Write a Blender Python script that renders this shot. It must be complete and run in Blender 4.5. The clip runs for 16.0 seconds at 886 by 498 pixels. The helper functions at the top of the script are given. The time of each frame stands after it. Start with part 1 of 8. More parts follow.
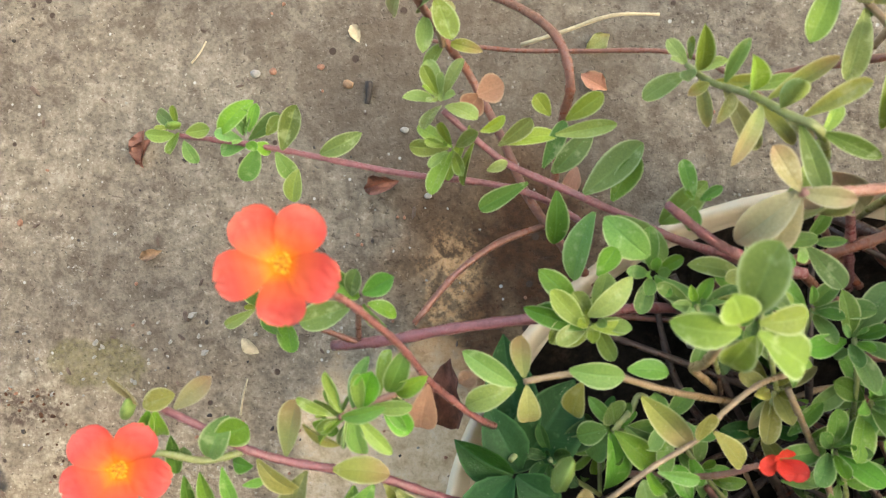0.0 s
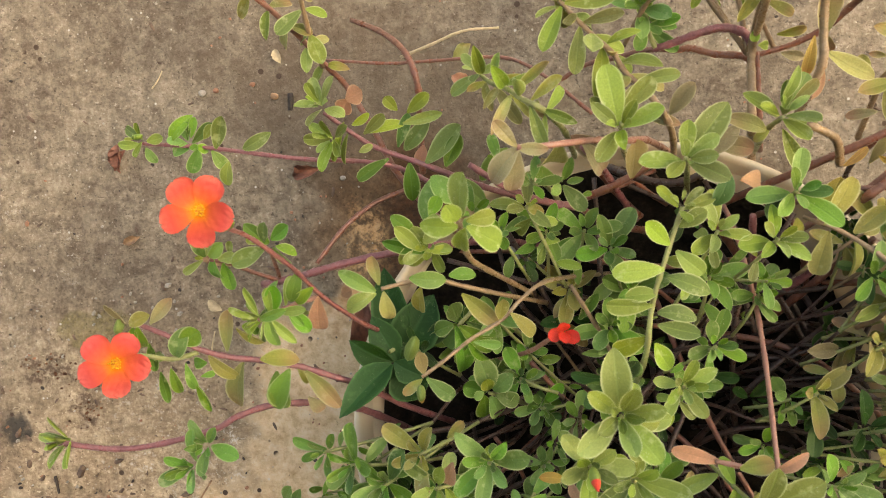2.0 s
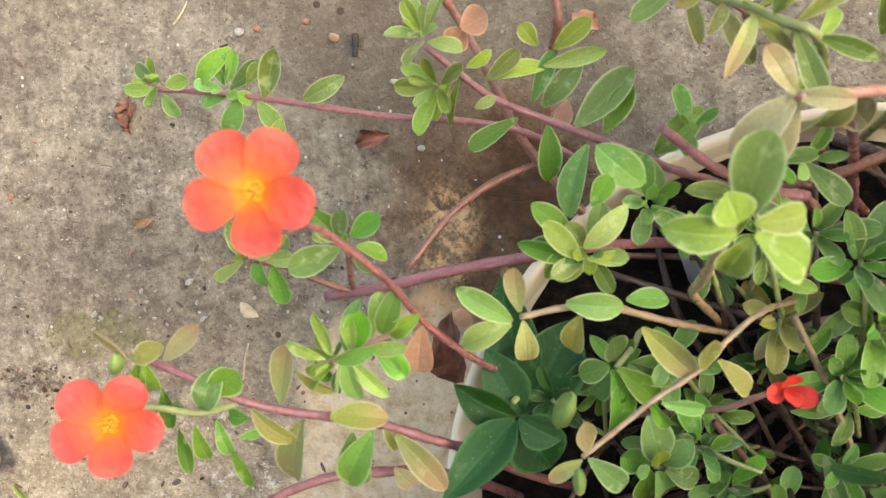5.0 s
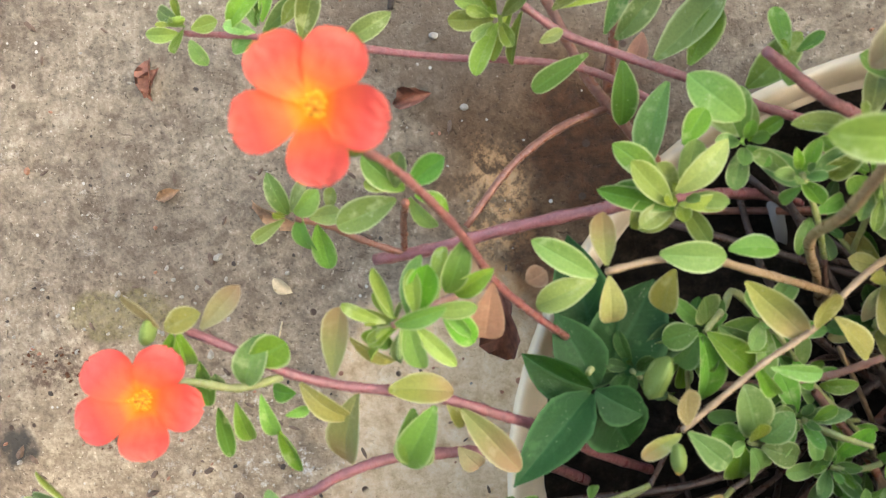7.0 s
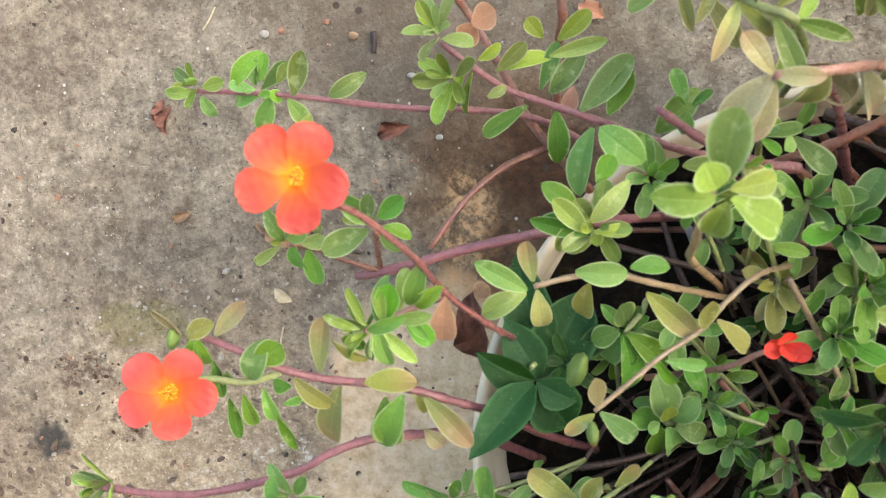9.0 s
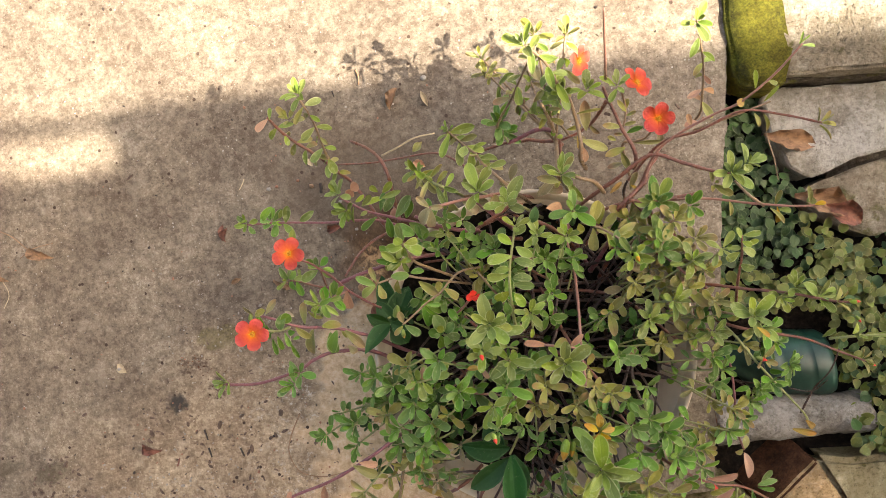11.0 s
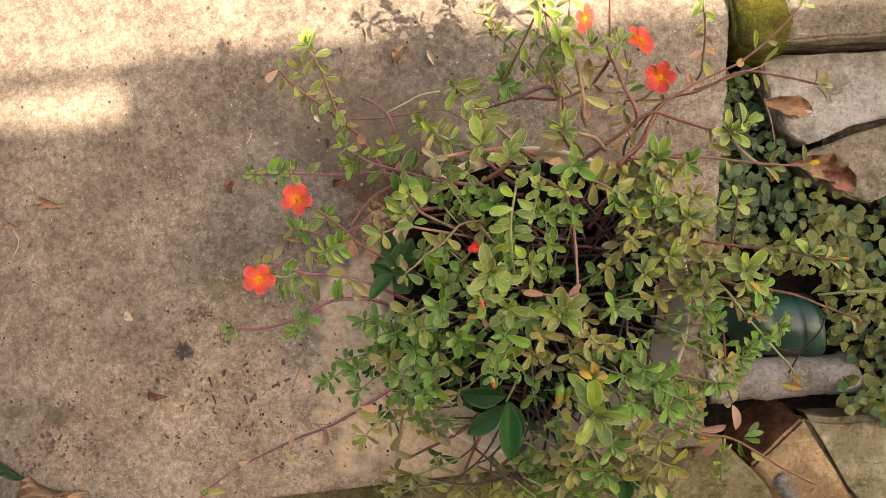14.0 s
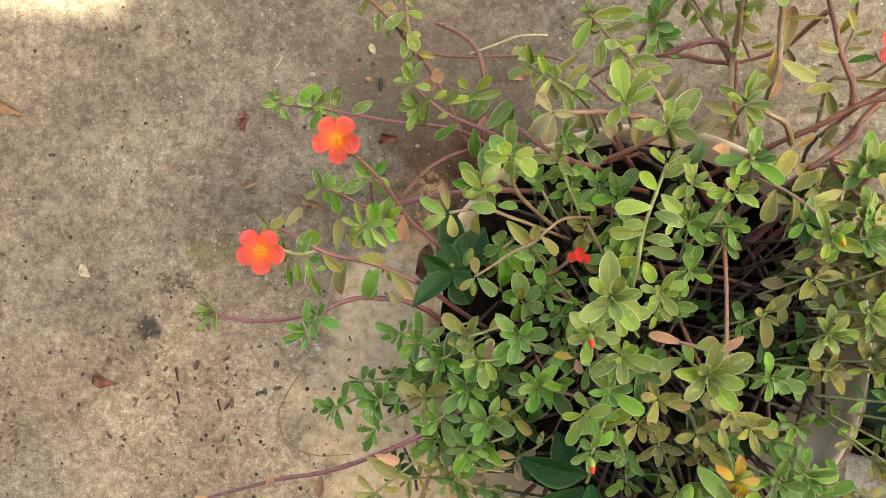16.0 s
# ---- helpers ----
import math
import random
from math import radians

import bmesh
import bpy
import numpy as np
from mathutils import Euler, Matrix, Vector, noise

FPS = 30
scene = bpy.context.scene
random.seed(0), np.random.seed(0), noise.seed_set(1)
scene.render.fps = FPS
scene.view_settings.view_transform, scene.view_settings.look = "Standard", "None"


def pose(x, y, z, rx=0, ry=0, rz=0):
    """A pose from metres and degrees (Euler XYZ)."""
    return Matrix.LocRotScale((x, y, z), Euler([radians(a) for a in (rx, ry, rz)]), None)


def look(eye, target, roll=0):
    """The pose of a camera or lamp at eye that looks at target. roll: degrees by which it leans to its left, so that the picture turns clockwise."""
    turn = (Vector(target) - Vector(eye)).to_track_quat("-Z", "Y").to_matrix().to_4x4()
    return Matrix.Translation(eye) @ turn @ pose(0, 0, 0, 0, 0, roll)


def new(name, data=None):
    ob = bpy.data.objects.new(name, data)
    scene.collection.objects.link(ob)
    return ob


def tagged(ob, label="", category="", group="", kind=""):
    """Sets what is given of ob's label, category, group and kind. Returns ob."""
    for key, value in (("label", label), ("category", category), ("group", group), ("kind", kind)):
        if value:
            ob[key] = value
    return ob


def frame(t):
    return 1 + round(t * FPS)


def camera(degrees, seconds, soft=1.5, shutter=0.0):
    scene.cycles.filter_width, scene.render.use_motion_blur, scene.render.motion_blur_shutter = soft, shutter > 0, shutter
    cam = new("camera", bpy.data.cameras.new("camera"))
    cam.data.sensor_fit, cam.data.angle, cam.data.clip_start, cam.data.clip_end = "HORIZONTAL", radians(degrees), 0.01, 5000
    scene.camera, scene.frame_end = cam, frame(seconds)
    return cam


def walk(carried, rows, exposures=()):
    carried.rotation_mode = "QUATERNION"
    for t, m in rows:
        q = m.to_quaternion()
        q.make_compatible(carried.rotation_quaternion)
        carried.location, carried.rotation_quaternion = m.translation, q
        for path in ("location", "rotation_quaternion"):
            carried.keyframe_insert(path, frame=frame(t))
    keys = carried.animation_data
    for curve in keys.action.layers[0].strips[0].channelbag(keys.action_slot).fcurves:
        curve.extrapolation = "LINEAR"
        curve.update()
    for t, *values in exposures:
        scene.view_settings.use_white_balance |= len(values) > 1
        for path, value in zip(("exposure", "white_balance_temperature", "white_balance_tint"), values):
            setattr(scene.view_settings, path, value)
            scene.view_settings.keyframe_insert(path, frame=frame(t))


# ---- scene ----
SKY, SUN = 0.095, 3.3
EXPOSURES = [(0.0, 3.09, 7250, -1), (1.0, 2.98, 7250, 0), (1.5, 2.72, 8200, -1), (2.0, 2.76, 9000, 6), (2.5, 3.03, 8300, 2), (3.5, 3.22, 7600, 1), (6.0, 3.22, 7200, 2), (7.5, 3.22, 7100, 3), (9.0, 3.18, 6850, 1), (9.7, 2.76, 7050, 3), (11.8, 2.34, 8250, 15), (14.0, 2.34, 8450, 16), (15.0, 2.55, 8800, 17), (15.5, 2.69, 8400, 6), (16.0, 2.74, 8000, 2)]
cam = camera(60.0, 16.0, soft=0.35)
cam.data.dof.use_dof = True
cam.data.dof.focus_distance, cam.data.dof.aperture_fstop = 0.65, 32.0
PATH = [
    (0, (0.0392, 0.0194, 0.3839), (-0.0122, -0.0001, -0.1131), -110.39),
    (0.5, (0.0512, 0.0193, 0.3915), (0.0005, 0.0015, -0.1056), -109.71),
    (1, (0.0722, 0.0301, 0.4239), (0.0254, 0.0123, -0.0736), -111.08),
    (1.5, (0.1047, 0.0228, 0.4805), (0.0595, 0.0032, -0.0171), -114.35),
    (2, (0.0994, 0.0025, 0.4926), (0.0533, -0.0196, -0.0048), -119.53),
    (2.5, (0.0797, -0.0091, 0.4809), (0.0324, -0.0409, -0.0158), -129.34),
    (3, (0.0368, -0.0240, 0.4635), (-0.0159, -0.0618, -0.0323), -131.42),
    (3.5, (0.0327, 0.0093, 0.4435), (-0.0220, -0.0273, -0.0522), -129.52),
    (3.7, (0.0415, 0.0080, 0.4399), (-0.0133, -0.0263, -0.0559), -127.60),
    (5.8, (0.0439, 0.0071, 0.3524), (-0.0169, -0.0284, -0.1426), -121.35),
    (6, (0.0331, 0.0020, 0.3533), (-0.0293, -0.0345, -0.1415), -121.51),
    (6.5, (0.0225, -0.0052, 0.3547), (-0.0442, -0.0455, -0.1392), -123.68),
    (7, (0.0260, -0.0045, 0.3523), (-0.0413, -0.0448, -0.1415), -124.28),
    (7.5, (0.0254, -0.0076, 0.3579), (-0.0434, -0.0496, -0.1356), -125.56),
    (8, (0.0345, 0.0085, 0.3609), (-0.0347, -0.0335, -0.1325), -125.52),
    (8.5, (0.0316, 0.0016, 0.3573), (-0.0379, -0.0413, -0.1359), -125.71),
    (9, (0.0469, 0.0050, 0.3995), (-0.0244, -0.0349, -0.0938), -123.41),
    (9.5, (0.1072, 0.0137, 0.5180), (0.0398, 0.0162, 0.0225), -94.28),
    (9.7, (0.1360, 0.0212, 0.5570), (0.0686, 0.0311, 0.0617), -88.45),
    (11.8, (0.2061, -0.0444, 0.9017), (0.1396, -0.0507, 0.4062), -107.74),
    (12, (0.2139, -0.0485, 0.9034), (0.1473, -0.0566, 0.4079), -109.14),
    (12.5, (0.2198, -0.0411, 0.8851), (0.1541, -0.0488, 0.3895), -107.71),
    (13, (0.2174, -0.0389, 0.8935), (0.1509, -0.0476, 0.3980), -107.63),
    (13.5, (0.2114, -0.0342, 0.8867), (0.1448, -0.0444, 0.3912), -108.33),
    (14, (0.1841, -0.0363, 0.8381), (0.1169, -0.0471, 0.3427), -108.48),
    (14.5, (0.1600, -0.0272, 0.7714), (0.0922, -0.0376, 0.2761), -105.19),
    (15, (0.1334, -0.0288, 0.6848), (0.0650, -0.0406, 0.1897), -103.09),
    (15.5, (0.1164, -0.0387, 0.6222), (0.0496, -0.0483, 0.1267), -99.08),
    (16, (0.1038, -0.0390, 0.6282), (0.0322, -0.0509, 0.1335), -99.62),
]
walk(cam, [(t, look(eye, target, roll)) for t, eye, target, roll in PATH], EXPOSURES)

# ---- light ----
SUN_DIR = Vector((0.60, -0.26, 0.76)).normalized()
world = bpy.data.worlds.new("sky")
scene.world = world
world.use_nodes = True
wn = world.node_tree.nodes
sky = wn.new("ShaderNodeTexSky")
sky.sky_type = "NISHITA"
sky.sun_disc = False
sky.dust_density = 5.0
sky.sun_elevation = math.asin(SUN_DIR.z)
sky.sun_rotation = math.atan2(SUN_DIR.x, SUN_DIR.y)
wn["Background"].inputs["Strength"].default_value = SKY
world.node_tree.links.new(sky.outputs["Color"], wn["Background"].inputs["Color"])
sun = bpy.data.lights.new("sun", "SUN")
sun.energy, sun.angle, sun.color = SUN, radians(0.53), (1.0, 0.99, 0.98)
sun_ob = new("sun", sun)
sun_ob.matrix_world = look(SUN_DIR * 10, (0, 0, 0))


# ---- materials ----
class Nodes:
    """Short hand for building node materials."""

    def __init__(self, name):
        self.mat = bpy.data.materials.new(name)
        self.mat.use_nodes = True
        self.tree = self.mat.node_tree
        self.bsdf = self.tree.nodes["Principled BSDF"]

    def link(self, a, b):
        self.tree.links.new(a, b)

    def put(self, kind, **inputs):
        n = self.tree.nodes.new(kind)
        for key, value in inputs.items():
            self.feed(n, key.replace("_", " "), value)
        return n

    def feed(self, n, key, value):
        sock = n.inputs[key]
        if isinstance(value, bpy.types.NodeSocket):
            self.link(value, sock)
        else:
            sock.default_value = value

    def coords(self, kind="Object"):
        return self.put("ShaderNodeTexCoord").outputs[kind]

    def noise(self, scale, detail=4.0, rough=0.6, vec=None):
        n = self.put("ShaderNodeTexNoise", Scale=scale, Detail=detail, Roughness=rough)
        if vec is not None:
            self.link(vec, n.inputs["Vector"])
        return n.outputs["Fac"]

    def voronoi(self, scale, vec=None, out="Distance"):
        n = self.put("ShaderNodeTexVoronoi", Scale=scale)
        if vec is not None:
            self.link(vec, n.inputs["Vector"])
        return n.outputs[out]

    def ramp(self, fac, *stops):
        n = self.put("ShaderNodeValToRGB")
        self.link(fac, n.inputs["Fac"])
        el = n.color_ramp.elements
        while len(el) < len(stops):
            el.new(0.5)
        for e, (p, c) in zip(el, stops):
            e.position = p
            e.color = (*c, 1) if len(c) == 3 else c
        return n.outputs["Color"]

    def mix(self, fac, a, b, mode="MIX"):
        n = self.tree.nodes.new("ShaderNodeMix")
        n.data_type, n.blend_type = "RGBA", mode
        for sock, v in ((n.inputs[0], fac), (n.inputs[6], a), (n.inputs[7], b)):
            if isinstance(v, bpy.types.NodeSocket):
                self.link(v, sock)
            else:
                sock.default_value = (*v, 1) if isinstance(v, tuple) and len(v) == 3 else v
        return n.outputs[2]

    def math(self, op, a, b=0.0, c=0.0):
        n = self.tree.nodes.new("ShaderNodeMath")
        n.operation = op
        for sock, v in zip(n.inputs, (a, b, c)):
            if isinstance(v, bpy.types.NodeSocket):
                self.link(v, sock)
            else:
                sock.default_value = v
        return n.outputs[0]

    def step(self, v, lo, hi):
        n = self.put("ShaderNodeMapRange", Value=v)
        n.interpolation_type = "SMOOTHSTEP"
        n.inputs["From Min"].default_value, n.inputs["From Max"].default_value = lo, hi
        return n.outputs["Result"]

    def blot(self, vec, x, y, rx, ry, soft=0.5, warp=0.6, scale=25.0):
        """1 inside an uneven stain of that place and size."""
        n = self.put("ShaderNodeTexNoise", Scale=scale, Detail=5.0)
        self.link(vec, n.inputs["Vector"])
        sx = self.put("ShaderNodeSeparateXYZ")
        self.link(vec, sx.inputs[0])
        dx = self.math("DIVIDE", self.math("SUBTRACT", sx.outputs[0], x), rx)
        dy = self.math("DIVIDE", self.math("SUBTRACT", sx.outputs[1], y), ry)
        d = self.math("SQRT", self.math("ADD", self.math("MULTIPLY", dx, dx), self.math("MULTIPLY", dy, dy)))
        d = self.math("ADD", d, self.math("MULTIPLY", self.math("SUBTRACT", n.outputs["Fac"], 0.5), 2 * warp))
        return self.step(d, 1.0 + soft / 2, 1.0 - soft / 2)

    def bump(self, height, strength, distance):
        n = self.put("ShaderNodeBump", Strength=strength, Distance=distance)
        self.link(height, n.inputs["Height"])
        self.link(n.outputs["Normal"], self.bsdf.inputs["Normal"])

    def done(self, color=None, rough=None, **extra):
        if color is not None:
            self.feed(self.bsdf, "Base Color", (*color, 1) if isinstance(color, tuple) and len(color) == 3 else color)
        if rough is not None:
            self.feed(self.bsdf, "Roughness", rough)
        for key, value in extra.items():
            self.feed(self.bsdf, key.replace("_", " "), value)
        return self.mat


def concrete_material():
    n = Nodes("weathered concrete")
    p = n.coords()
    sand = n.noise(520, 3, 0.65, p)
    grit = n.noise(210, 3, 0.6, p)
    cloud = n.noise(9, 6, 0.62, p)
    patch = n.noise(34, 5, 0.6, p)
    blotch = n.noise(80, 4, 0.65, p)
    col = n.ramp(grit, (0.30, (0.215, 0.184, 0.148)), (0.45, (0.278, 0.244, 0.201)), (0.57, (0.325, 0.289, 0.241)), (0.72, (0.415, 0.375, 0.320)))
    col = n.mix(n.step(sand, 0.34, 0.66), n.mix(1.0, col, (0.82, 0.80, 0.78), "MULTIPLY"), n.mix(1.0, col, (1.08, 1.07, 1.06), "MULTIPLY"))
    col = n.mix(n.step(blotch, 0.36, 0.62), n.mix(1.0, col, (0.74, 0.71, 0.68), "MULTIPLY"), n.mix(1.0, col, (1.12, 1.11, 1.10), "MULTIPLY"))
    strew = n.noise(150, 3, 0.6, n.put("ShaderNodeMapping", Vector=p, Scale=(1.0, 2.2, 1.0), Rotation=(0, 0, 0.5)).outputs[0])
    col = n.mix(n.math("MULTIPLY", n.step(strew, 0.62, 0.69), 0.55), col, (0.105, 0.075, 0.052))
    # open pores and pale grains of sand, few and sharp
    pits = n.noise(430, 2, 0.5, p)
    col = n.mix(n.math("MULTIPLY", n.step(pits, 0.35, 0.30), 0.55), col, (0.075, 0.058, 0.045))
    col = n.mix(n.math("MULTIPLY", n.step(n.noise(390, 2, 0.5, n.put("ShaderNodeVectorMath", Vector=p).outputs[0]), 0.66, 0.71), 0.45), col, (0.64, 0.60, 0.53))
    # damp grey film and dry, pale zones
    col = n.mix(n.step(cloud, 0.42, 0.62), n.mix(1.0, col, (0.70, 0.68, 0.68), "MULTIPLY"), col)
    col = n.mix(n.math("MULTIPLY", n.step(patch, 0.56, 0.70), 0.24), col, (0.48, 0.44, 0.38))
    col = n.mix(1.0, col, (0.850, 0.812, 0.748), "MULTIPLY")
    # broad paler, warmer zones
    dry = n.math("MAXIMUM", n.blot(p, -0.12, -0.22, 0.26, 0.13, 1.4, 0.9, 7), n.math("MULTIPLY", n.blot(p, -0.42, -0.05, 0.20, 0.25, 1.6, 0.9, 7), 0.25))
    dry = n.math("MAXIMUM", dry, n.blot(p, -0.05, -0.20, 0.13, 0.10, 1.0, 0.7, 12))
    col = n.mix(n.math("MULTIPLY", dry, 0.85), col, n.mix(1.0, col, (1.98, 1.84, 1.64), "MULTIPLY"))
    # lighter, greyer zones towards the slab's edge and behind the pot
    lighter_grey = n.math("MAXIMUM", n.blot(p, 0.345, 0.07, 0.085, 0.15, 1.0, 0.5, 14), n.blot(p, 0.20, 0.13, 0.10, 0.06, 1.2, 0.7, 16))
    col = n.mix(n.math("MULTIPLY", lighter_grey, 0.45), col, n.mix(1.0, col, (1.42, 1.46, 1.48), "MULTIPLY"))
    # pale scaled spots
    for x, y, rx, ry in ((-0.20, -0.003, 0.012, 0.022), (-0.235, -0.05, 0.02, 0.014), (-0.15, -0.12, 0.05, 0.03), (-0.10, -0.17, 0.07, 0.05), (-0.26, 0.02, 0.03, 0.012), (-0.09, -0.205, 0.09, 0.06), (-0.06, -0.155, 0.05, 0.04), (-0.13, -0.265, 0.09, 0.035), (-0.27, -0.25, 0.07, 0.04)):
        col = n.mix(n.math("MULTIPLY", n.math("MULTIPLY", n.blot(p, x, y, rx, ry, 1.0, 1.3, 55), n.step(n.noise(140, 6, 0.8, p), 0.53, 0.66)), 0.42), col, (0.60, 0.55, 0.48))
    # sandy ochre skin round the pot
    tan = n.math("MAXIMUM", n.math("MULTIPLY", n.blot(p, 0.006, -0.012, 0.016, 0.026, 0.6, 1.3, 60), n.step(n.noise(130, 4, 0.7, p), 0.42, 0.60)), n.blot(p, -0.01, -0.12, 0.075, 0.07, 0.3, 0.7, 30))
    tan = n.math("MAXIMUM", tan, n.math("MAXIMUM", n.blot(p, 0.06, -0.25, 0.14, 0.06, 0.5, 0.7, 30), n.blot(p, -0.03, -0.195, 0.075, 0.065, 0.5, 0.8, 26)))
    ochre = n.ramp(n.noise(120, 5, 0.7, p), (0.3, (0.44, 0.285, 0.150)), (0.52, (0.70, 0.51, 0.32)), (0.72, (0.80, 0.66, 0.48)))
    col = n.mix(n.math("MULTIPLY", tan, 0.88), col, ochre)
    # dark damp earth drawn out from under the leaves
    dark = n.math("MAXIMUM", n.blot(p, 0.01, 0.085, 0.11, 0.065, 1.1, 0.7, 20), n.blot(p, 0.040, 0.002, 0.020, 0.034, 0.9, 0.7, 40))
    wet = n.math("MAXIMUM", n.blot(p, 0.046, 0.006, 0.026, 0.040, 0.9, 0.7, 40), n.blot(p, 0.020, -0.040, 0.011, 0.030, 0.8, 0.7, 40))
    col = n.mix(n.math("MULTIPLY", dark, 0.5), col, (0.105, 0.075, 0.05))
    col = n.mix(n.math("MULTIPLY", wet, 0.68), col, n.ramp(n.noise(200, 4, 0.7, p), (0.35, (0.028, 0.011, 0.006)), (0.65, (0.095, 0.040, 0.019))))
    # brown film where the earth was washed out
    film = n.blot(p, 0.028, -0.004, 0.058, 0.058, 0.9, 0.6, 30)
    col = n.mix(n.math("MULTIPLY", film, 0.85), col, n.mix(1.0, col, (0.86, 0.62, 0.42), "MULTIPLY"))
    # brown scabs, soot spot and moss
    scab = n.math("MAXIMUM", n.blot(p, -0.222, -0.082, 0.018, 0.012, 0.7, 1.5, 80), n.blot(p, -0.198, -0.112, 0.010, 0.012, 0.6, 1.6, 110))
    col = n.mix(n.math("MULTIPLY", n.math("MULTIPLY", scab, n.step(n.noise(170, 5, 0.75, p), 0.42, 0.60)), 0.75), col, (0.075, 0.040, 0.027))
    moss = n.blot(p, -0.185, -0.058, 0.026, 0.013, 0.5, 0.9, 70)
    col = n.mix(n.math("MULTIPLY", moss, 0.42), col, n.ramp(n.noise(300, 4, 0.7, p), (0.35, (0.05, 0.045, 0.012)), (0.65, (0.22, 0.19, 0.05))))
    slime = n.math("MAXIMUM", n.blot(p, -0.42, -0.178, 0.020, 0.012, 0.7, 1.0, 60), n.blot(p, -0.478, -0.165, 0.022, 0.007, 0.7, 0.9, 60))
    col = n.mix(n.math("MULTIPLY", slime, 0.55), col, (0.085, 0.070, 0.040))
    soot = n.blot(p, -0.249, -0.123, 0.0105, 0.0105, 0.9, 0.9, 120)
    col = n.mix(n.math("MULTIPLY", soot, 0.9), col, (0.035, 0.033, 0.03))
    # little rust-red and black specks
    speck = n.voronoi(75, p)
    pick = n.noise(31, 2, 0.5, p)
    col = n.mix(n.math("MULTIPLY", n.step(speck, 0.16, 0.12), n.step(pick, 0.54, 0.58)), col, (0.07, 0.045, 0.032))
    lime = n.voronoi(150, p)
    col = n.mix(n.math("MULTIPLY", n.math("MULTIPLY", n.step(lime, 0.17, 0.10), 0.6), n.step(n.noise(47, 2, 0.5, p), 0.59, 0.63)), col, (0.62, 0.59, 0.54))
    h = n.math("ADD", n.math("MULTIPLY", grit, 0.7), n.math("MULTIPLY", patch, 0.6))
    h = n.math("ADD", h, n.math("MULTIPLY", sand, 0.35))
    h = n.math("ADD", h, n.math("MULTIPLY", n.step(pits, 0.40, 0.30), -0.5))
    n.bump(h, 0.6, 0.0025)
    return n.done(col, n.step(grit, -0.2, 0.6), Specular_IOR_Level=0.25)


def rough_stone(name, lo, mid, hi, moss=0.0, scale=1.0):
    n = Nodes(name)
    p = n.coords()
    grit = n.noise(210 * scale, 5, 0.75, p)
    cloud = n.noise(22 * scale, 6, 0.65, p)
    col = n.ramp(n.math("ADD", n.math("MULTIPLY", grit, 0.6), n.math("MULTIPLY", cloud, 0.4)), (0.33, lo), (0.5, mid), (0.68, hi))
    if moss:
        green = n.ramp(n.noise(400, 4, 0.7, p), (0.3, (0.05, 0.055, 0.012)), (0.7, (0.24, 0.23, 0.04)))
        col = n.mix(n.math("MULTIPLY", n.step(n.noise(26, 6, 0.7, p), 0.62 - 0.3 * moss, 0.74 - 0.3 * moss), 0.8), col, green)
    stain = n.noise(14 * scale, 7, 0.75, p)
    col = n.mix(n.step(stain, 0.44, 0.60), n.mix(1.0, col, (0.60, 0.57, 0.52), "MULTIPLY"), col)
    pits = n.noise(330 * scale, 2, 0.5, p)
    col = n.mix(n.math("MULTIPLY", n.step(pits, 0.38, 0.28), 0.4), col, (0.05, 0.04, 0.03))
    col = n.mix(n.math("MULTIPLY", n.step(n.noise(60 * scale, 6, 0.8, p), 0.60, 0.68), 0.6), col, lo)
    n.bump(n.math("ADD", n.math("ADD", grit, n.math("MULTIPLY", cloud, 1.5)), n.math("MULTIPLY", n.step(pits, 0.40, 0.30), -0.6)), 1.0, 0.006)
    return n.done(col, 0.88, Specular_IOR_Level=0.25)


def soil_material():
    n = Nodes("damp potting soil")
    p = n.coords()
    a = n.noise(160, 6, 0.75, p)
    col = n.ramp(a, (0.3, (0.006, 0.0045, 0.0035)), (0.55, (0.022, 0.016, 0.012)), (0.8, (0.07, 0.05, 0.036)))
    n.bump(a, 1.0, 0.008)
    return n.done(col, 0.95, Specular_IOR_Level=0.15)


def pot_material():
    n = Nodes("cream plastic")
    p = n.coords()
    a = n.noise(18, 5, 0.6, p)
    col = n.ramp(a, (0.3, (0.63, 0.53, 0.39)), (0.6, (0.80, 0.71, 0.56)))
    col = n.mix(n.math("MULTIPLY", n.step(n.noise(90, 5, 0.7, p), 0.6, 0.74), 0.3), col, (0.36, 0.27, 0.17))
    n.bump(a, 0.2, 0.002)
    n.done(col, 0.5)
    # thin plastic lets some daylight through
    tr = n.put("ShaderNodeBsdfTranslucent")
    n.link(n.mix(1.0, col, (1.1, 1.04, 0.96), "MULTIPLY"), tr.inputs["Color"])
    mixer = n.put("ShaderNodeMixShader", Fac=0.25)
    n.link(n.bsdf.outputs[0], mixer.inputs[1])
    n.link(tr.outputs[0], mixer.inputs[2])
    n.link(mixer.outputs[0], n.tree.nodes["Material Output"].inputs["Surface"])
    return n.mat


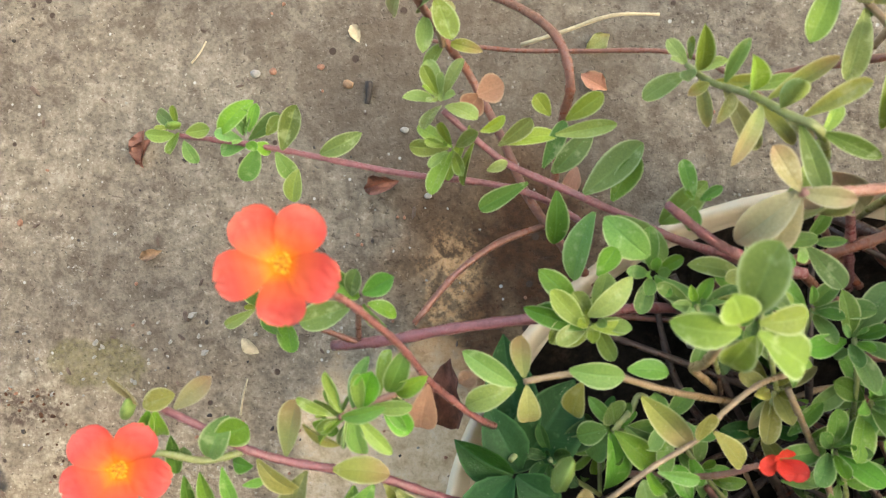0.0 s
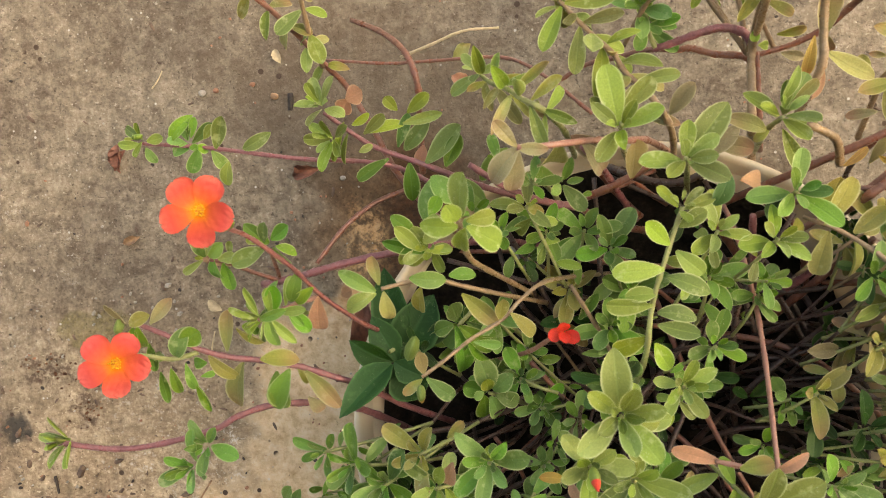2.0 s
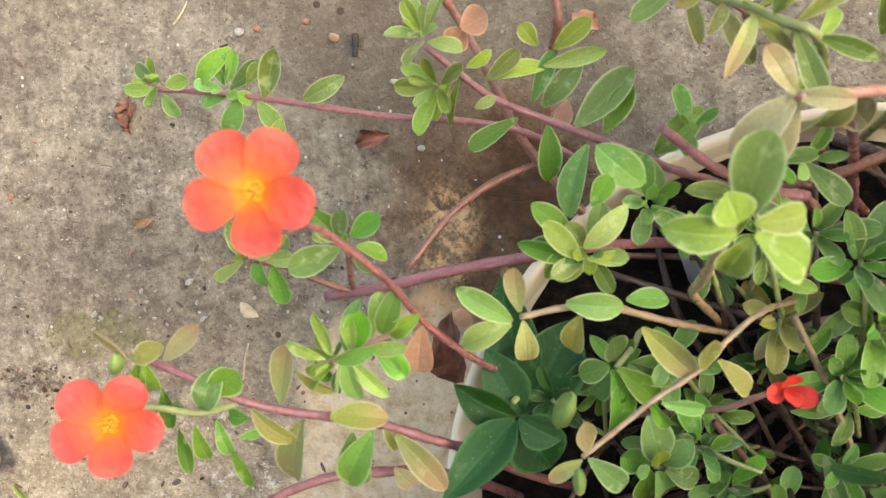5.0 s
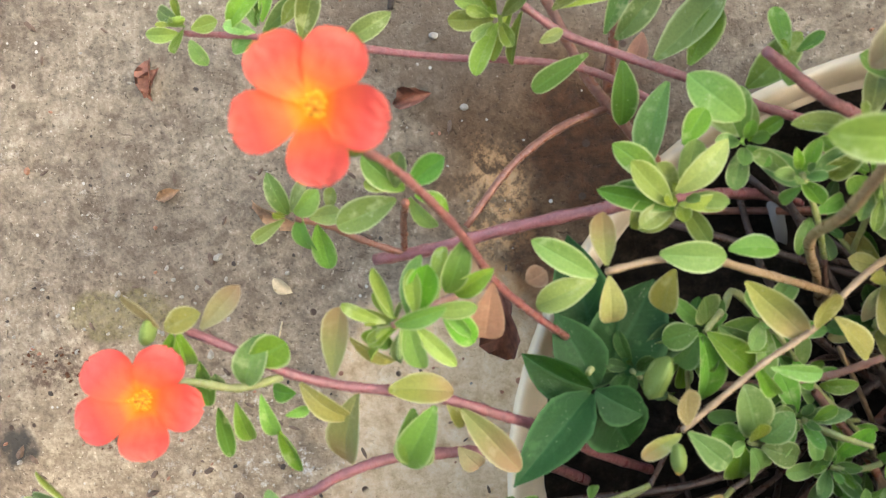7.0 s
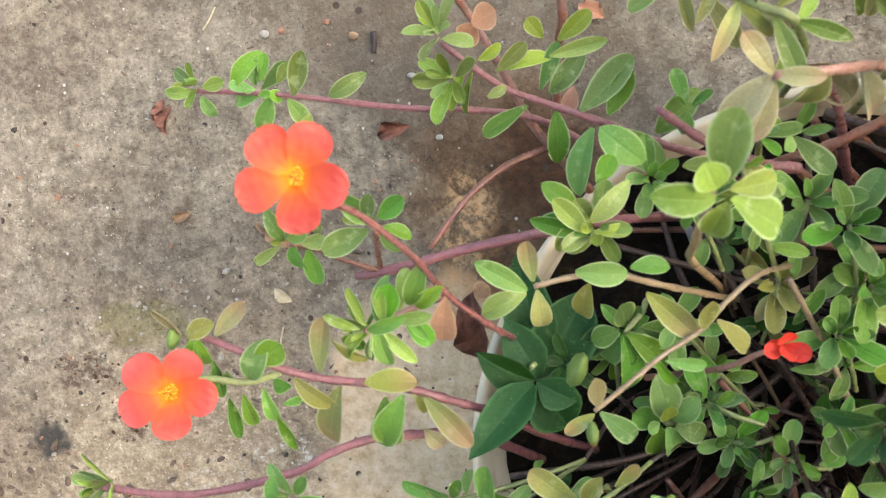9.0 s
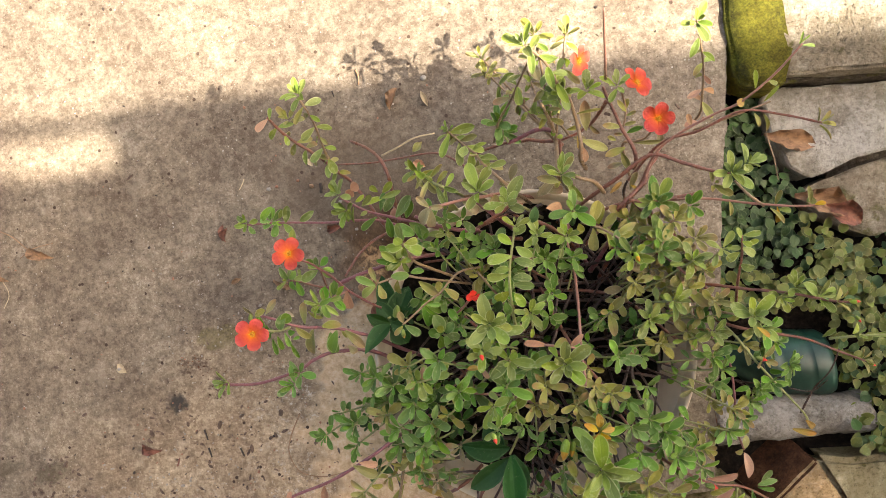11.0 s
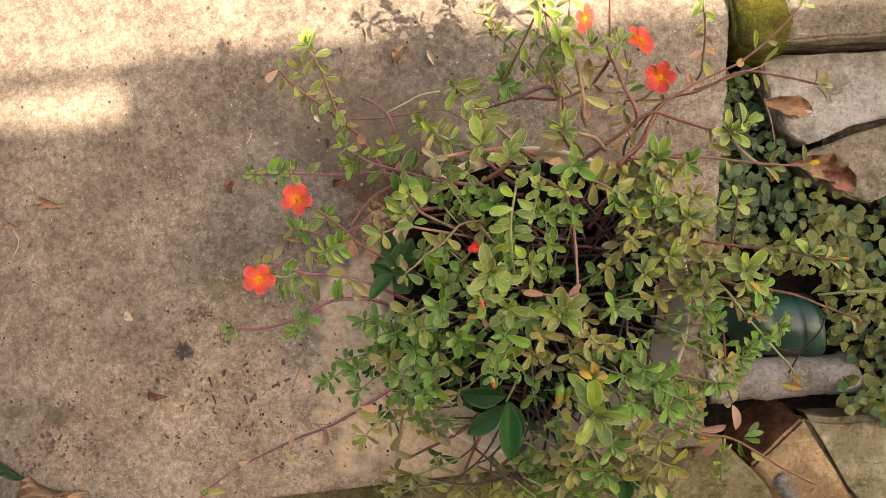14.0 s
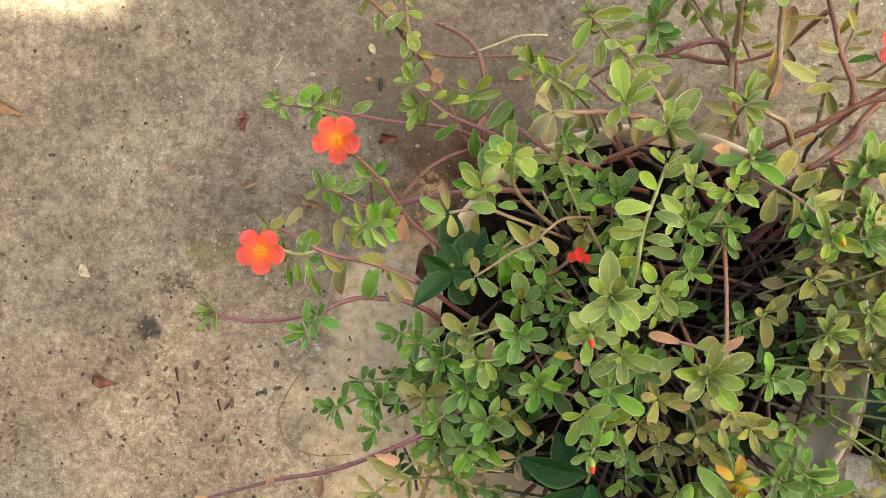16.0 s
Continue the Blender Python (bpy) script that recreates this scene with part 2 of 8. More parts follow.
def leaf_material(name, base, edge, rib, blush=None, gloss=0.36, veins=False):
    """Fleshy leaf: paler rim and midrib, freckles, and an optional tint that runs in from the tip."""
    n = Nodes(name)
    uv = n.coords("UV")
    s = n.put("ShaderNodeSeparateXYZ")
    n.link(uv, s.inputs[0])
    side, along = s.outputs[0], s.outputs[1]
    geo = n.put("ShaderNodeNewGeometry")
    p, shade = geo.outputs["Position"], geo.outputs["Random Per Island"]
    single = n.put("ShaderNodeObjectInfo").outputs["Random"]
    rnd = n.math("FRACT", n.math("ADD", n.math("MULTIPLY", shade, 3.7), n.math("MULTIPLY", single, 5.3)))
    hsv = n.put("ShaderNodeHueSaturation", Color=(*base, 1))
    n.link(n.math("ADD", 0.471, n.math("MULTIPLY", rnd, 0.036)), hsv.inputs["Hue"])
    n.link(n.math("ADD", 0.88, n.math("MULTIPLY", n.math("FRACT", n.math("MULTIPLY", rnd, 7.3)), 0.26)), hsv.inputs["Saturation"])
    n.link(n.math("ADD", 0.62, n.math("MULTIPLY", n.math("FRACT", n.math("MULTIPLY", rnd, 3.1)), 0.74)), hsv.inputs["Value"])
    col = hsv.outputs["Color"]
    mott = n.noise(420, 5, 0.75, p)
    cells = n.noise(1500, 3, 0.7, p)
    worn = n.noise(150, 4, 0.65, p)
    col = n.mix(n.math("MULTIPLY", n.step(mott, 0.45, 0.75), 0.22), col, n.mix(1.0, col, (1.55, 1.4, 1.35), "MULTIPLY"))
    col = n.mix(n.step(cells, 0.38, 0.62), n.mix(1.0, col, (0.90, 0.91, 0.89), "MULTIPLY"), n.mix(1.0, col, (1.07, 1.06, 1.05), "MULTIPLY"))
    col = n.mix(n.math("MULTIPLY", n.step(worn, 0.56, 0.70), 0.30), col, edge)
    dots = n.voronoi(900, p)
    col = n.mix(n.math("MULTIPLY", n.math("MULTIPLY", n.step(dots, 0.20, 0.10), n.step(n.noise(210, 2, 0.5, p), 0.56, 0.64)), 0.35), col, (0.62, 0.62, 0.48))
    if veins:
        rung = n.math("ABSOLUTE", n.math("SUBTRACT", n.math("FRACT", n.math("SUBTRACT", n.math("MULTIPLY", along, 8.0), n.math("MULTIPLY", n.math("ABSOLUTE", n.math("SUBTRACT", side, 0.5)), 3.2))), 0.5))
        col = n.mix(n.math("MULTIPLY", n.step(rung, 0.07, 0.01), 0.12), col, rib)
    if blush:
        amount = n.math("MULTIPLY", n.step(n.math("ADD", along, n.math("MULTIPLY", rnd, 0.8)), 0.95, 1.75), 0.7)
        col = n.mix(amount, col, blush)
    off = n.math("ABSOLUTE", n.math("SUBTRACT", n.math("MULTIPLY", side, 2.0), 1.0))
    col = n.mix(n.math("MULTIPLY", n.step(off, 0.80, 1.0), 0.55), col, edge)
    col = n.mix(n.math("MULTIPLY", n.step(off, 0.10, 0.02), 0.22), col, rib)
    n.bump(n.math("ADD", n.math("ADD", mott, n.math("MULTIPLY", cells, 0.5)), n.math("MULTIPLY", n.step(off, 0.15, 0.0), -0.5)), 0.5, 0.0008)
    n.done(col, n.math("ADD", gloss - 0.04, n.math("MULTIPLY", rnd, 0.22)), Specular_IOR_Level=0.28)
    # light that comes through the blade
    tr = n.put("ShaderNodeBsdfTranslucent")
    n.link(n.mix(1.0, col, (1.3, 1.35, 0.5), "MULTIPLY"), tr.inputs["Color"])
    mixer = n.put("ShaderNodeMixShader", Fac=0.17)
    n.link(n.bsdf.outputs[0], mixer.inputs[1])
    n.link(tr.outputs[0], mixer.inputs[2])
    n.link(mixer.outputs[0], n.tree.nodes["Material Output"].inputs["Surface"])
    return n.mat


def stem_material(name, base, dark):
    n = Nodes(name)
    p = n.coords()
    a = n.noise(190, 6, 0.75, p)
    col = n.ramp(a, (0.36, dark), (0.60, base), (0.74, tuple(min(1.0, v * 1.5) for v in base)))
    col = n.mix(n.math("MULTIPLY", n.step(n.noise(700, 3, 0.6, p), 0.64, 0.72), 0.28), col, (0.50, 0.38, 0.33))
    n.bump(a, 0.6, 0.001)
    return n.done(col, n.step(a, 0.9, -0.1), Specular_IOR_Level=0.55)


def petal_material():
    n = Nodes("orange-red petal")
    uv = n.coords("UV")
    s = n.put("ShaderNodeSeparateXYZ")
    n.link(uv, s.inputs[0])
    p = n.coords("UV")
    vein = n.put("ShaderNodeTexWave", Scale=7.0, Distortion=2.2)
    n.link(p, vein.inputs["Vector"])
    col = n.ramp(s.outputs[1], (0.0, (0.86, 0.42, 0.010)), (0.15, (0.86, 0.26, 0.015)), (0.33, (0.76, 0.128, 0.038)), (0.70, (0.66, 0.080, 0.056)), (1.0, (0.74, 0.140, 0.100)))
    col = n.mix(n.math("MULTIPLY", vein.outputs["Fac"], 0.30), col, n.mix(1.0, col, (1.25, 1.9, 1.5), "MULTIPLY"))
    single = n.put("ShaderNodeObjectInfo").outputs["Random"]
    col = n.mix(n.math("MULTIPLY", single, 0.7), col, n.mix(1.0, col, (0.84, 0.70, 1.12), "MULTIPLY"))
    n.bump(vein.outputs["Fac"], 0.15, 0.0005)
    n.done(col, 0.55, Specular_IOR_Level=0.25)
    tr = n.put("ShaderNodeBsdfTranslucent")
    n.link(col, tr.inputs["Color"])
    mixer = n.put("ShaderNodeMixShader", Fac=0.3)
    n.link(n.bsdf.outputs[0], mixer.inputs[1])
    n.link(tr.outputs[0], mixer.inputs[2])
    n.link(mixer.outputs[0], n.tree.nodes["Material Output"].inputs["Surface"])
    return n.mat


def plain(name, col, rough=0.6, vary=0.35, scale=120.0, **extra):
    n = Nodes(name)
    p = n.coords()
    a = n.noise(scale, 5, 0.65, p)
    c = n.ramp(a, (0.3, tuple(v * (1 - vary) for v in col)), (0.7, tuple(min(1, v * (1 + vary)) for v in col)))
    n.bump(a, 0.4, 0.001)
    return n.done(c, rough, **extra)


CONCRETE = concrete_material()
STONE = rough_stone("grey stone", (0.29, 0.27, 0.225), (0.575, 0.55, 0.485), (0.72, 0.695, 0.63))
STONE_WARM = rough_stone("pale worn cement", (0.20, 0.165, 0.115), (0.46, 0.40, 0.305), (0.63, 0.565, 0.46), 0.25)
MOSSY = rough_stone("mossy cement", (0.30, 0.26, 0.135), (0.65, 0.57, 0.345), (0.79, 0.72, 0.51), 0.22)
MOSSY_DARK = rough_stone("dark mossy cement", (0.13, 0.105, 0.048), (0.37, 0.31, 0.165), (0.54, 0.47, 0.29), 0.4)
GREEN_MOSS = rough_stone("green moss", (0.035, 0.036, 0.008), (0.200, 0.195, 0.022), (0.40, 0.37, 0.045), 0.0, 2.0)
STONE_DARK = rough_stone("dark cement", (0.05, 0.04, 0.03), (0.15, 0.125, 0.095), (0.30, 0.26, 0.21), 0.3)
SOIL = soil_material()
POT = pot_material()
PETAL = petal_material()
LEAF = {
    "green": leaf_material("fresh green leaf", (0.122, 0.258, 0.048), (0.56, 0.61, 0.33), (0.16, 0.31, 0.10)),
    "bright": leaf_material("young yellow-green leaf", (0.196, 0.282, 0.058), (0.60, 0.64, 0.36), (0.34, 0.46, 0.14)),
    "olive": leaf_material("olive leaf", (0.272, 0.288, 0.078), (0.60, 0.56, 0.34), (0.30, 0.32, 0.12), (0.33, 0.17, 0.09)),
    "dull": leaf_material("brownish green leaf", (0.262, 0.242, 0.118), (0.54, 0.47, 0.33), (0.28, 0.26, 0.13), (0.30, 0.12, 0.09)),
    # green darkened to hold the shade of the gaps inside the crown
    "inner_shade": leaf_material("green leaf darkened for inner shade", (0.030, 0.086, 0.014), (0.15, 0.23, 0.08), (0.10, 0.20, 0.07)),
    "pink": leaf_material("pinkish ageing leaf", (0.44, 0.265, 0.165), (0.60, 0.42, 0.28), (0.55, 0.33, 0.2)),
    "yellow": leaf_material("yellowed leaf", (0.42, 0.30, 0.045), (0.60, 0.45, 0.12), (0.70, 0.55, 0.15), (0.60, 0.20, 0.05)),
    "dark": leaf_material("dark green weed leaf", (0.016, 0.070, 0.014), (0.09, 0.20, 0.07), (0.045, 0.15, 0.055), None, 0.42, True),
    # darker blue-green copy of the round leaf, shade kept in its colour
    "shade": leaf_material("shaded blue-green ground-cover leaf", (0.062, 0.122, 0.044), (0.22, 0.29, 0.16), (0.08, 0.15, 0.07), None, 0.34),
    "cover": leaf_material("small round ground-cover leaf", (0.125, 0.165, 0.040), (0.34, 0.37, 0.15), (0.14, 0.18, 0.07), (0.22, 0.18, 0.06), 0.36),
}
STEM = {
    "purple": stem_material("red-purple stem", (0.275, 0.110, 0.116), (0.15, 0.050, 0.055)),
    "brown": stem_material("red-brown stem", (0.25, 0.10, 0.066), (0.14, 0.058, 0.038)),
    "tan": stem_material("tan stem", (0.30, 0.205, 0.12), (0.19, 0.12, 0.065)),
    "pink": stem_material("pink stem", (0.36, 0.180, 0.130), (0.25, 0.11, 0.08)),
    "green": stem_material("green stem", (0.27, 0.30, 0.11), (0.19, 0.19, 0.07)),
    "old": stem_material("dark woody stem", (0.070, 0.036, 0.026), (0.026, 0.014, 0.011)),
    "mauve": stem_material("mauve-pink stem", (0.25, 0.095, 0.085), (0.17, 0.060, 0.058)),
}
RED = plain("red bud", (0.75, 0.05, 0.03), 0.5, 0.3)
ANTHER = plain("orange-yellow anther", (0.82, 0.40, 0.02), 0.6, 0.4, 900)
HEART = plain("yellow flower heart", (0.62, 0.20, 0.015), 0.6, 0.2, 900)
TEAL = plain("teal translucent plastic", (0.011, 0.046, 0.031), 0.4, 0.5, 45)
PIPE = rough_stone("grey weathered cement pipe", (0.17, 0.155, 0.13), (0.44, 0.415, 0.37), (0.64, 0.61, 0.56))
BRICK = rough_stone("ochre brick", (0.42, 0.25, 0.11), (0.70, 0.48, 0.25), (0.80, 0.62, 0.41))
RUST = rough_stone("dark red-brown clay", (0.05, 0.022, 0.011), (0.165, 0.070, 0.033), (0.30, 0.14, 0.07))
DRY = plain("dry brown leaf", (0.30, 0.175, 0.095), 0.7, 0.5, 160)
DRY_RED = plain("dry red-brown leaf", (0.21, 0.085, 0.055), 0.65, 0.6, 160)
TAG = plain("weathered grey plastic", (0.30, 0.31, 0.33), 0.5, 0.15, 60)
BARK = plain("dark dry sliver", (0.125, 0.080, 0.055), 0.75, 0.6, 160)
STRAW = plain("dry straw", (0.50, 0.39, 0.24), 0.7, 0.25, 300)
BLACK = plain("black debris", (0.042, 0.030, 0.023), 0.8, 0.4, 400)
PEBBLE = plain("pale pebble", (0.32, 0.285, 0.24), 0.8, 0.3, 500)
PEBBLE_RED = plain("brick crumb", (0.30, 0.14, 0.085), 0.8, 0.3, 500)
PLASTER = plain("cream wall paint", (0.72, 0.66, 0.55), 0.8, 0.08, 6)
TIN = plain("grey shade sheet", (0.35, 0.34, 0.33), 0.6, 0.15, 10)
LIFT = Vector((0, 0, 1))


# ---- building helpers ----
def part(name, data, material=None, parent=None, label=""):
    """Links a bmesh or a mesh as one object, under a thing or a part."""
    if isinstance(data, bmesh.types.BMesh):
        me = bpy.data.meshes.new(name)
        data.to_mesh(me)
        data.free()
    else:
        me = data
    if material is not None and not me.materials:
        me.materials.append(material)
    ob = new(name, me)
    if parent is not None:
        ob.parent = parent
    if label:
        tagged(ob, label)
    return ob


def smooth(ob):
    ob.data.polygons.foreach_set("use_smooth", [True] * len(ob.data.polygons))
    return ob


def mesh_of(name, verts, faces, uvs=None, materials=(), slots=None, shade=True):
    me = bpy.data.meshes.new(name)
    me.from_pydata([tuple(v) for v in verts], [], faces)
    for m in materials:
        me.materials.append(m)
    if uvs is not None:
        layer = me.uv_layers.new(name="UVMap")
        loops = np.empty(len(me.loops), dtype=np.int32)
        me.loops.foreach_get("vertex_index", loops)
        layer.data.foreach_set("uv", np.asarray(uvs, dtype=np.float32)[loops].ravel())
    if slots is not None:
        me.polygons.foreach_set("material_index", slots)
    if shade:
        me.polygons.foreach_set("use_smooth", [True] * len(me.polygons))
    me.update()
    return me


def block(corners, z0, z1, bevel=0.004, wobble=0.002, cuts=3, seed=1):
    """A worn slab over a polygon: bevelled, cut finer and roughened."""
    bm = bmesh.new()
    f = bm.faces.new([bm.verts.new((x, y, z0)) for x, y in corners])
    bm.normal_update()
    if f.normal.z > 0:
        f.normal_flip()
    up = bmesh.ops.extrude_face_region(bm, geom=[f])["geom"]
    bmesh.ops.translate(bm, vec=(0, 0, z1 - z0), verts=[v for v in up if isinstance(v, bmesh.types.BMVert)])
    bmesh.ops.recalc_face_normals(bm, faces=bm.faces)
    if bevel:
        bmesh.ops.bevel(bm, geom=list(bm.edges), offset=bevel, segments=2, affect="EDGES")
    if cuts:
        long = [e for e in bm.edges if e.calc_length() > 0.02]
        bmesh.ops.subdivide_edges(bm, edges=long, cuts=cuts, use_grid_fill=True)
        bmesh.ops.triangulate(bm, faces=[q for q in bm.faces if len(q.verts) > 4])
    for v in bm.verts:
        q = v.co * 30 + Vector((seed * 3.1, 0, 0))
        v.co += noise.noise_vector(q) * wobble
    return bm


def spline(points, per=6):
    """Points along a smooth curve through the given ones."""
    p = [Vector(v) for v in points]
    if len(p) == 2:
        p.insert(1, (p[0] + p[1]) / 2)
    q = [2 * p[0] - p[1], *p, 2 * p[-1] - p[-2]]
    out = []
    for i in range(1, len(q) - 2):
        a, b, c, d = q[i - 1 : i + 3]
        for k in range(per):
            t = k / per
            out.append(0.5 * (2 * b + (c - a) * t + (2 * a - 5 * b + 4 * c - d) * t * t + (3 * b - a - 3 * c + d) * t**3))
    out.append(p[-1])
    return out


def tube_arrays(path, r0, r1, sides=7, knots=0.0, cap=True):
    """Vertices and faces of a tapered tube, swollen at its leaf scars."""
    verts, faces = [], []
    ref = Vector((0.3, 0.2, 1)).normalized()
    for i, p in enumerate(path):
        ahead = (path[min(i + 1, len(path) - 1)] - path[max(i - 1, 0)]).normalized()
        u = ahead.cross(ref).normalized()
        w = ahead.cross(u)
        t = i / (len(path) - 1)
        r = (r0 + (r1 - r0) * t) * (1 + knots * (1 if i % 4 == 2 else 0) + 0.08 * noise.noise(p * 300))
        for k in range(sides):
            a = 2 * math.pi * k / sides
            verts.append(p + (u * math.cos(a) + w * math.sin(a)) * r)
        if i:
            o = (i - 1) * sides
            for k in range(sides):
                j = (k + 1) % sides
                faces.append((o + k, o + j, o + sides + j, o + sides + k))
    if cap:
        faces.append(tuple(range(sides - 1, -1, -1)))
        o = (len(path) - 1) * sides
        faces.append(tuple(range(o, o + sides)))
    return verts, faces


def blade(points=8, cross=4, widest=0.6, cup=0.12, arch=0.10, thick=0.05, taper=1.15, point=0.7):
    """A unit leaf along +Y, one long and one wide, face towards +Z: vertices, faces and uv."""
    verts, faces, uvs = [], [], []
    if points < 7:
        rows = (0.0, 0.16, 0.36, 0.58, 0.80, 0.94, 1.0)
    else:
        rows = (0.0, 0.09, 0.22, 0.37, 0.52, 0.66, 0.79, 0.89, 0.96, 0.99, 1.0)
    points = len(rows) - 1
    for t in rows:
        if t < widest:
            w = 0.15 + 0.85 * math.sin(0.5 * math.pi * t / widest) ** taper
        else:
            w = max(0.0, 1 - ((t - widest) / (1 - widest)) ** 2.3) ** point
        w = max(w, 0.05) * 0.5
        for side in (0, 1):
            for k in range(cross + 1):
                s = 2 * k / cross - 1
                body = thick * (1 - s * s) * (0.4 + 0.6 * math.sin(math.pi * min(t + 0.12, 1)))
                z = cup * abs(s) ** 1.6 * w * 2 - arch * (2 * t - 0.7) ** 2 * 0.6 + (-body if side else 0.25 * body)
                verts.append(Vector((s * w, t, z)))
                uvs.append(((s + 1) / 2, t))
    row = 2 * (cross + 1)
    for i in range(points):
        a, b = i * row, (i + 1) * row
        for k in range(cross):
            faces.append((a + k, a + k + 1, b + k + 1, b + k))
            c, d = a + cross + 1, b + cross + 1
            faces.append((c + k + 1, c + k, d + k, d + k + 1))
        faces.append((a, b, b + cross + 1, a + cross + 1))
        faces.append((a + cross, a + 2 * cross + 1, b + 2 * cross + 1, b + cross))
    return verts, faces, uvs


BLADES = [
    blade(widest=0.66, cup=0.06, arch=0.10, taper=1.0, point=0.50, thick=0.05),
    blade(widest=0.55, cup=0.09, arch=0.16, taper=0.90, point=0.64, thick=0.05),
    blade(widest=0.70, cup=0.08, arch=0.03, taper=1.05, point=0.47, thick=0.055),
    blade(widest=0.58, cup=0.10, arch=-0.10, taper=0.95, point=0.62, thick=0.045),
    blade(widest=0.52, cup=0.07, arch=0.26, taper=0.90, point=0.68, thick=0.04),
]
BROAD = blade(points=8, widest=0.42, cup=0.14, arch=0.16, thick=0.012, point=1.0)
ROUND = blade(points=6, cross=2, widest=0.48, cup=0.16, arch=0.14, thick=0.05, point=0.7)


class Foliage:
    """Gathers many small blades into one mesh."""

    def __init__(self):
        self.v, self.f, self.uv, self.slot, self.tones, self.n = [], [], [], [], [], 0

    def add(self, shape, m, tone):
        verts, faces, uvs = shape
        if tone not in self.tones:
            self.tones.append(tone)
        k = self.tones.index(tone)
        self.v.extend(m @ v for v in verts)
        self.f.extend(tuple(i + self.n for i in f) for f in faces)
        self.uv.extend(uvs)
        self.slot.extend([k] * len(faces))
        self.n += len(verts)

    def build(self, name, parent, label):
        me = mesh_of(name, self.v, self.f, self.uv, [LEAF[t] for t in self.tones], self.slot)
        ob = part(name, me, None, parent, label)
        return tagged(ob, kind="stuff")


def blade_matrix(base, tip, width, up=LIFT, spin=0.0):
    base, tip = Vector(base), Vector(tip)
    y = (tip - base)
    long = y.length
    y.normalize()
    x = y.cross(up)
    if x.length < 0.05:
        x = y.cross(Vector((0.3, 1, 0.2)))
    x.normalize()
    z = x.cross(y)
    rot = Matrix((x, y, z)).transposed() @ Matrix.Rotation(spin, 3, "Y")
    return Matrix.Translation(base) @ rot.to_4x4() @ Matrix.Diagonal((width, long, long, 1))


# ---- ground and surroundings ----
def slab_grid(name, x0, x1, y0, y1, material, inside, lump, step):
    """A paving top as a fine sheet with a skirt, cut to an outline."""
    bm = bmesh.new()
    nx, ny = int((x1 - x0) / step), int((y1 - y0) / step)
    grid = {}
    for i in range(nx + 1):
        for j in range(ny + 1):
            x, y = x0 + (x1 - x0) * i / nx, y0 + (y1 - y0) * j / ny
            x = min(x, inside(y))
            q = Vector((x, y, 0))
            z = lump * (noise.noise(q * 9) * 0.6 + noise.noise(q * 40) * 0.3 + noise.noise(q * 110) * 0.18)
            grid[i, j] = bm.verts.new((x, y, z))
    for i in range(nx):
        for j in range(ny):
            bm.faces.new((grid[i, j], grid[i + 1, j], grid[i + 1, j + 1], grid[i, j + 1]))
    rim = [e for e in bm.edges if len(e.link_faces) == 1]
    out = bmesh.ops.extrude_edge_only(bm, edges=rim)["geom"]
    for v in out:
        if isinstance(v, bmesh.types.BMVert):
            v.co.z = -0.11
    return smooth(part(name, bm, material))


ground = part("ground", block([(-12, -12), (12, -12), (12, 12), (-12, 12)], -0.5, -0.105, 0, 0.0, 0), SOIL)
tagged(ground, "dark damp garden soil under the paving", "ground", kind="structure")


def slab_edge(y):
    wear = 0.004 * noise.noise(Vector((0, y * 25, 0))) + 0.002 * noise.noise(Vector((3, y * 90, 0)))
    return 0.377 + 0.215 * y + wear if y < 0.16 else 0.412 + wear


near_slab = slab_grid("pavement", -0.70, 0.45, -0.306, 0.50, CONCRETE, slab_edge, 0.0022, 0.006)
tagged(near_slab, "grey weathered concrete paving with sandy stains and specks", "concrete slab", kind="structure")
for nm, pts, mat, zz, lab in (
    ("pavement", [(-3, -0.306), (-0.704, -0.306), (-0.704, 0.5), (-3, 0.5)], CONCRETE, 0.0, "grey weathered concrete paving beside the yard"),
    ("pavement", [(-3, 0.504), (3, 0.504), (3, 3), (-3, 3)], CONCRETE, 0.0, "sunlit concrete paving beyond the pot"),
    ("pavement", [(-3, -0.312), (0.335, -0.312), (0.372, -0.36), (0.40, -0.46), (0.45, -3), (-3, -3)], MOSSY_DARK, -0.012, "mossy yellow-brown cement step"),
):
    s = part(nm, block(pts, -0.11, zz, 0.003, 0.0015, 6), mat)
    tagged(smooth(s), lab, "concrete slab", kind="structure")


OUTLINES = []


def stone_slab(name, pts, z0, z1, mat, label, seed, bevel=0.007, wobble=0.005):
    OUTLINES.append(pts)
    ob = smooth(part(name, block(pts, z0, z1, bevel, wobble, 5, seed), mat))
    ob.data.set_sharp_from_angle(angle=radians(38))
    return tagged(ob, label, "stone")


stone_slab("cement_step", [(0.4295, -0.3065), (0.62, -0.330), (1.3, -0.40), (1.3, -3), (0.516, -3), (0.4905, -0.455)], -0.12, -0.052, MOSSY, "yellowish mossy cement step beside the bed", 5)
moss = smooth(part("moss_cushion", block([(0.4065, 0.104), (0.424, 0.092), (0.452, 0.088), (0.468, 0.120), (0.466, 0.170), (0.460, 0.225), (0.446, 0.285), (0.4115, 0.295), (0.4095, 0.19)], -0.06, 0.010, 0.005, 0.004, 8, 9), GREEN_MOSS))
tagged(moss, "cushion of yellow-green moss on the kerb corner", "moss")


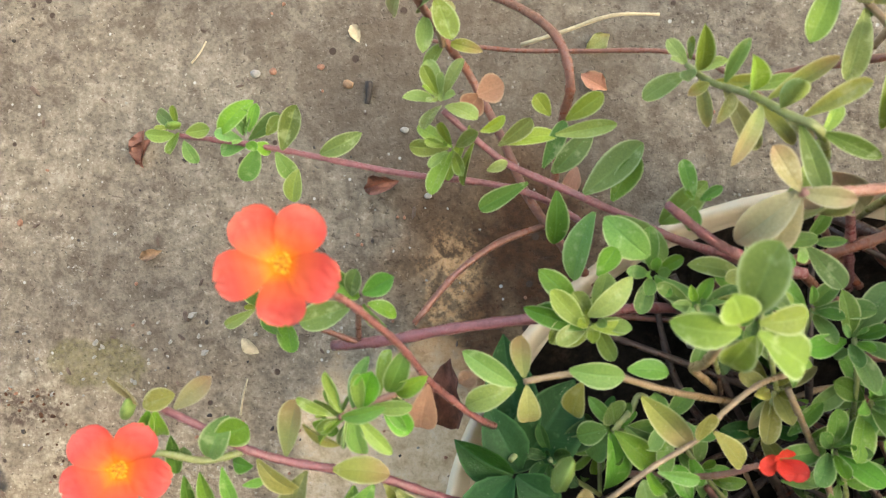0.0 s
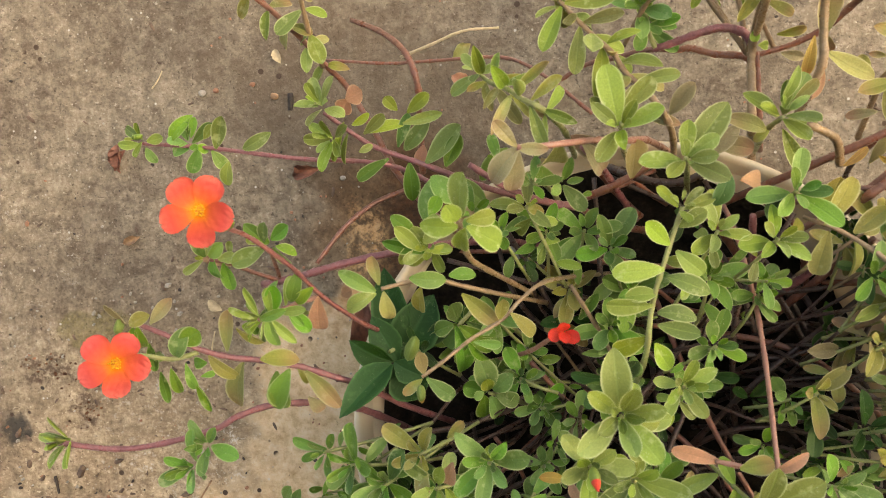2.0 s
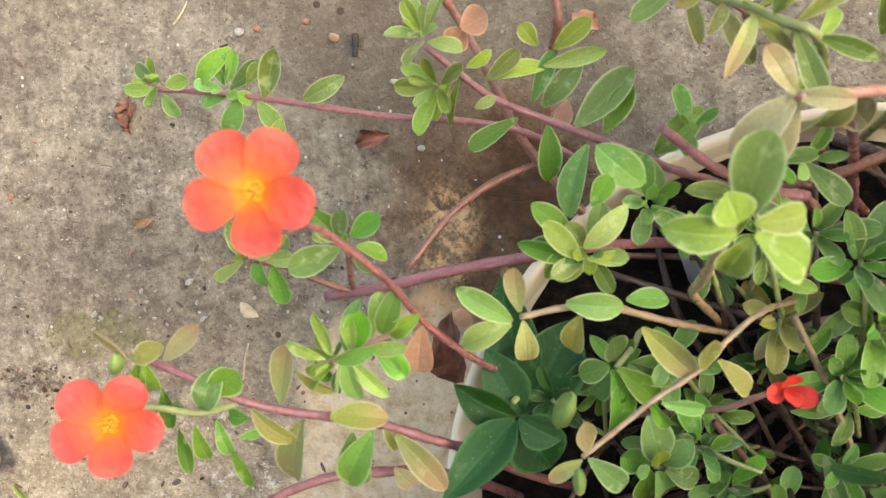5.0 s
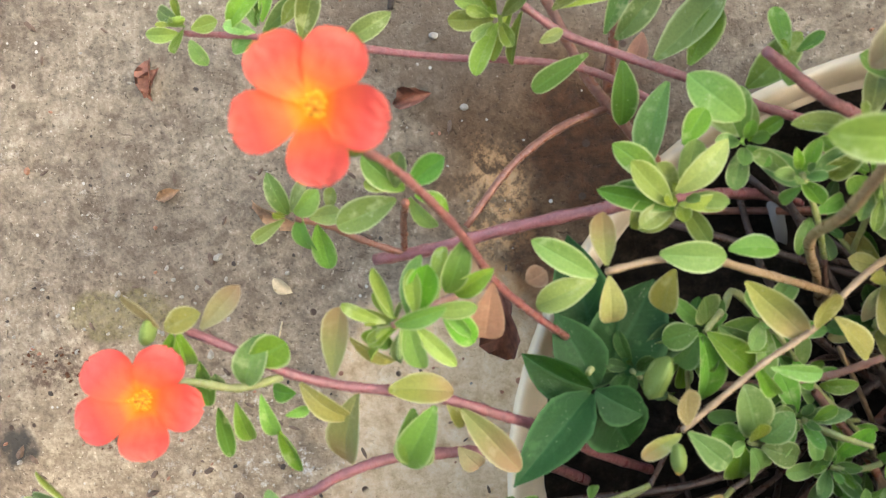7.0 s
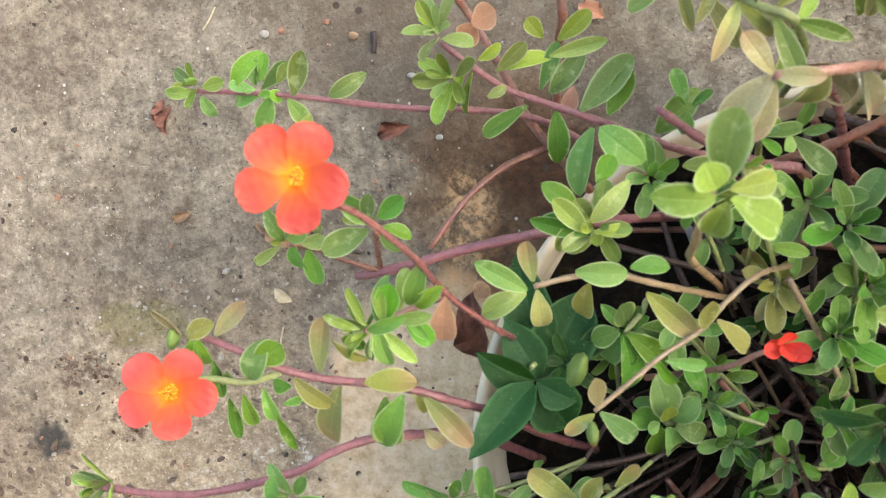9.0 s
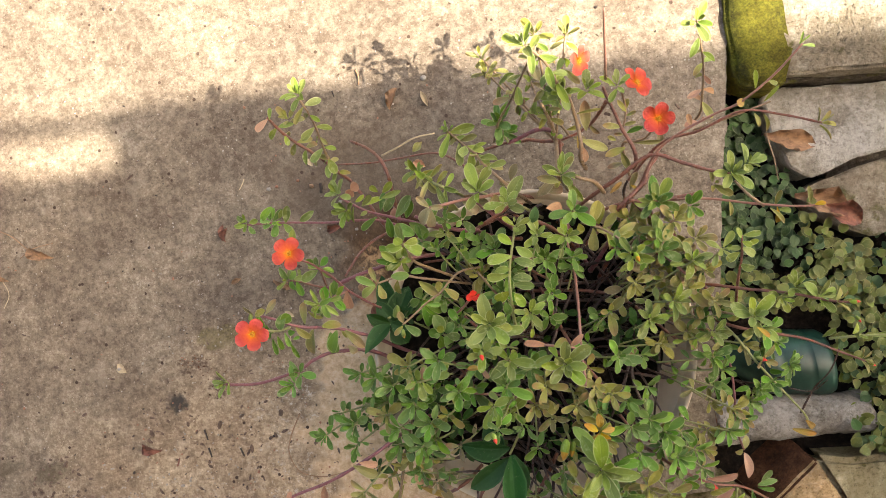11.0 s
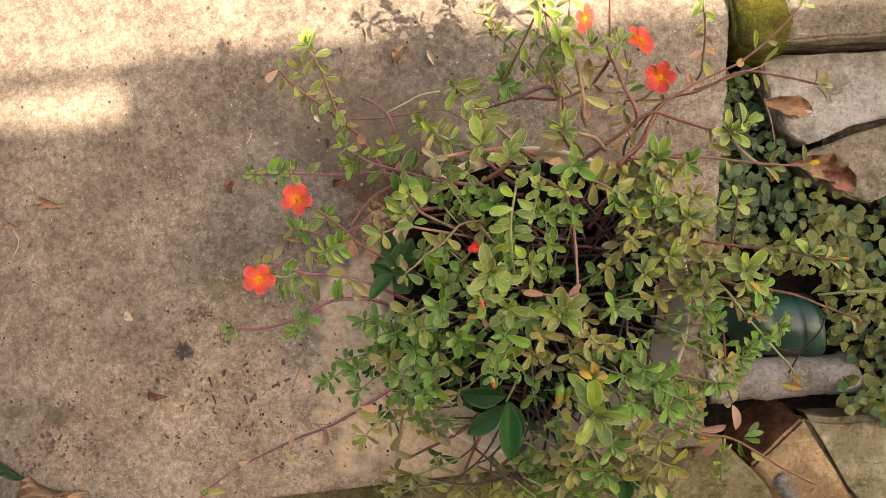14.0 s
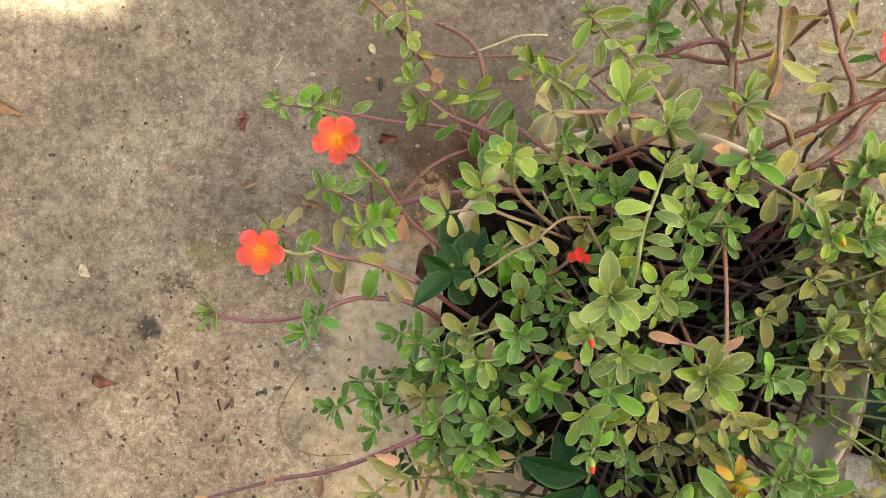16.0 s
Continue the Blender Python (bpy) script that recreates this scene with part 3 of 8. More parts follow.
def brick():
    thing = new("broken_brick")
    bm = bmesh.new()
    ax, ay = Vector((0.061, 0.045)), Vector((0.060, -0.150))
    o = Vector((0.366, -0.347))
    top = [o, o + ax, o + ax + ay, o + ay]
    f = bm.faces.new([bm.verts.new((q.x, q.y, -0.036)) for q in reversed(top)])
    up = bmesh.ops.extrude_face_region(bm, geom=[f])["geom"]
    low = [v for v in up if isinstance(v, bmesh.types.BMVert)]
    for v in low:
        v.co.z = -0.108
    # broken end slopes down and out
    for v in bm.verts:
        if v.co.z < -0.1 and v.co.y > -0.40:
            v.co += Vector((-0.024, 0.028, 0))
    bmesh.ops.recalc_face_normals(bm, faces=bm.faces)
    bmesh.ops.bevel(bm, geom=list(bm.edges), offset=0.003, segments=2, affect="EDGES")
    bmesh.ops.subdivide_edges(bm, edges=[e for e in bm.edges if e.calc_length() > 0.02], cuts=6, use_grid_fill=True)
    for v in bm.verts:
        v.co += noise.noise_vector(v.co * 45) * 0.003
    me_ob = part("body", bm, BRICK, thing)
    me_ob.data.materials.append(RUST)
    for q in me_ob.data.polygons:
        q.material_index = 1 if q.normal.y > 0.3 and q.normal.z < 0.8 else 0
        q.use_smooth = True
    chip = part("cement_smear", block([(0.386, -0.364), (0.398, -0.358), (0.403, -0.372), (0.410, -0.380), (0.407, -0.398), (0.399, -0.402), (0.396, -0.388), (0.388, -0.380)], -0.038, -0.0335, 0.0015, 0.003, 4, 7), PIPE, thing, "grey cement smear")
    smooth(chip)
    return tagged(thing, "broken ochre brick with a dark red-brown end, bedded in earth", "brick")


brick()


def cement_pipe():
    thing = new("cement_pipe")
    a, b = Vector((0.338, -0.259, -0.078)), Vector((0.500, -0.268, -0.072))
    path = spline([a, a.lerp(b, 0.35), a.lerp(b, 0.7), b], 8)
    v, f = tube_arrays(path, 0.0245, 0.0225, 22, 0, False)
    v = [q + noise.noise_vector(q * 45) * 0.0028 for q in v]
    v = [q - Vector((0.02 * max(0, noise.noise(q * 60)), 0, 0)) if q.x > 0.485 else q for q in v]
    n0 = len(v)
    v2, f2 = tube_arrays(path, 0.0175, 0.016, 22, 0, False)
    v += v2
    f += [tuple(reversed([i + n0 for i in q])) for q in f2]
    m = len(v2) // 22 - 1
    for o0, o1 in ((0, n0), (m * 22, n0 + m * 22)):
        for k in range(22):
            j = (k + 1) % 22
            f.append((o0 + k, o1 + k, o1 + j, o0 + j) if o0 == 0 else (o0 + j, o1 + j, o1 + k, o0 + k))
    part("pipe_wall", mesh_of("pipe_wall", v, f, None, [PIPE]), None, thing)
    plug, fp = tube_arrays(spline([a + Vector((-0.012, 0.002, 0)), a + Vector((0.012, 0, 0))], 5), 0.020, 0.0205, 16)
    part("clay_plug", mesh_of("clay_plug", [q + noise.noise_vector(q * 90) * 0.003 for q in plug], fp, None, [RUST]), None, thing, "dark red-brown clay plug")
    return tagged(thing, "short broken grey cement pipe lying in the bed", "pipe")


cement_pipe()


def bottle():
    thing = new("plastic_bottle")
    rings = [(0.0, 0.012), (0.012, 0.0125), (0.013, 0.015), (0.018, 0.015), (0.03, 0.029), (0.045, 0.036), (0.06, 0.037), (0.063, 0.0355), (0.067, 0.037), (0.09, 0.037), (0.093, 0.0355), (0.097, 0.037), (0.110, 0.037), (0.117, 0.033), (0.119, 0.026), (0.117, 0.0)]
    verts, faces = [], []
    k = 28
    for d, r in rings:
        for i in range(k):
            a = 2 * math.pi * i / k
            verts.append(Vector((0.352 + d, -0.190 - 0.18 * d + r * math.cos(a), -0.082 + r * math.sin(a) * 0.92)))
    for j in range(len(rings) - 1):
        for i in range(k):
            n = (i + 1) % k
            faces.append((j * k + i, (j + 1) * k + i, (j + 1) * k + n, j * k + n))
    cut = 11 * k
    part("body", mesh_of("body", verts[: cut + k], faces[:cut], None, [TEAL]), None, thing)
    part("base", mesh_of("base", verts[cut:], [tuple(q - cut for q in f) for f in faces[cut:]], None, [TEAL]), None, thing)
    return tagged(thing, "teal plastic bottle lying half hidden in the leafy bed", "bottle")


bottle()


# ---- unseen wall and sheets added to shade the yard ----
def yard_surround():
    wall = part("wall_south", block([(-4, -3.2), (4, -3.2), (4, -3.0), (-4, -3.0)], -0.1, 2.9, 0.0, 0, 0), PLASTER)
    tagged(wall, "cream wall added out of view south of the yard", "wall", kind="structure")
    h = 2.6
    k = h / SUN_DIR.z
    sx, sy = SUN_DIR.x * k, SUN_DIR.y * k
    slope = -0.115

    def edge(name, x0, x1, y0, y1):
        pts = [(x0 + sx, y0 + slope * x0 + sy), (x1 + sx, y0 + slope * x1 + sy), (x1 + sx, y1 + slope * x1 + sy), (x0 + sx, y1 + slope * x0 + sy)]
        ob = part(name, block(pts, h, h + 0.012, 0, 0, 0), TIN)
        return tagged(ob, "grey sheet added out of view to shade the yard", "roof", kind="structure")

    # sheets added out of view; their edges set where the sunlight begins
    edge("roof_eave", -0.262, 5, -3.2, 0.190)
    edge("roof_eave", -5, -0.262, -3.2, 0.118)
    edge("roof_batten", -5, -0.262, 0.163, 0.181)


yard_surround()


# ---- pot and soil ----
POT_X, POT_Y, RIM_Z, POT_R = 0.1585, -0.118, 0.096, 0.1505


def lathe(name, profile, material, parent=None, k=72, wob=0.0):
    verts, faces = [], []
    for r, z in profile:
        for i in range(k):
            a = 2 * math.pi * i / k
            d = 1 + wob * noise.noise(Vector((math.cos(a) * 2, math.sin(a) * 2, z * 20)))
            verts.append(Vector((POT_X + r * d * math.cos(a), POT_Y + r * d * math.sin(a), z)))
    for j in range(len(profile) - 1):
        for i in range(k):
            n = (i + 1) % k
            faces.append((j * k + i, j * k + n, (j + 1) * k + n, (j + 1) * k + i))
    return part(name, mesh_of(name, verts, faces, None, [material]), None, parent)


def flower_pot():
    thing = new("flower_pot")
    z, r = RIM_Z, POT_R
    body = [(0.0, 0.004), (0.121, 0.004), (0.125, 0.008), (r - 0.008, z - 0.014), (r - 0.0035, z - 0.0125)]
    lathe("body", body + [(r - 0.0075, z - 0.012), (0.119, 0.012), (0.0, 0.012)], POT, thing, wob=0.01)
    rim = [(r - 0.0035, z - 0.013), (r, z - 0.012), (r + 0.0006, z - 0.003), (r - 0.0002, z - 0.0006), (r - 0.0014, z), (r - 0.0028, z - 0.0004), (r - 0.0042, z - 0.0025), (r - 0.0078, z - 0.012)]
    lathe("rim", rim, POT, thing, wob=0.01)
    return tagged(thing, "wide shallow cream plastic flower pot full of soil", "flower pot")


flower_pot()


def soil():
    verts, faces = [], []
    k, rows = 64, 22
    for j in range(rows + 1):
        for i in range(k):
            a = 2 * math.pi * i / k
            level = RIM_Z - 0.040 - 0.021 * math.cos(a + 0.9) * j / rows
            r = (0.1205 + 0.0235 * (level - 0.012) / 0.072) * j / rows
            q = Vector((POT_X + r * math.cos(a), POT_Y + r * math.sin(a), 0))
            z = level + 0.006 * noise.noise(q * 40) + 0.004 * noise.noise(q * 120)
            verts.append(q + Vector((0, 0, z)))
    for j in range(rows):
        for i in range(k):
            n = (i + 1) % k
            faces.append((j * k + i, (j + 1) * k + i, (j + 1) * k + n, j * k + n))
    ob = part("potting_soil", mesh_of("potting_soil", verts, faces, None, [SOIL]))
    return tagged(ob, "dark crumbly potting soil in the pot", "soil", kind="stuff")


soil()


def plant_tag():
    """A thin broken plate, stuck slanting into the soil."""
    bm = block([(0.0965, -0.0165), (0.1130, -0.0150), (0.1178, -0.0262), (0.1128, -0.0342), (0.1026, -0.0300)], 0.0, 0.0016, 0.0005, 0.0006, 2, 14)
    for v in bm.verts:
        v.co.z += 0.052 + 1.9 * (0.1178 - v.co.x)
    ob = smooth(part("plant_tag", bm, TAG))
    return tagged(ob, "broken grey plastic plant tag stuck in the potting soil", "plant tag")


plant_tag()


# ---- the flowering plant ----
plant = new("flowering_plant")
plant.location = (0, 0, 0)
tagged(plant, "sprawling succulent with fleshy green leaves and orange-red flowers", "plant")
rest = Foliage()
rng = random.Random(7)
LEAF_OBJECTS = {}
count = {"leaf": 0}


def leaf_mesh(shape, tone):
    key = (shape, tone)
    if key not in LEAF_OBJECTS:
        v, f, uv = BLADES[shape]
        LEAF_OBJECTS[key] = mesh_of("leaf", v, f, uv, [LEAF[tone]])
    return LEAF_OBJECTS[key]


def leaf(base, tip, width, tone="green", up=None, owner=None, shape=None, spin=None):
    """One fleshy leaf from base to tip; the first few hundred near the front are parts of their stem."""
    shape = rng.randrange(len(BLADES)) if shape is None else shape
    up = Vector(up) if up is not None else Vector((rng.uniform(-0.35, 0.35), rng.uniform(-0.35, 0.35), 1))
    m = blade_matrix(base, tip, width, up, rng.uniform(-0.3, 0.3) if spin is None else spin)
    if owner is not None and count["leaf"] < 300:
        count["leaf"] += 1
        ob = part("leaf", leaf_mesh(shape, tone), None, owner)
        ob.matrix_basis = m
        return ob
    rest.add(BLADES[shape], m, tone)


def stem(kind, r0, r1, *points, sides=8):
    path = spline(points, 7)
    v, f = tube_arrays(path, r0, r1, sides, 0.16)
    ob = part("stem", mesh_of("stem", v, f, None, [STEM[kind]]), None, plant)
    return ob


def frame_of(axis):
    axis = Vector(axis).normalized()
    u = axis.cross(Vector((0.31, 0.77, 0.21))).normalized()
    return axis, u, axis.cross(u)


def rosette(at, axis=(0, 0, 1), count_=8, size=0.019, tone="green", owner=None, spread=1.0, turn=None):
    """Leaves set spirally round a shoot's tip, the young ones upright in the middle."""
    at = Vector(at)
    count_ += 1
    axis, u, w = frame_of(axis)
    a = rng.uniform(0, 6.28) if turn is None else turn
    for i in range(count_):
        t = i / max(1, count_ - 1)
        out = (1.25 - 0.95 * t) * spread + rng.uniform(-0.12, 0.12)
        long = size * (1.0 - 0.62 * t) * rng.uniform(0.82, 1.15)
        side = u * math.cos(a) + w * math.sin(a)
        way = axis * math.cos(out) + side * math.sin(out)
        base = at + axis * (0.0055 * (t - 0.8)) + side * 0.0012
        leaf(base, base + way * long, long * rng.uniform(0.37, 0.48), tone, axis * 1.0 + way * 0.01, owner, rng.choice((0, 0, 2, 2, 1)))
        a += 2.4 + rng.uniform(-0.25, 0.25)


def dress(points, tone, owner=None, start=0.25, end=1.0, gap=0.011, size=0.017, drop=0.0, tones=None, slim=1.0):
    """Leaves in loose spirals along a stem."""
    path = spline(points, 10)
    steps = [0.0]
    for p, q in zip(path, path[1:]):
        steps.append(steps[-1] + (q - p).length)
    total, d, a = steps[-1], 0.0, rng.uniform(0, 6.28)
    d = total * start
    while d < total * end:
        i = max(k for k, s in enumerate(steps) if s <= d)
        i = min(i, len(path) - 2)
        p = path[i].lerp(path[i + 1], (d - steps[i]) / max(1e-6, steps[i + 1] - steps[i]))
        axis, u, w = frame_of(path[i + 1] - path[i])
        for extra in (0, math.pi):
            if rng.random() < drop:
                continue
            b = a + extra + rng.uniform(-0.3, 0.3)
            side = u * math.cos(b) + w * math.sin(b)
            way = (axis * rng.uniform(0.35, 0.8) + side + LIFT * 0.15).normalized()
            long = size * rng.uniform(0.7, 1.15)
            leaf(p + side * 0.001, p + way * long, long * rng.uniform(0.34, 0.46) * slim, rng.choice(tones) if tones else tone, LIFT + side * 0.3, owner)
        a += 1.57 + rng.uniform(-0.3, 0.3)
        d += gap * rng.uniform(0.8, 1.25)


def petal_mesh(seed):
    """A broad notched petal along +Y, unit long."""
    r = random.Random(seed)
    verts, faces, uvs = [], [], []
    rows, cols = 16, 14
    for i in range(rows + 1):
        t = i / rows
        w = 0.10 + 0.66 * math.sin(0.5 * math.pi * min(1, t / 0.66)) ** 1.2
        if t > 0.66:
            w *= max(0.02, 1 - ((t - 0.66) / 0.34) ** 2.1) ** 0.5
        for k in range(cols + 1):
            s = 2 * k / cols - 1
            y = t - 0.035 * math.cos(0.5 * math.pi * s) ** 4 * max(0.0, t - 0.7) / 0.3
            z = 0.10 * s * s * w + 0.14 * math.sin(t * 2.4) - 0.05 + 0.03 * math.sin(5 * s + r.uniform(0, 6)) * t
            verts.append(Vector((s * w * 0.5, y, z)))
            uvs.append(((s + 1) / 2, t))
    for i in range(rows):
        for k in range(cols):
            a = i * (cols + 1) + k
            faces.append((a, a + 1, a + cols + 2, a + cols + 1))
    n = len(verts)
    verts += [v - Vector((0, 0, 0.012)) for v in verts]
    faces += [tuple(reversed([q + n for q in f])) for f in faces]
    uvs += uvs
    return mesh_of("petal", verts, faces, uvs, [PETAL])


PETALS = [petal_mesh(i) for i in range(5)]


def heart_mesh():
    """Ring of thin stamens with anthers round a short style."""
    r = random.Random(3)
    v, f = [], []
    for i in range(26):
        a, d = r.uniform(0, 6.28), r.uniform(0.2, 1.0)
        foot = Vector((math.cos(a), math.sin(a), 0)) * 0.05 * d
        top = Vector((math.cos(a), math.sin(a), 0)) * 0.19 * d + Vector((0, 0, 0.22 - 0.05 * d))
        tv, tf = tube_arrays([foot, foot.lerp(top, 0.5), top], 0.010, 0.010, 4)
        bv, bf = tube_arrays([top - Vector((0.02, 0, 0)), top, top + Vector((0.02, 0.0, 0.012))], 0.02, 0.024, 5)
        for vv, ff in ((tv, tf), (bv, bf)):
            n = len(v)
            v += vv
            f += [tuple(q + n for q in face) for face in ff]
    return mesh_of("flower_heart", v, f, None, [ANTHER])


STAMENS = heart_mesh()


def flower(at, axis, radius, turn, lean=0.0):
    """A five-petalled open flower facing along axis."""
    ob = new("flower")
    ob.parent = plant
    axis, u, w = frame_of(axis)
    m = Matrix((u, w, axis)).transposed().to_4x4()
    ob.matrix_basis = Matrix.Translation(at) @ m
    r = random.Random(int(turn * 100))
    for i in range(5):
        p = part("petal", PETALS[i], None, ob)
        a = turn + i * 2 * math.pi / 5 + r.uniform(-0.06, 0.06)
        p.matrix_basis = Matrix.Rotation(a, 4, "Z") @ Matrix.Rotation(0.14 + r.uniform(-0.14, 0.14), 4, "X") @ Matrix.Rotation(0.16, 4, "Y") @ Matrix.Translation((0, 0.0, 0.0004 * i)) @ Matrix.Diagonal((radius * 1.02, radius * r.uniform(0.94, 1.04), radius, 1))
    s = part("flower_heart", STAMENS, None, ob)
    s.matrix_basis = Matrix.Diagonal((radius, radius, radius, 1))
    bm = bmesh.new()
    bmesh.ops.create_uvsphere(bm, u_segments=14, v_segments=8, radius=1)
    for v in bm.verts:
        v.co.z = max(v.co.z, -0.3) * 0.35
    c = smooth(part("heart", bm, HEART, ob))
    c.matrix_basis = Matrix.Translation((0, 0, 0.0006)) @ Matrix.Diagonal((radius * 0.13, radius * 0.13, radius * 0.2, 1))
    return tagged(ob, "open orange-red flower with a yellow heart")


def bud_mesh(tip_mat):
    """A green pointed bud with coloured tip."""
    rings = [(-0.02, 0.0), (0.0, 0.12), (0.1, 0.30), (0.35, 0.42), (0.6, 0.36), (0.8, 0.24), (0.95, 0.10), (1.0, 0.0)]
    v, f, slot = [], [], []
    k = 8
    for y, r in rings:
        for i in range(k):
            a = 2 * math.pi * i / k
            v.append(Vector((r * math.cos(a), y, r * math.sin(a))))
    for j in range(len(rings) - 1):
        for i in range(k):
            n = (i + 1) % k
            f.append((j * k + i, (j + 1) * k + i, (j + 1) * k + n, j * k + n))
            slot.append(1 if j > 3 else 0)
    return mesh_of("bud", v, f, [((p.x + 0.5), p.y) for p in v], [LEAF["bright"], tip_mat], slot)


BUD_RED, BUD_GREEN, BUD_YELLOW = bud_mesh(RED), bud_mesh(LEAF["bright"]), bud_mesh(LEAF["yellow"])


def bud(base, tip, kind="red"):
    ob = part("bud", {"red": BUD_RED, "green": BUD_GREEN, "yellow": BUD_YELLOW}[kind], None, plant)
    base, tip = Vector(base), Vector(tip)
    d = (tip - base).length
    ob.matrix_basis = blade_matrix(base, tip, d * 0.55)
    return ob


def broad_leaf(owner, base, tip, width):
    v, f, uv = BROAD
    ob = part("leaf", mesh_of("leaf", v, f, uv, [LEAF["dark"]]), None, owner)
    ob.matrix_basis = blade_matrix(base, tip, width, Vector((rng.uniform(-0.2, 0.2), rng.uniform(-0.2, 0.2), 1)))
    return ob


def weed_stalk(owner, top, foot):
    v, f = tube_arrays(spline([top, Vector(top).lerp(Vector(foot), 0.5) + Vector((0.006, 0.004, 0)), foot], 6), 0.0011, 0.0016, 7)
    return part("stalk", mesh_of("stalk", v, f, None, [STEM["green"]]), None, owner)


def shoot(at, axis, n, size, tone, kind, r, mid, root, leafy=True):
    """A shoot that rises from the soil and ends in a rosette."""
    at, mid, root = Vector(at), Vector(mid), Vector(root)
    root += Vector((rng.uniform(-0.03, 0.03), rng.uniform(-0.03, 0.03), 0))
    mid += Vector((rng.uniform(-0.012, 0.012), rng.uniform(-0.012, 0.012), 0))
    stem(kind, r, r, at, at.lerp(mid, 0.5) + Vector((0, 0, 0.003)), mid, sides=6)
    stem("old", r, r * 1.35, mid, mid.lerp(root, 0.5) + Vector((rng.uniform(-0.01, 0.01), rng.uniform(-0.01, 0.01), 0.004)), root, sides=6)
    rosette(at, axis, n + 1, size * 1.10, tone)
    if rng.random() < 0.5:
        b = at.lerp(mid, rng.uniform(0.25, 0.6)) + Vector((rng.uniform(-0.016, 0.016), rng.uniform(-0.016, 0.016), -0.006))
        stem("green", r * 0.7, r, b, b.lerp(mid, 0.5), mid, sides=6)
        rosette(b, (rng.uniform(-0.6, 0.6), rng.uniform(-0.6, 0.6), 1), 7, size * 0.9, rng.choice([tone, "inner_shade", "inner_shade", "green"]))
    if leafy:
        dress([at, mid], tone, None, 0.15, 0.75, 0.013, size * 0.85, 0.25)


def wilted_flower(at, size):
    """A closed, crumpled flower hanging on its stalk."""
    ob = new("wilted_flower")
    ob.parent = plant
    ob.location = at
    for i, (a, b) in enumerate(((0.3, 0.9), (1.7, 0.5), (2.9, 1.1), (4.2, 0.7))):
        crumpled = PETALS[i].copy()
        crumpled.materials[0] = RED
        p = part("petal", crumpled, None, ob)
        p.matrix_basis = Matrix.Rotation(a, 4, "Z") @ Matrix.Rotation(b, 4, "X") @ Matrix.Diagonal((size * 0.9, size, size, 1))
    return tagged(ob, "wilted red flower, half closed")


cut_stem = stem("purple", 0.0019, 0.0018, (-0.028, -0.026, 0.116), (-0.008, -0.023, 0.122), (0.015, -0.018, 0.125), (0.041, -0.014, 0.126), (0.062, -0.012, 0.118), (0.092, -0.013, 0.095), (0.117, -0.019, 0.065))
fork = stem("brown", 0.0011, 0.0014, (0.002, -0.017, 0.121), (0.016, -0, 0.114), (0.031, 0.011, 0.107), (0.047, 0.017, 0.1))
leaning_stem = stem("brown", 0.0013, 0.0019, (-0.029, 0.134, 0.165), (-0.019, 0.117, 0.15), (0, 0.097, 0.13), (0.013, 0.08, 0.113), (0.02, 0.071, 0.102), (0.031, 0.05, 0.1), (0.041, 0.028, 0.1), (0.053, 0.011, 0.099), (0.065, -0.003, 0.092), (0.087, -0.02, 0.065))
dress([(-0.029, 0.134, 0.165), (-0.019, 0.117, 0.15), (0, 0.097, 0.13), (0.013, 0.08, 0.113)], "bright", leaning_stem, start=0.15, end=1, gap=0.012, size=0.016, tones=['bright', 'olive'])
bud_stem = stem("purple", 0.001, 0.0013, (-0.084, 0.049, 0.117), (-0.067, 0.047, 0.116), (-0.047, 0.044, 0.114), (-0.006, 0.036, 0.112), (0.028, 0.032, 0.108), (0.046, 0.027, 0.104), (0.063, 0.017, 0.1))
leaf((-0.086, 0.049, 0.117), (-0.097, 0.049, 0.119), 0.0052, "bright", None, bud_stem)
leaf((-0.081, 0.05, 0.118), (-0.071, 0.051, 0.12), 0.0057, "bright", None, bud_stem)
leaf((-0.083, 0.047, 0.116), (-0.08, 0.039, 0.112), 0.0056, "green", None, bud_stem)
leaf((-0.07, 0.049, 0.118), (-0.057, 0.06, 0.124), 0.0076, "green", None, bud_stem)
leaf((-0.061, 0.049, 0.117), (-0.058, 0.057, 0.122), 0.0061, "green", None, bud_stem)
leaf((-0.058, 0.05, 0.118), (-0.053, 0.059, 0.124), 0.0043, "green", None, bud_stem)
leaf((-0.052, 0.049, 0.117), (-0.046, 0.055, 0.12), 0.0054, "bright", None, bud_stem)
leaf((-0.046, 0.044, 0.117), (-0.038, 0.059, 0.125), 0.0080, "bright", None, bud_stem)
leaf((-0.059, 0.046, 0.115), (-0.071, 0.044, 0.112), 0.0062, "green", None, bud_stem)
leaf((-0.056, 0.045, 0.114), (-0.064, 0.032, 0.108), 0.0077, "green", None, bud_stem)
leaf((-0.056, 0.046, 0.117), (-0.051, 0.043, 0.114), 0.0052, "green", None, bud_stem)
leaf((-0.049, 0.043, 0.115), (-0.044, 0.034, 0.11), 0.0070, "green", None, bud_stem)
leaf((-0.042, 0.037, 0.112), (-0.046, 0.025, 0.108), 0.0077, "bright", None, bud_stem)
leaf((-0.033, 0.042, 0.116), (-0.018, 0.048, 0.12), 0.0070, "bright", None, bud_stem)
rosette((-0.086, 0.052, 0.119), (-0.4, 0.2, 1), 4, 0.0115, "bright", bud_stem)
rosette((-0.060, 0.048, 0.118), (0.1, 0.2, 1), 5, 0.0135, "green", bud_stem)
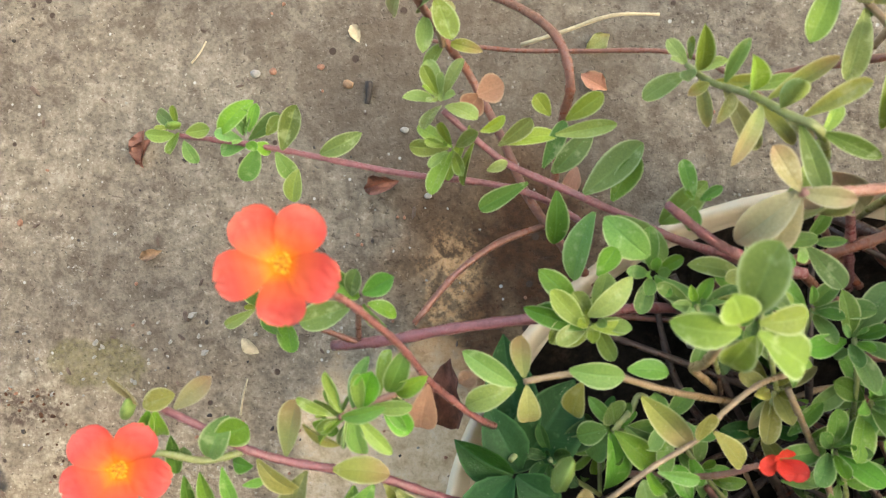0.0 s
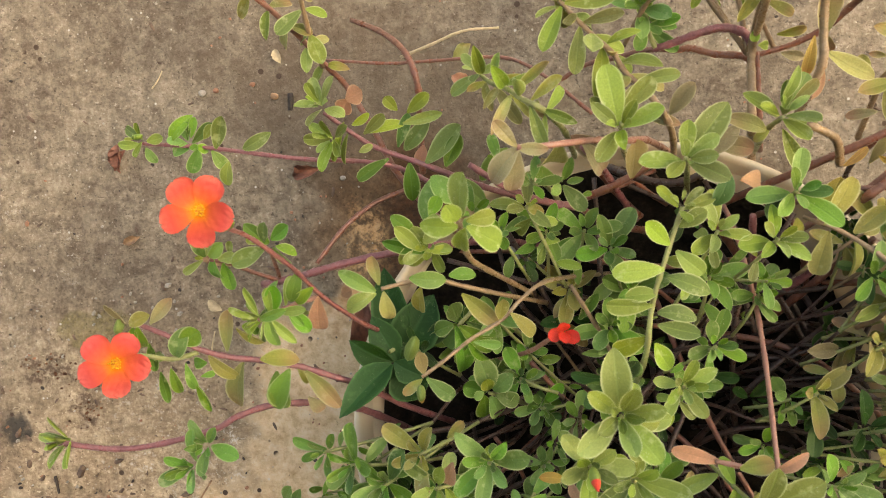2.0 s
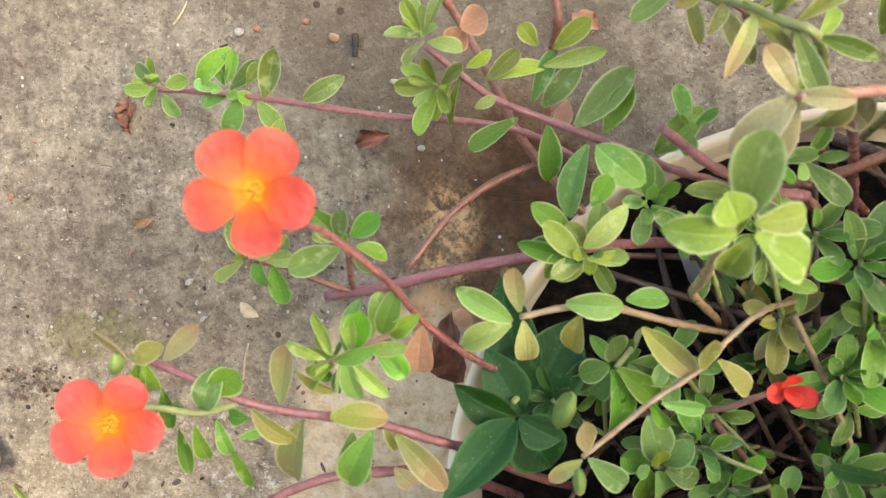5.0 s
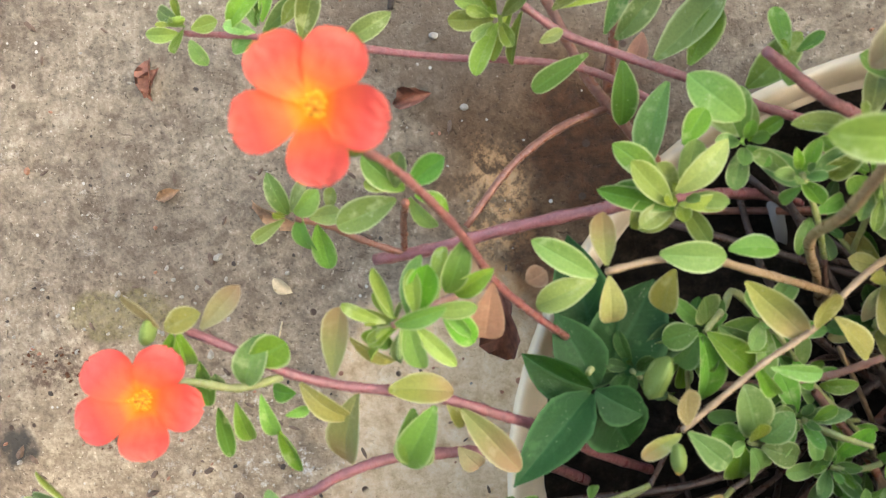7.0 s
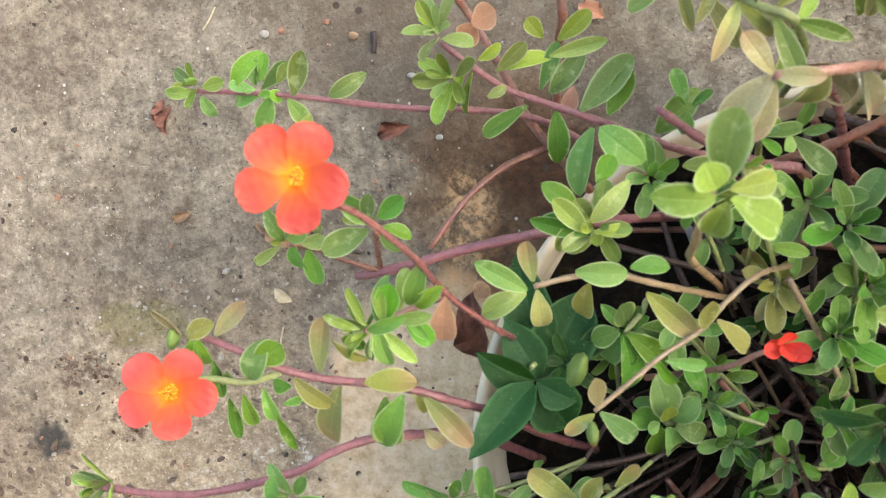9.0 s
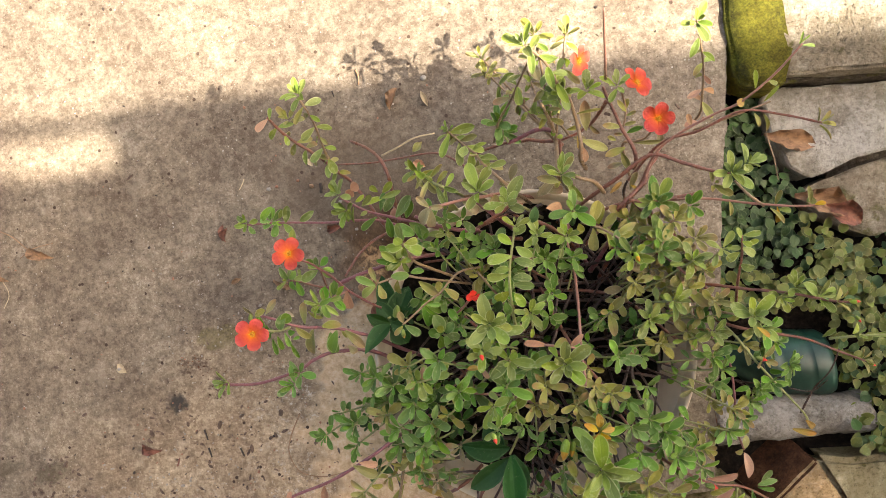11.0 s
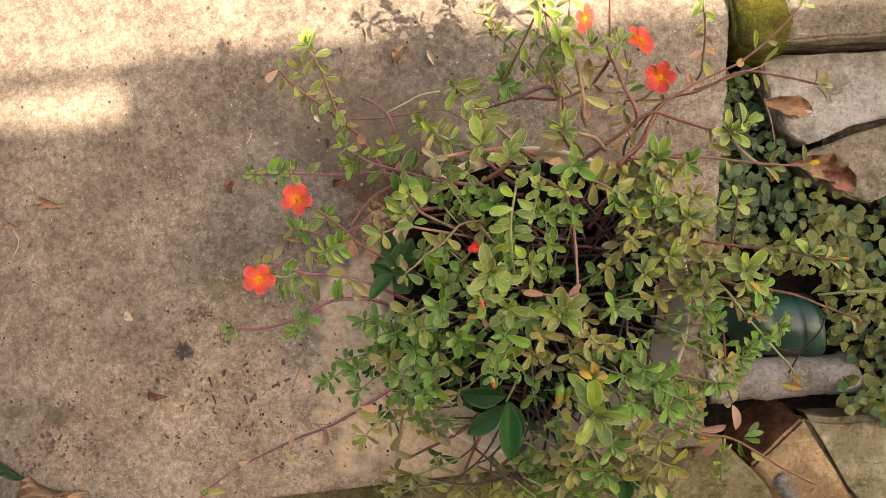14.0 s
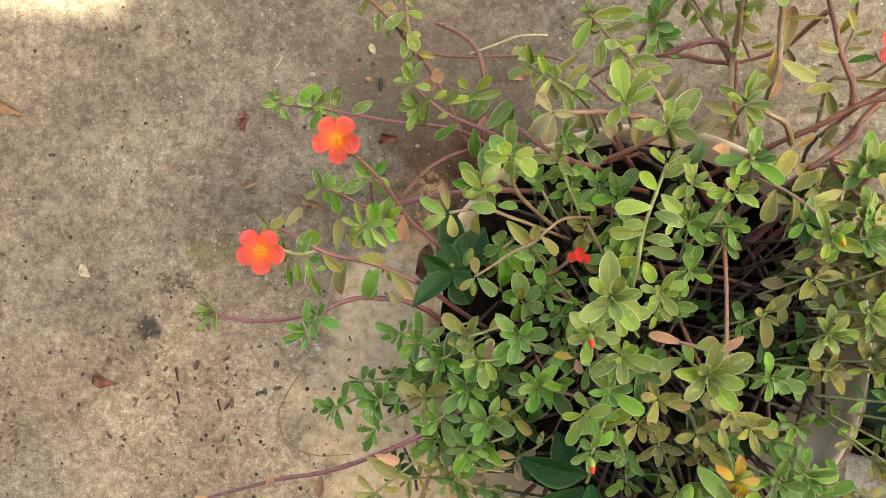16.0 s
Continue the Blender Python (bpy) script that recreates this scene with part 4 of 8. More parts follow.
diagonal_stem = stem("purple", 0.0011, 0.0017, (0.012, 0.056, 0.125), (0.025, 0.045, 0.12), (0.035, 0.038, 0.117), (0.051, 0.031, 0.115), (0.069, 0.023, 0.115), (0.089, 0.014, 0.112), (0.104, 0.009, 0.105), (0.129, 0.002, 0.08))
rosette((0.011, 0.06, 0.13), (-0.3, 0.5, 1), 9, 0.017, "bright", diagonal_stem)
rosette((0.014, 0.043, 0.125), (-0.4, -0.2, 1), 9, 0.016, "bright", diagonal_stem)
leaf((0.015, 0.044, 0.124), (0.002, 0.052, 0.12), 0.0052, "bright", None, diagonal_stem)
leaf((0.031, 0.044, 0.125), (0.042, 0.052, 0.13), 0.0064, "bright", None, diagonal_stem)
leaf((0.033, 0.045, 0.125), (0.051, 0.049, 0.125), 0.0060, "bright", None, diagonal_stem)
leaf((0.053, 0.052, 0.128), (0.064, 0.059, 0.135), 0.0067, "bright", None, diagonal_stem)
leaf((0.048, 0.054, 0.125), (0.043, 0.06, 0.13), 0.0059, "bright", None, diagonal_stem)
leaf((0.05, 0.048, 0.122), (0.07, 0.051, 0.125), 0.0057, "bright", None, diagonal_stem)
leaf((0.046, 0.037, 0.118), (0.053, 0.052, 0.124), 0.0060, "green", None, diagonal_stem)
leaf((0.049, 0.035, 0.118), (0.062, 0.048, 0.124), 0.0081, "green", None, diagonal_stem)
leaf((0.06, 0.028, 0.12), (0.079, 0.044, 0.126), 0.0115, "bright", None, diagonal_stem)
leaf((0.069, 0.026, 0.12), (0.077, 0.041, 0.124), 0.0086, "green", None, diagonal_stem)
leaf((0.041, 0.032, 0.117), (0.024, 0.023, 0.114), 0.0068, "green", None, diagonal_stem)
leaf((0.051, 0.029, 0.117), (0.051, 0.01, 0.112), 0.0086, "green", None, diagonal_stem)
leaf((0.063, 0.022, 0.118), (0.055, -0.002, 0.113), 0.0105, "green", None, diagonal_stem)
leaf((0.071, 0.021, 0.118), (0.088, 0.007, 0.118), 0.0135, "bright", None, diagonal_stem)
leaf((0.085, 0.018, 0.12), (0.099, 0.031, 0.126), 0.0101, "bright", None, diagonal_stem)
leaf((0.021, 0.051, 0.122), (0.012, 0.033, 0.112), 0.0043, "bright", None, diagonal_stem)
leaf((0.022, 0.045, 0.122), (0.017, 0.031, 0.114), 0.0042, "bright", None, diagonal_stem)
leaf((0.025, 0.049, 0.122), (0.034, 0.054, 0.12), 0.0045, "bright", None, diagonal_stem)
leaf((0.027, 0.036, 0.12), (0.034, 0.039, 0.12), 0.0039, "bright", None, diagonal_stem)
flower_stalk = stem("mauve", 0.0009, 0.0013, (-0.006, 0.003, 0.215), (-0.003, -0, 0.205), (0.002, -0.007, 0.193), (0.007, -0.016, 0.178), (0.012, -0.029, 0.158), (0.019, -0.038, 0.147), (0.027, -0.047, 0.134), (0.032, -0.055, 0.11), (0.036, -0.064, 0.07))
side_shoot = stem("pink", 0.0009, 0.0011, (-0.012, -0.037, 0.173), (-0.006, -0.035, 0.168), (0.002, -0.032, 0.163), (0.011, -0.03, 0.158))
leaf((-0.011, -0.034, 0.175), (-0.013, -0.021, 0.182), 0.0040, "bright", None, side_shoot)
leaf((-0.013, -0.036, 0.175), (-0.023, -0.031, 0.178), 0.0036, "bright", None, side_shoot)
leaf((-0.013, -0.038, 0.172), (-0.021, -0.042, 0.17), 0.0054, "bright", None, side_shoot)
leaf((-0.011, -0.037, 0.173), (-0.022, -0.047, 0.165), 0.0039, "bright", None, side_shoot)
leaf((-0.008, -0.036, 0.173), (-0.007, -0.051, 0.166), 0.0064, "green", None, side_shoot)
leaf((-0.006, -0.034, 0.172), (-0.001, -0.021, 0.18), 0.0080, "green", None, side_shoot)
leaf((-0.006, -0.035, 0.173), (-0.005, -0.023, 0.18), 0.0045, "bright", None, side_shoot)
leaf((0.001, -0.031, 0.168), (0.007, -0.019, 0.175), 0.0068, "green", None, side_shoot)
leaf((-0.001, -0.034, 0.165), (0.007, -0.046, 0.158), 0.0072, "green", None, side_shoot)
leaf((0.002, -0.034, 0.165), (0.005, -0.042, 0.158), 0.0044, "green", None, side_shoot)
leaf((-0.009, -0.038, 0.172), (-0.014, -0.049, 0.165), 0.0040, "bright", None, side_shoot)
leaf((-0.017, -0.037, 0.172), (-0.014, -0.044, 0.168), 0.0040, "green", None, side_shoot)
leaf((0.012, -0.03, 0.162), (0.008, -0.047, 0.15), 0.0093, "pink", None, side_shoot)
leaf((-0.024, -0.041, 0.168), (-0.015, -0.05, 0.16), 0.0054, "olive", None, side_shoot)
dress([(-0.012, -0.037, 0.173), (-0.006, -0.035, 0.168), (0.002, -0.032, 0.163), (0.011, -0.03, 0.158)], "bright", side_shoot, start=0.0, end=0.75, gap=0.0042, size=0.0165, tones=["bright", "green", "bright"], slim=0.72)
rosette((-0.013, -0.037, 0.174), (-0.7, -0.1, 0.7), 5, 0.011, "bright", side_shoot)
small_shoot = stem("brown", 0.0009, 0.0012, (-0.046, -0.011, 0.137), (-0.038, -0.014, 0.13), (-0.03, -0.019, 0.124), (-0.017, -0.024, 0.12), (-0.004, -0.023, 0.122))
leaf((-0.047, -0.01, 0.14), (-0.05, 0.001, 0.147), 0.0059, "green", None, small_shoot)
leaf((-0.046, -0.009, 0.141), (-0.039, 0, 0.148), 0.0043, "bright", None, small_shoot)
leaf((-0.045, -0.01, 0.14), (-0.037, -0.004, 0.145), 0.0073, "green", None, small_shoot)
leaf((-0.048, -0.01, 0.14), (-0.051, -0.009, 0.142), 0.0032, "bright", None, small_shoot)
leaf((-0.049, -0.011, 0.138), (-0.06, -0.017, 0.136), 0.0042, "bright", None, small_shoot)
leaf((-0.045, -0.011, 0.137), (-0.045, -0.023, 0.13), 0.0079, "green", None, small_shoot)
leaf((-0.04, -0.013, 0.135), (-0.04, -0.026, 0.125), 0.0076, "green", None, small_shoot)
leaf((-0.041, -0.011, 0.139), (-0.031, -0.01, 0.142), 0.0059, "bright", None, small_shoot)
leaf((-0.035, -0.009, 0.14), (-0.032, -0.003, 0.145), 0.0044, "bright", None, small_shoot)
upright_twig = stem("brown", 0.001, 0.001, (-0.018, -0.024, 0.118), (-0.014, -0.014, 0.138), (-0.01, -0.008, 0.155))
leaf((-0.01, -0.005, 0.156), (-0.019, 0.004, 0.162), 0.0077, "green", None, upright_twig)
leaf((-0.012, -0.007, 0.156), (-0.029, -0.013, 0.15), 0.0090, "bright", None, upright_twig)
leaf((-0.012, -0.004, 0.158), (-0.009, 0.004, 0.166), 0.0056, "green", None, upright_twig)
leaf((-0.008, -0.003, 0.158), (0.003, 0.003, 0.165), 0.0069, "green", None, upright_twig)
leaf((-0.007, -0.006, 0.156), (0.002, -0.01, 0.152), 0.0051, "green", None, upright_twig)
leaf((-0.009, -0.007, 0.154), (-0.004, -0.016, 0.148), 0.0064, "green", None, upright_twig)
leaf((-0.012, -0.004, 0.157), (-0.02, -0.002, 0.158), 0.0047, "bright", None, upright_twig)
flower_b_stem = stem("purple", 0.0011, 0.0017, (-0.067, -0.037, 0.168), (-0.06, -0.04, 0.168), (-0.053, -0.044, 0.166), (-0.043, -0.05, 0.163), (-0.031, -0.055, 0.158), (-0.016, -0.058, 0.155), (-0.002, -0.063, 0.148), (0.011, -0.07, 0.14), (0.022, -0.077, 0.13), (0.039, -0.094, 0.105), (0.059, -0.113, 0.07))
leaf((-0.072, -0.035, 0.172), (-0.077, -0.025, 0.178), 0.0044, "dull", None, flower_b_stem)
leaf((-0.072, -0.036, 0.17), (-0.062, -0.032, 0.172), 0.0068, "olive", None, flower_b_stem)
leaf((-0.061, -0.036, 0.172), (-0.047, -0.025, 0.18), 0.0060, "dull", None, flower_b_stem)
leaf((-0.07, -0.037, 0.17), (-0.074, -0.047, 0.165), 0.0054, "green", None, flower_b_stem)
leaf((-0.068, -0.038, 0.17), (-0.071, -0.051, 0.16), 0.0062, "green", None, flower_b_stem)
leaf((-0.054, -0.053, 0.166), (-0.047, -0.04, 0.172), 0.0090, "green", None, flower_b_stem)
leaf((-0.051, -0.046, 0.168), (-0.04, -0.041, 0.17), 0.0101, "green", None, flower_b_stem)
leaf((-0.064, -0.045, 0.168), (-0.066, -0.058, 0.16), 0.0051, "green", None, flower_b_stem)
leaf((-0.061, -0.049, 0.166), (-0.063, -0.054, 0.162), 0.0050, "green", None, flower_b_stem)
leaf((-0.063, -0.059, 0.162), (-0.064, -0.074, 0.155), 0.0047, "green", None, flower_b_stem)
leaf((-0.057, -0.058, 0.164), (-0.057, -0.072, 0.156), 0.0052, "green", None, flower_b_stem)
leaf((-0.05, -0.056, 0.164), (-0.05, -0.07, 0.156), 0.0049, "green", None, flower_b_stem)
leaf((-0.048, -0.067, 0.158), (-0.045, -0.08, 0.15), 0.0057, "green", None, flower_b_stem)
leaf((-0.039, -0.053, 0.165), (-0.028, -0.066, 0.16), 0.0068, "olive", None, flower_b_stem)
leaf((-0.026, -0.058, 0.16), (-0.035, -0.081, 0.15), 0.0108, "olive", None, flower_b_stem)
leaf((-0.03, -0.051, 0.165), (-0.024, -0.032, 0.175), 0.0079, "olive", None, flower_b_stem)
leaf((-0.017, -0.056, 0.16), (0, -0.057, 0.158), 0.0086, "olive", None, flower_b_stem)
leaf((-0.006, -0.063, 0.156), (-0.018, -0.084, 0.15), 0.0106, "green", None, flower_b_stem)
leaf((-0.012, -0.064, 0.155), (-0.013, -0.085, 0.148), 0.0108, "green", None, flower_b_stem)
leaf((0.001, -0.064, 0.152), (0.015, -0.082, 0.148), 0.0084, "olive", None, flower_b_stem)
leaf((-0.003, -0.063, 0.15), (0.002, -0.07, 0.145), 0.0072, "olive", None, flower_b_stem)
leaf((-0.043, -0.057, 0.158), (-0.051, -0.057, 0.155), 0.0058, "green", None, flower_b_stem)
leaf((-0.046, -0.063, 0.158), (-0.04, -0.062, 0.156), 0.0032, "green", None, flower_b_stem)
leaf((-0.002, -0.079, 0.14), (0.003, -0.087, 0.135), 0.0070, "dull", None, flower_b_stem)
flower_b_foot = stem("green", 0.001, 0.0011, (-0.075, -0.051, 0.176), (-0.067, -0.05, 0.17), (-0.055, -0.053, 0.166), (-0.044, -0.051, 0.163))
low_stem = stem("purple", 0.0013, 0.0019, (-0.128, -0.092, 0.15), (-0.09, -0.098, 0.147), (-0.052, -0.093, 0.142), (-0.038, -0.087, 0.14), (-0.023, -0.083, 0.137), (-0.007, -0.084, 0.13), (0.007, -0.087, 0.122), (0.021, -0.097, 0.105), (0.036, -0.117, 0.07))
rosette((-0.12, -0.092, 0.152), (-0.6, 0, 0.8), 9, 0.017, "bright", low_stem)
rosette((-0.052, -0.103, 0.165), (-0.3, -0.1, 1), 9, 0.018, "green", low_stem)
rosette((-0.044, -0.093, 0.165), (0, 0.2, 1), 7, 0.016, "green", low_stem)
node_stem = stem("tan", 0.0009, 0.0012, (0.04, -0.028, 0.16), (0.052, -0.026, 0.158), (0.064, -0.026, 0.154), (0.075, -0.03, 0.148), (0.091, -0.036, 0.135), (0.115, -0.046, 0.1))
leaf((0.038, -0.029, 0.162), (0.023, -0.019, 0.166), 0.0070, "green", None, node_stem)
leaf((0.04, -0.026, 0.164), (0.039, -0.013, 0.172), 0.0064, "olive", None, node_stem)
leaf((0.037, -0.03, 0.16), (0.021, -0.037, 0.156), 0.0078, "bright", None, node_stem)
leaf((0.041, -0.03, 0.16), (0.042, -0.045, 0.152), 0.0071, "olive", None, node_stem)
leaf((0.053, -0.024, 0.162), (0.069, -0.026, 0.162), 0.0080, "green", None, node_stem)
leaf((0.057, -0.029, 0.156), (0.054, -0.041, 0.148), 0.0081, "olive", None, node_stem)
leaf((0.07, -0.024, 0.158), (0.082, -0.024, 0.158), 0.0065, "green", None, node_stem)
leaf((0.075, -0.033, 0.152), (0.09, -0.048, 0.148), 0.0087, "olive", None, node_stem)
mid_shoot = stem("green", 0.0009, 0.0013, (0.07, -0.0515, 0.124), (0.0767, -0.0459, 0.1184), (0.0823, -0.0425, 0.1139), (0.108, -0.072, 0.085))
leaf((0.07, -0.0481, 0.1274), (0.0689, -0.0403, 0.1352), 0.0102, "green", None, mid_shoot)
leaf((0.0678, -0.0504, 0.1262), (0.0577, -0.0537, 0.124), 0.0083, "green", None, mid_shoot)
leaf((0.07, -0.0526, 0.1262), (0.0734, -0.0795, 0.1139), 0.0115, "green", None, mid_shoot)
leaf((0.0711, -0.0515, 0.1262), (0.0868, -0.0661, 0.1184), 0.0095, "green", None, mid_shoot)
leaf((0.0689, -0.0526, 0.1251), (0.0633, -0.0627, 0.1184), 0.008, "green", None, mid_shoot)
leaf((0.0745, -0.0504, 0.124), (0.0902, -0.0605, 0.1162), 0.0083, "green", None, mid_shoot)
leaf((0.0678, -0.0515, 0.1251), (0.0554, -0.0582, 0.1184), 0.0054, "green", None, mid_shoot)
rosette((0.081, 0.002, 0.134), (0, 0, 1), 9, 0.0165, "green", mid_shoot)
leaf((0.0778, 0.0077, 0.145), (0.0644, 0.0187, 0.15), 0.0112, "green", None, mid_shoot)
rosette((0.061, -0.011, 0.147), (-0.1, 0.1, 1), 10, 0.0165, "bright", mid_shoot)
leaf((0.058, -0.013, 0.15), (0.047, -0.001, 0.156), 0.0069, "bright", None, mid_shoot)
leaf((0.059, -0.01, 0.152), (0.071, 0.001, 0.158), 0.0072, "bright", None, mid_shoot)
leaf((0.06, -0.015, 0.148), (0.049, -0.019, 0.145), 0.0055, "bright", None, mid_shoot)
leaf((0.06, -0.013, 0.15), (0.072, -0.013, 0.15), 0.0048, "bright", None, mid_shoot)
leaf((0.059, -0.014, 0.148), (0.04, -0.008, 0.15), 0.0060, "green", None, mid_shoot)
leaf((0.0555, -0.0057, 0.146), (0.0451, 0.0035, 0.149), 0.0075, "green", None, mid_shoot)
leaf((0.0547, -0.0087, 0.146), (0.042, -0.0097, 0.149), 0.007, "green", None, mid_shoot)
leaf((0.054, -0.0101, 0.146), (0.0471, -0.018, 0.149), 0.0066, "bright", None, mid_shoot)
leaf((0.0621, 0.0023, 0.146), (0.0674, 0.0109, 0.149), 0.0068, "green", None, mid_shoot)
tan_stem = stem("tan", 0.0008, 0.001, (0.056, -0.067, 0.165), (0.066, -0.061, 0.16), (0.078, -0.053, 0.156), (0.092, -0.046, 0.15), (0.101, -0.038, 0.146), (0.114, -0.031, 0.138), (0.141, -0.033, 0.1), (0.152, -0.036, 0.06))
leaf((0.057, -0.065, 0.166), (0.056, -0.054, 0.172), 0.0061, "dull", None, tan_stem)
leaf((0.056, -0.068, 0.164), (0.047, -0.075, 0.16), 0.0048, "olive", None, tan_stem)
leaf((0.058, -0.068, 0.164), (0.069, -0.079, 0.158), 0.0074, "green", None, tan_stem)
leaf((0.079, -0.054, 0.158), (0.091, -0.056, 0.158), 0.0046, "green", None, tan_stem)
leaf((0.091, -0.045, 0.154), (0.093, -0.035, 0.16), 0.0067, "olive", None, tan_stem)
leaf((0.096, -0.043, 0.153), (0.106, -0.054, 0.148), 0.0072, "olive", None, tan_stem)
leaf((0.076, -0.054, 0.156), (0.085, -0.068, 0.146), 0.0044, "green", None, tan_stem)
rosette_stem = stem("green", 0.0009, 0.0014, (0.0825, -0.086, 0.12), (0.0897, -0.0908, 0.1098), (0.1035, -0.1022, 0.0858))
leaf((0.0836, -0.0838, 0.1234), (0.0803, -0.067, 0.1323), 0.012, "green", None, rosette_stem)
leaf((0.0803, -0.0849, 0.1222), (0.0702, -0.0804, 0.1256), 0.0094, "green", None, rosette_stem)
leaf((0.0847, -0.0849, 0.1222), (0.0937, -0.077, 0.1256), 0.0091, "green", None, rosette_stem)
leaf((0.0859, -0.0871, 0.1211), (0.0971, -0.0916, 0.1189), 0.0084, "green", None, rosette_stem)
leaf((0.0803, -0.0871, 0.1211), (0.0803, -0.0994, 0.1144), 0.011, "green", None, rosette_stem)
leaf((0.0836, -0.0882, 0.1211), (0.0881, -0.1006, 0.1144), 0.0104, "green", None, rosette_stem)
leaf((0.0825, -0.0838, 0.1256), (0.0825, -0.077, 0.1346), 0.0072, "bright", None, rosette_stem)
leaf((0.0803, -0.0849, 0.1245), (0.0758, -0.086, 0.1278), 0.0052, "green", None, rosette_stem)
weed = new("weed_seedling")
tagged(weed, "dark green broad-leaved weed growing in the pot", "weed")
broad_leaf(weed, (0.037, -0.067, 0.128), (0.017, -0.056, 0.132), 0.0134)
broad_leaf(weed, (0.037, -0.067, 0.128), (0.015, -0.085, 0.15), 0.0152)
broad_leaf(weed, (0.038, -0.067, 0.128), (0.052, -0.076, 0.126), 0.0133)
broad_leaf(weed, (0.038, -0.069, 0.124), (0.049, -0.089, 0.118), 0.0211)
broad_leaf(weed, (0.039, -0.067, 0.122), (0.028, -0.045, 0.125), 0.0156)
broad_leaf(weed, (0.04, -0.066, 0.118), (0.058, -0.037, 0.118), 0.0242)
broad_leaf(weed, (0.041, -0.065, 0.115), (0.032, -0.022, 0.112), 0.0193)
broad_leaf(weed, (0.124, -0.194, 0.14), (0.081, -0.187, 0.14), 0.0205)
broad_leaf(weed, (0.126, -0.199, 0.145), (0.12, -0.253, 0.15), 0.0215)
broad_leaf(weed, (0.127, -0.2, 0.14), (0.133, -0.235, 0.14), 0.0165)
broad_leaf(weed, (0.122, -0.203, 0.138), (0.08, -0.23, 0.13), 0.0190)
broad_leaf(weed, (0.117, -0.201, 0.13), (0.105, -0.171, 0.125), 0.0190)
broad_leaf(weed, (0.22, -0.289, 0.12), (0.215, -0.313, 0.12), 0.0160)
weed_stalk(weed, (0.036, -0.062, 0.126), (0.045, -0.064, 0.06))
weed_stalk(weed, (0.124, -0.199, 0.138), (0.13, -0.19, 0.06))
flower((-0.011, 0.01, 0.228), (0.12, 0.0, 1), 0.0138, 0.42)
flower((-0.073, -0.051, 0.182), (0.40, 0.12, 1), 0.0153, 0.39)
flower((0.301, 0.065, 0.152), (0.0, -0.35, 1), 0.0150, 0.6)
flower((0.287, 0.095, 0.165), (0.5, 0.3, 0.7), 0.0145, 0.2)
flower((0.244, 0.124, 0.165), (0.5, -0.2, 0.5), 0.0130, 0.9)
s = stem("tan", 0.0009, 0.0014, (0.008, 0.139, 0.18), (0.01, 0.123, 0.16), (0.01, 0.106, 0.145), (0.01, 0.09, 0.13), (0.011, 0.08, 0.115))
dress([(0.008, 0.139, 0.18), (0.01, 0.123, 0.16), (0.01, 0.106, 0.145), (0.01, 0.09, 0.13)], "bright", s, start=0.1, end=1, gap=0.011, size=0.016, tones=['bright', 'olive', 'bright'])
rosette((0.007, 0.144, 0.185), (-0.2, 0.4, 1), 10, 0.018, "bright", leaning_stem)
rosette((-0.011, 0.13, 0.165), (0, 0.4, 1), 7, 0.014, "olive", leaning_stem)
leaf((-0.028, 0.132, 0.167), (-0.041, 0.124, 0.166), 0.0068, "pink", None, leaning_stem)
leaf((-0.026, 0.131, 0.168), (-0.022, 0.14, 0.172), 0.0046, "bright", None, leaning_stem)
s = stem("brown", 0.0015, 0.002, (0.016, 0.117, 0.055), (0.037, 0.102, 0.08), (0.051, 0.086, 0.098), (0.056, 0.069, 0.1), (0.054, 0.056, 0.085), (0.051, 0.027, 0.06))
s = stem("brown", 0.0009, 0.0011, (-0.003, 0.097, 0.05), (0.033, 0.091, 0.055), (0.06, 0.089, 0.06), (0.099, 0.086, 0.068), (0.12, 0.073, 0.08), (0.144, 0.049, 0.09))
# woody stems that cross the bare middle of the pot
stem("brown", 0.0013, 0.0015, (0.1039, -0.0735, 0.112), (0.1269, -0.1063, 0.1), (0.1379, -0.1431, 0.088), (0.1482, -0.1706, 0.076))
stem("tan", 0.0011, 0.0013, (0.1248, -0.0348, 0.128), (0.1402, -0.0638, 0.116), (0.1552, -0.0975, 0.104))
stem("pink", 0.001, 0.0012, (0.1021, -0.1418, 0.132), (0.128, -0.1508, 0.12), (0.1507, -0.1633, 0.108))
stem("brown", 0.0015, 0.0016, (0.1432, 0.0205, 0.1), (0.1543, 0.0068, 0.088), (0.1676, -0.0055, 0.076))
stem("brown", 0.0013, 0.0014, (0.1559, 0.0196, 0.096), (0.1692, 0.0081, 0.084), (0.182, -0.0, 0.072))
stem("brown", 0.0016, 0.0017, (0.138, -0.0263, 0.09), (0.175, -0.0327, 0.078), (0.2161, -0.033, 0.066))
stem("tan", 0.0011, 0.0012, (0.1313, -0.0466, 0.1), (0.1489, -0.0434, 0.088), (0.1684, -0.044, 0.076))
stem("brown", 0.0012, 0.0012, (0.1349, 0.0052, 0.11), (0.1534, 0.0103, 0.098), (0.1742, 0.0177, 0.086))
stem("tan", 0.0008, 0.0009, (0.1154, -0.0628, 0.1), (0.1248, -0.0784, 0.088), (0.1341, -0.0948, 0.076))
stem("brown", 0.0012, 0.0013, (0.167, -0.0394, 0.092), (0.1858, -0.055, 0.08), (0.2134, -0.0638, 0.068))
stem("brown", 0.0011, 0.0012, (0.0835, -0.1112, 0.11), (0.0943, -0.1313, 0.098), (0.1002, -0.1522, 0.086))
leaf((0.1285, -0.0526, 0.118), (0.138, -0.0399, 0.121), 0.0058, "green")
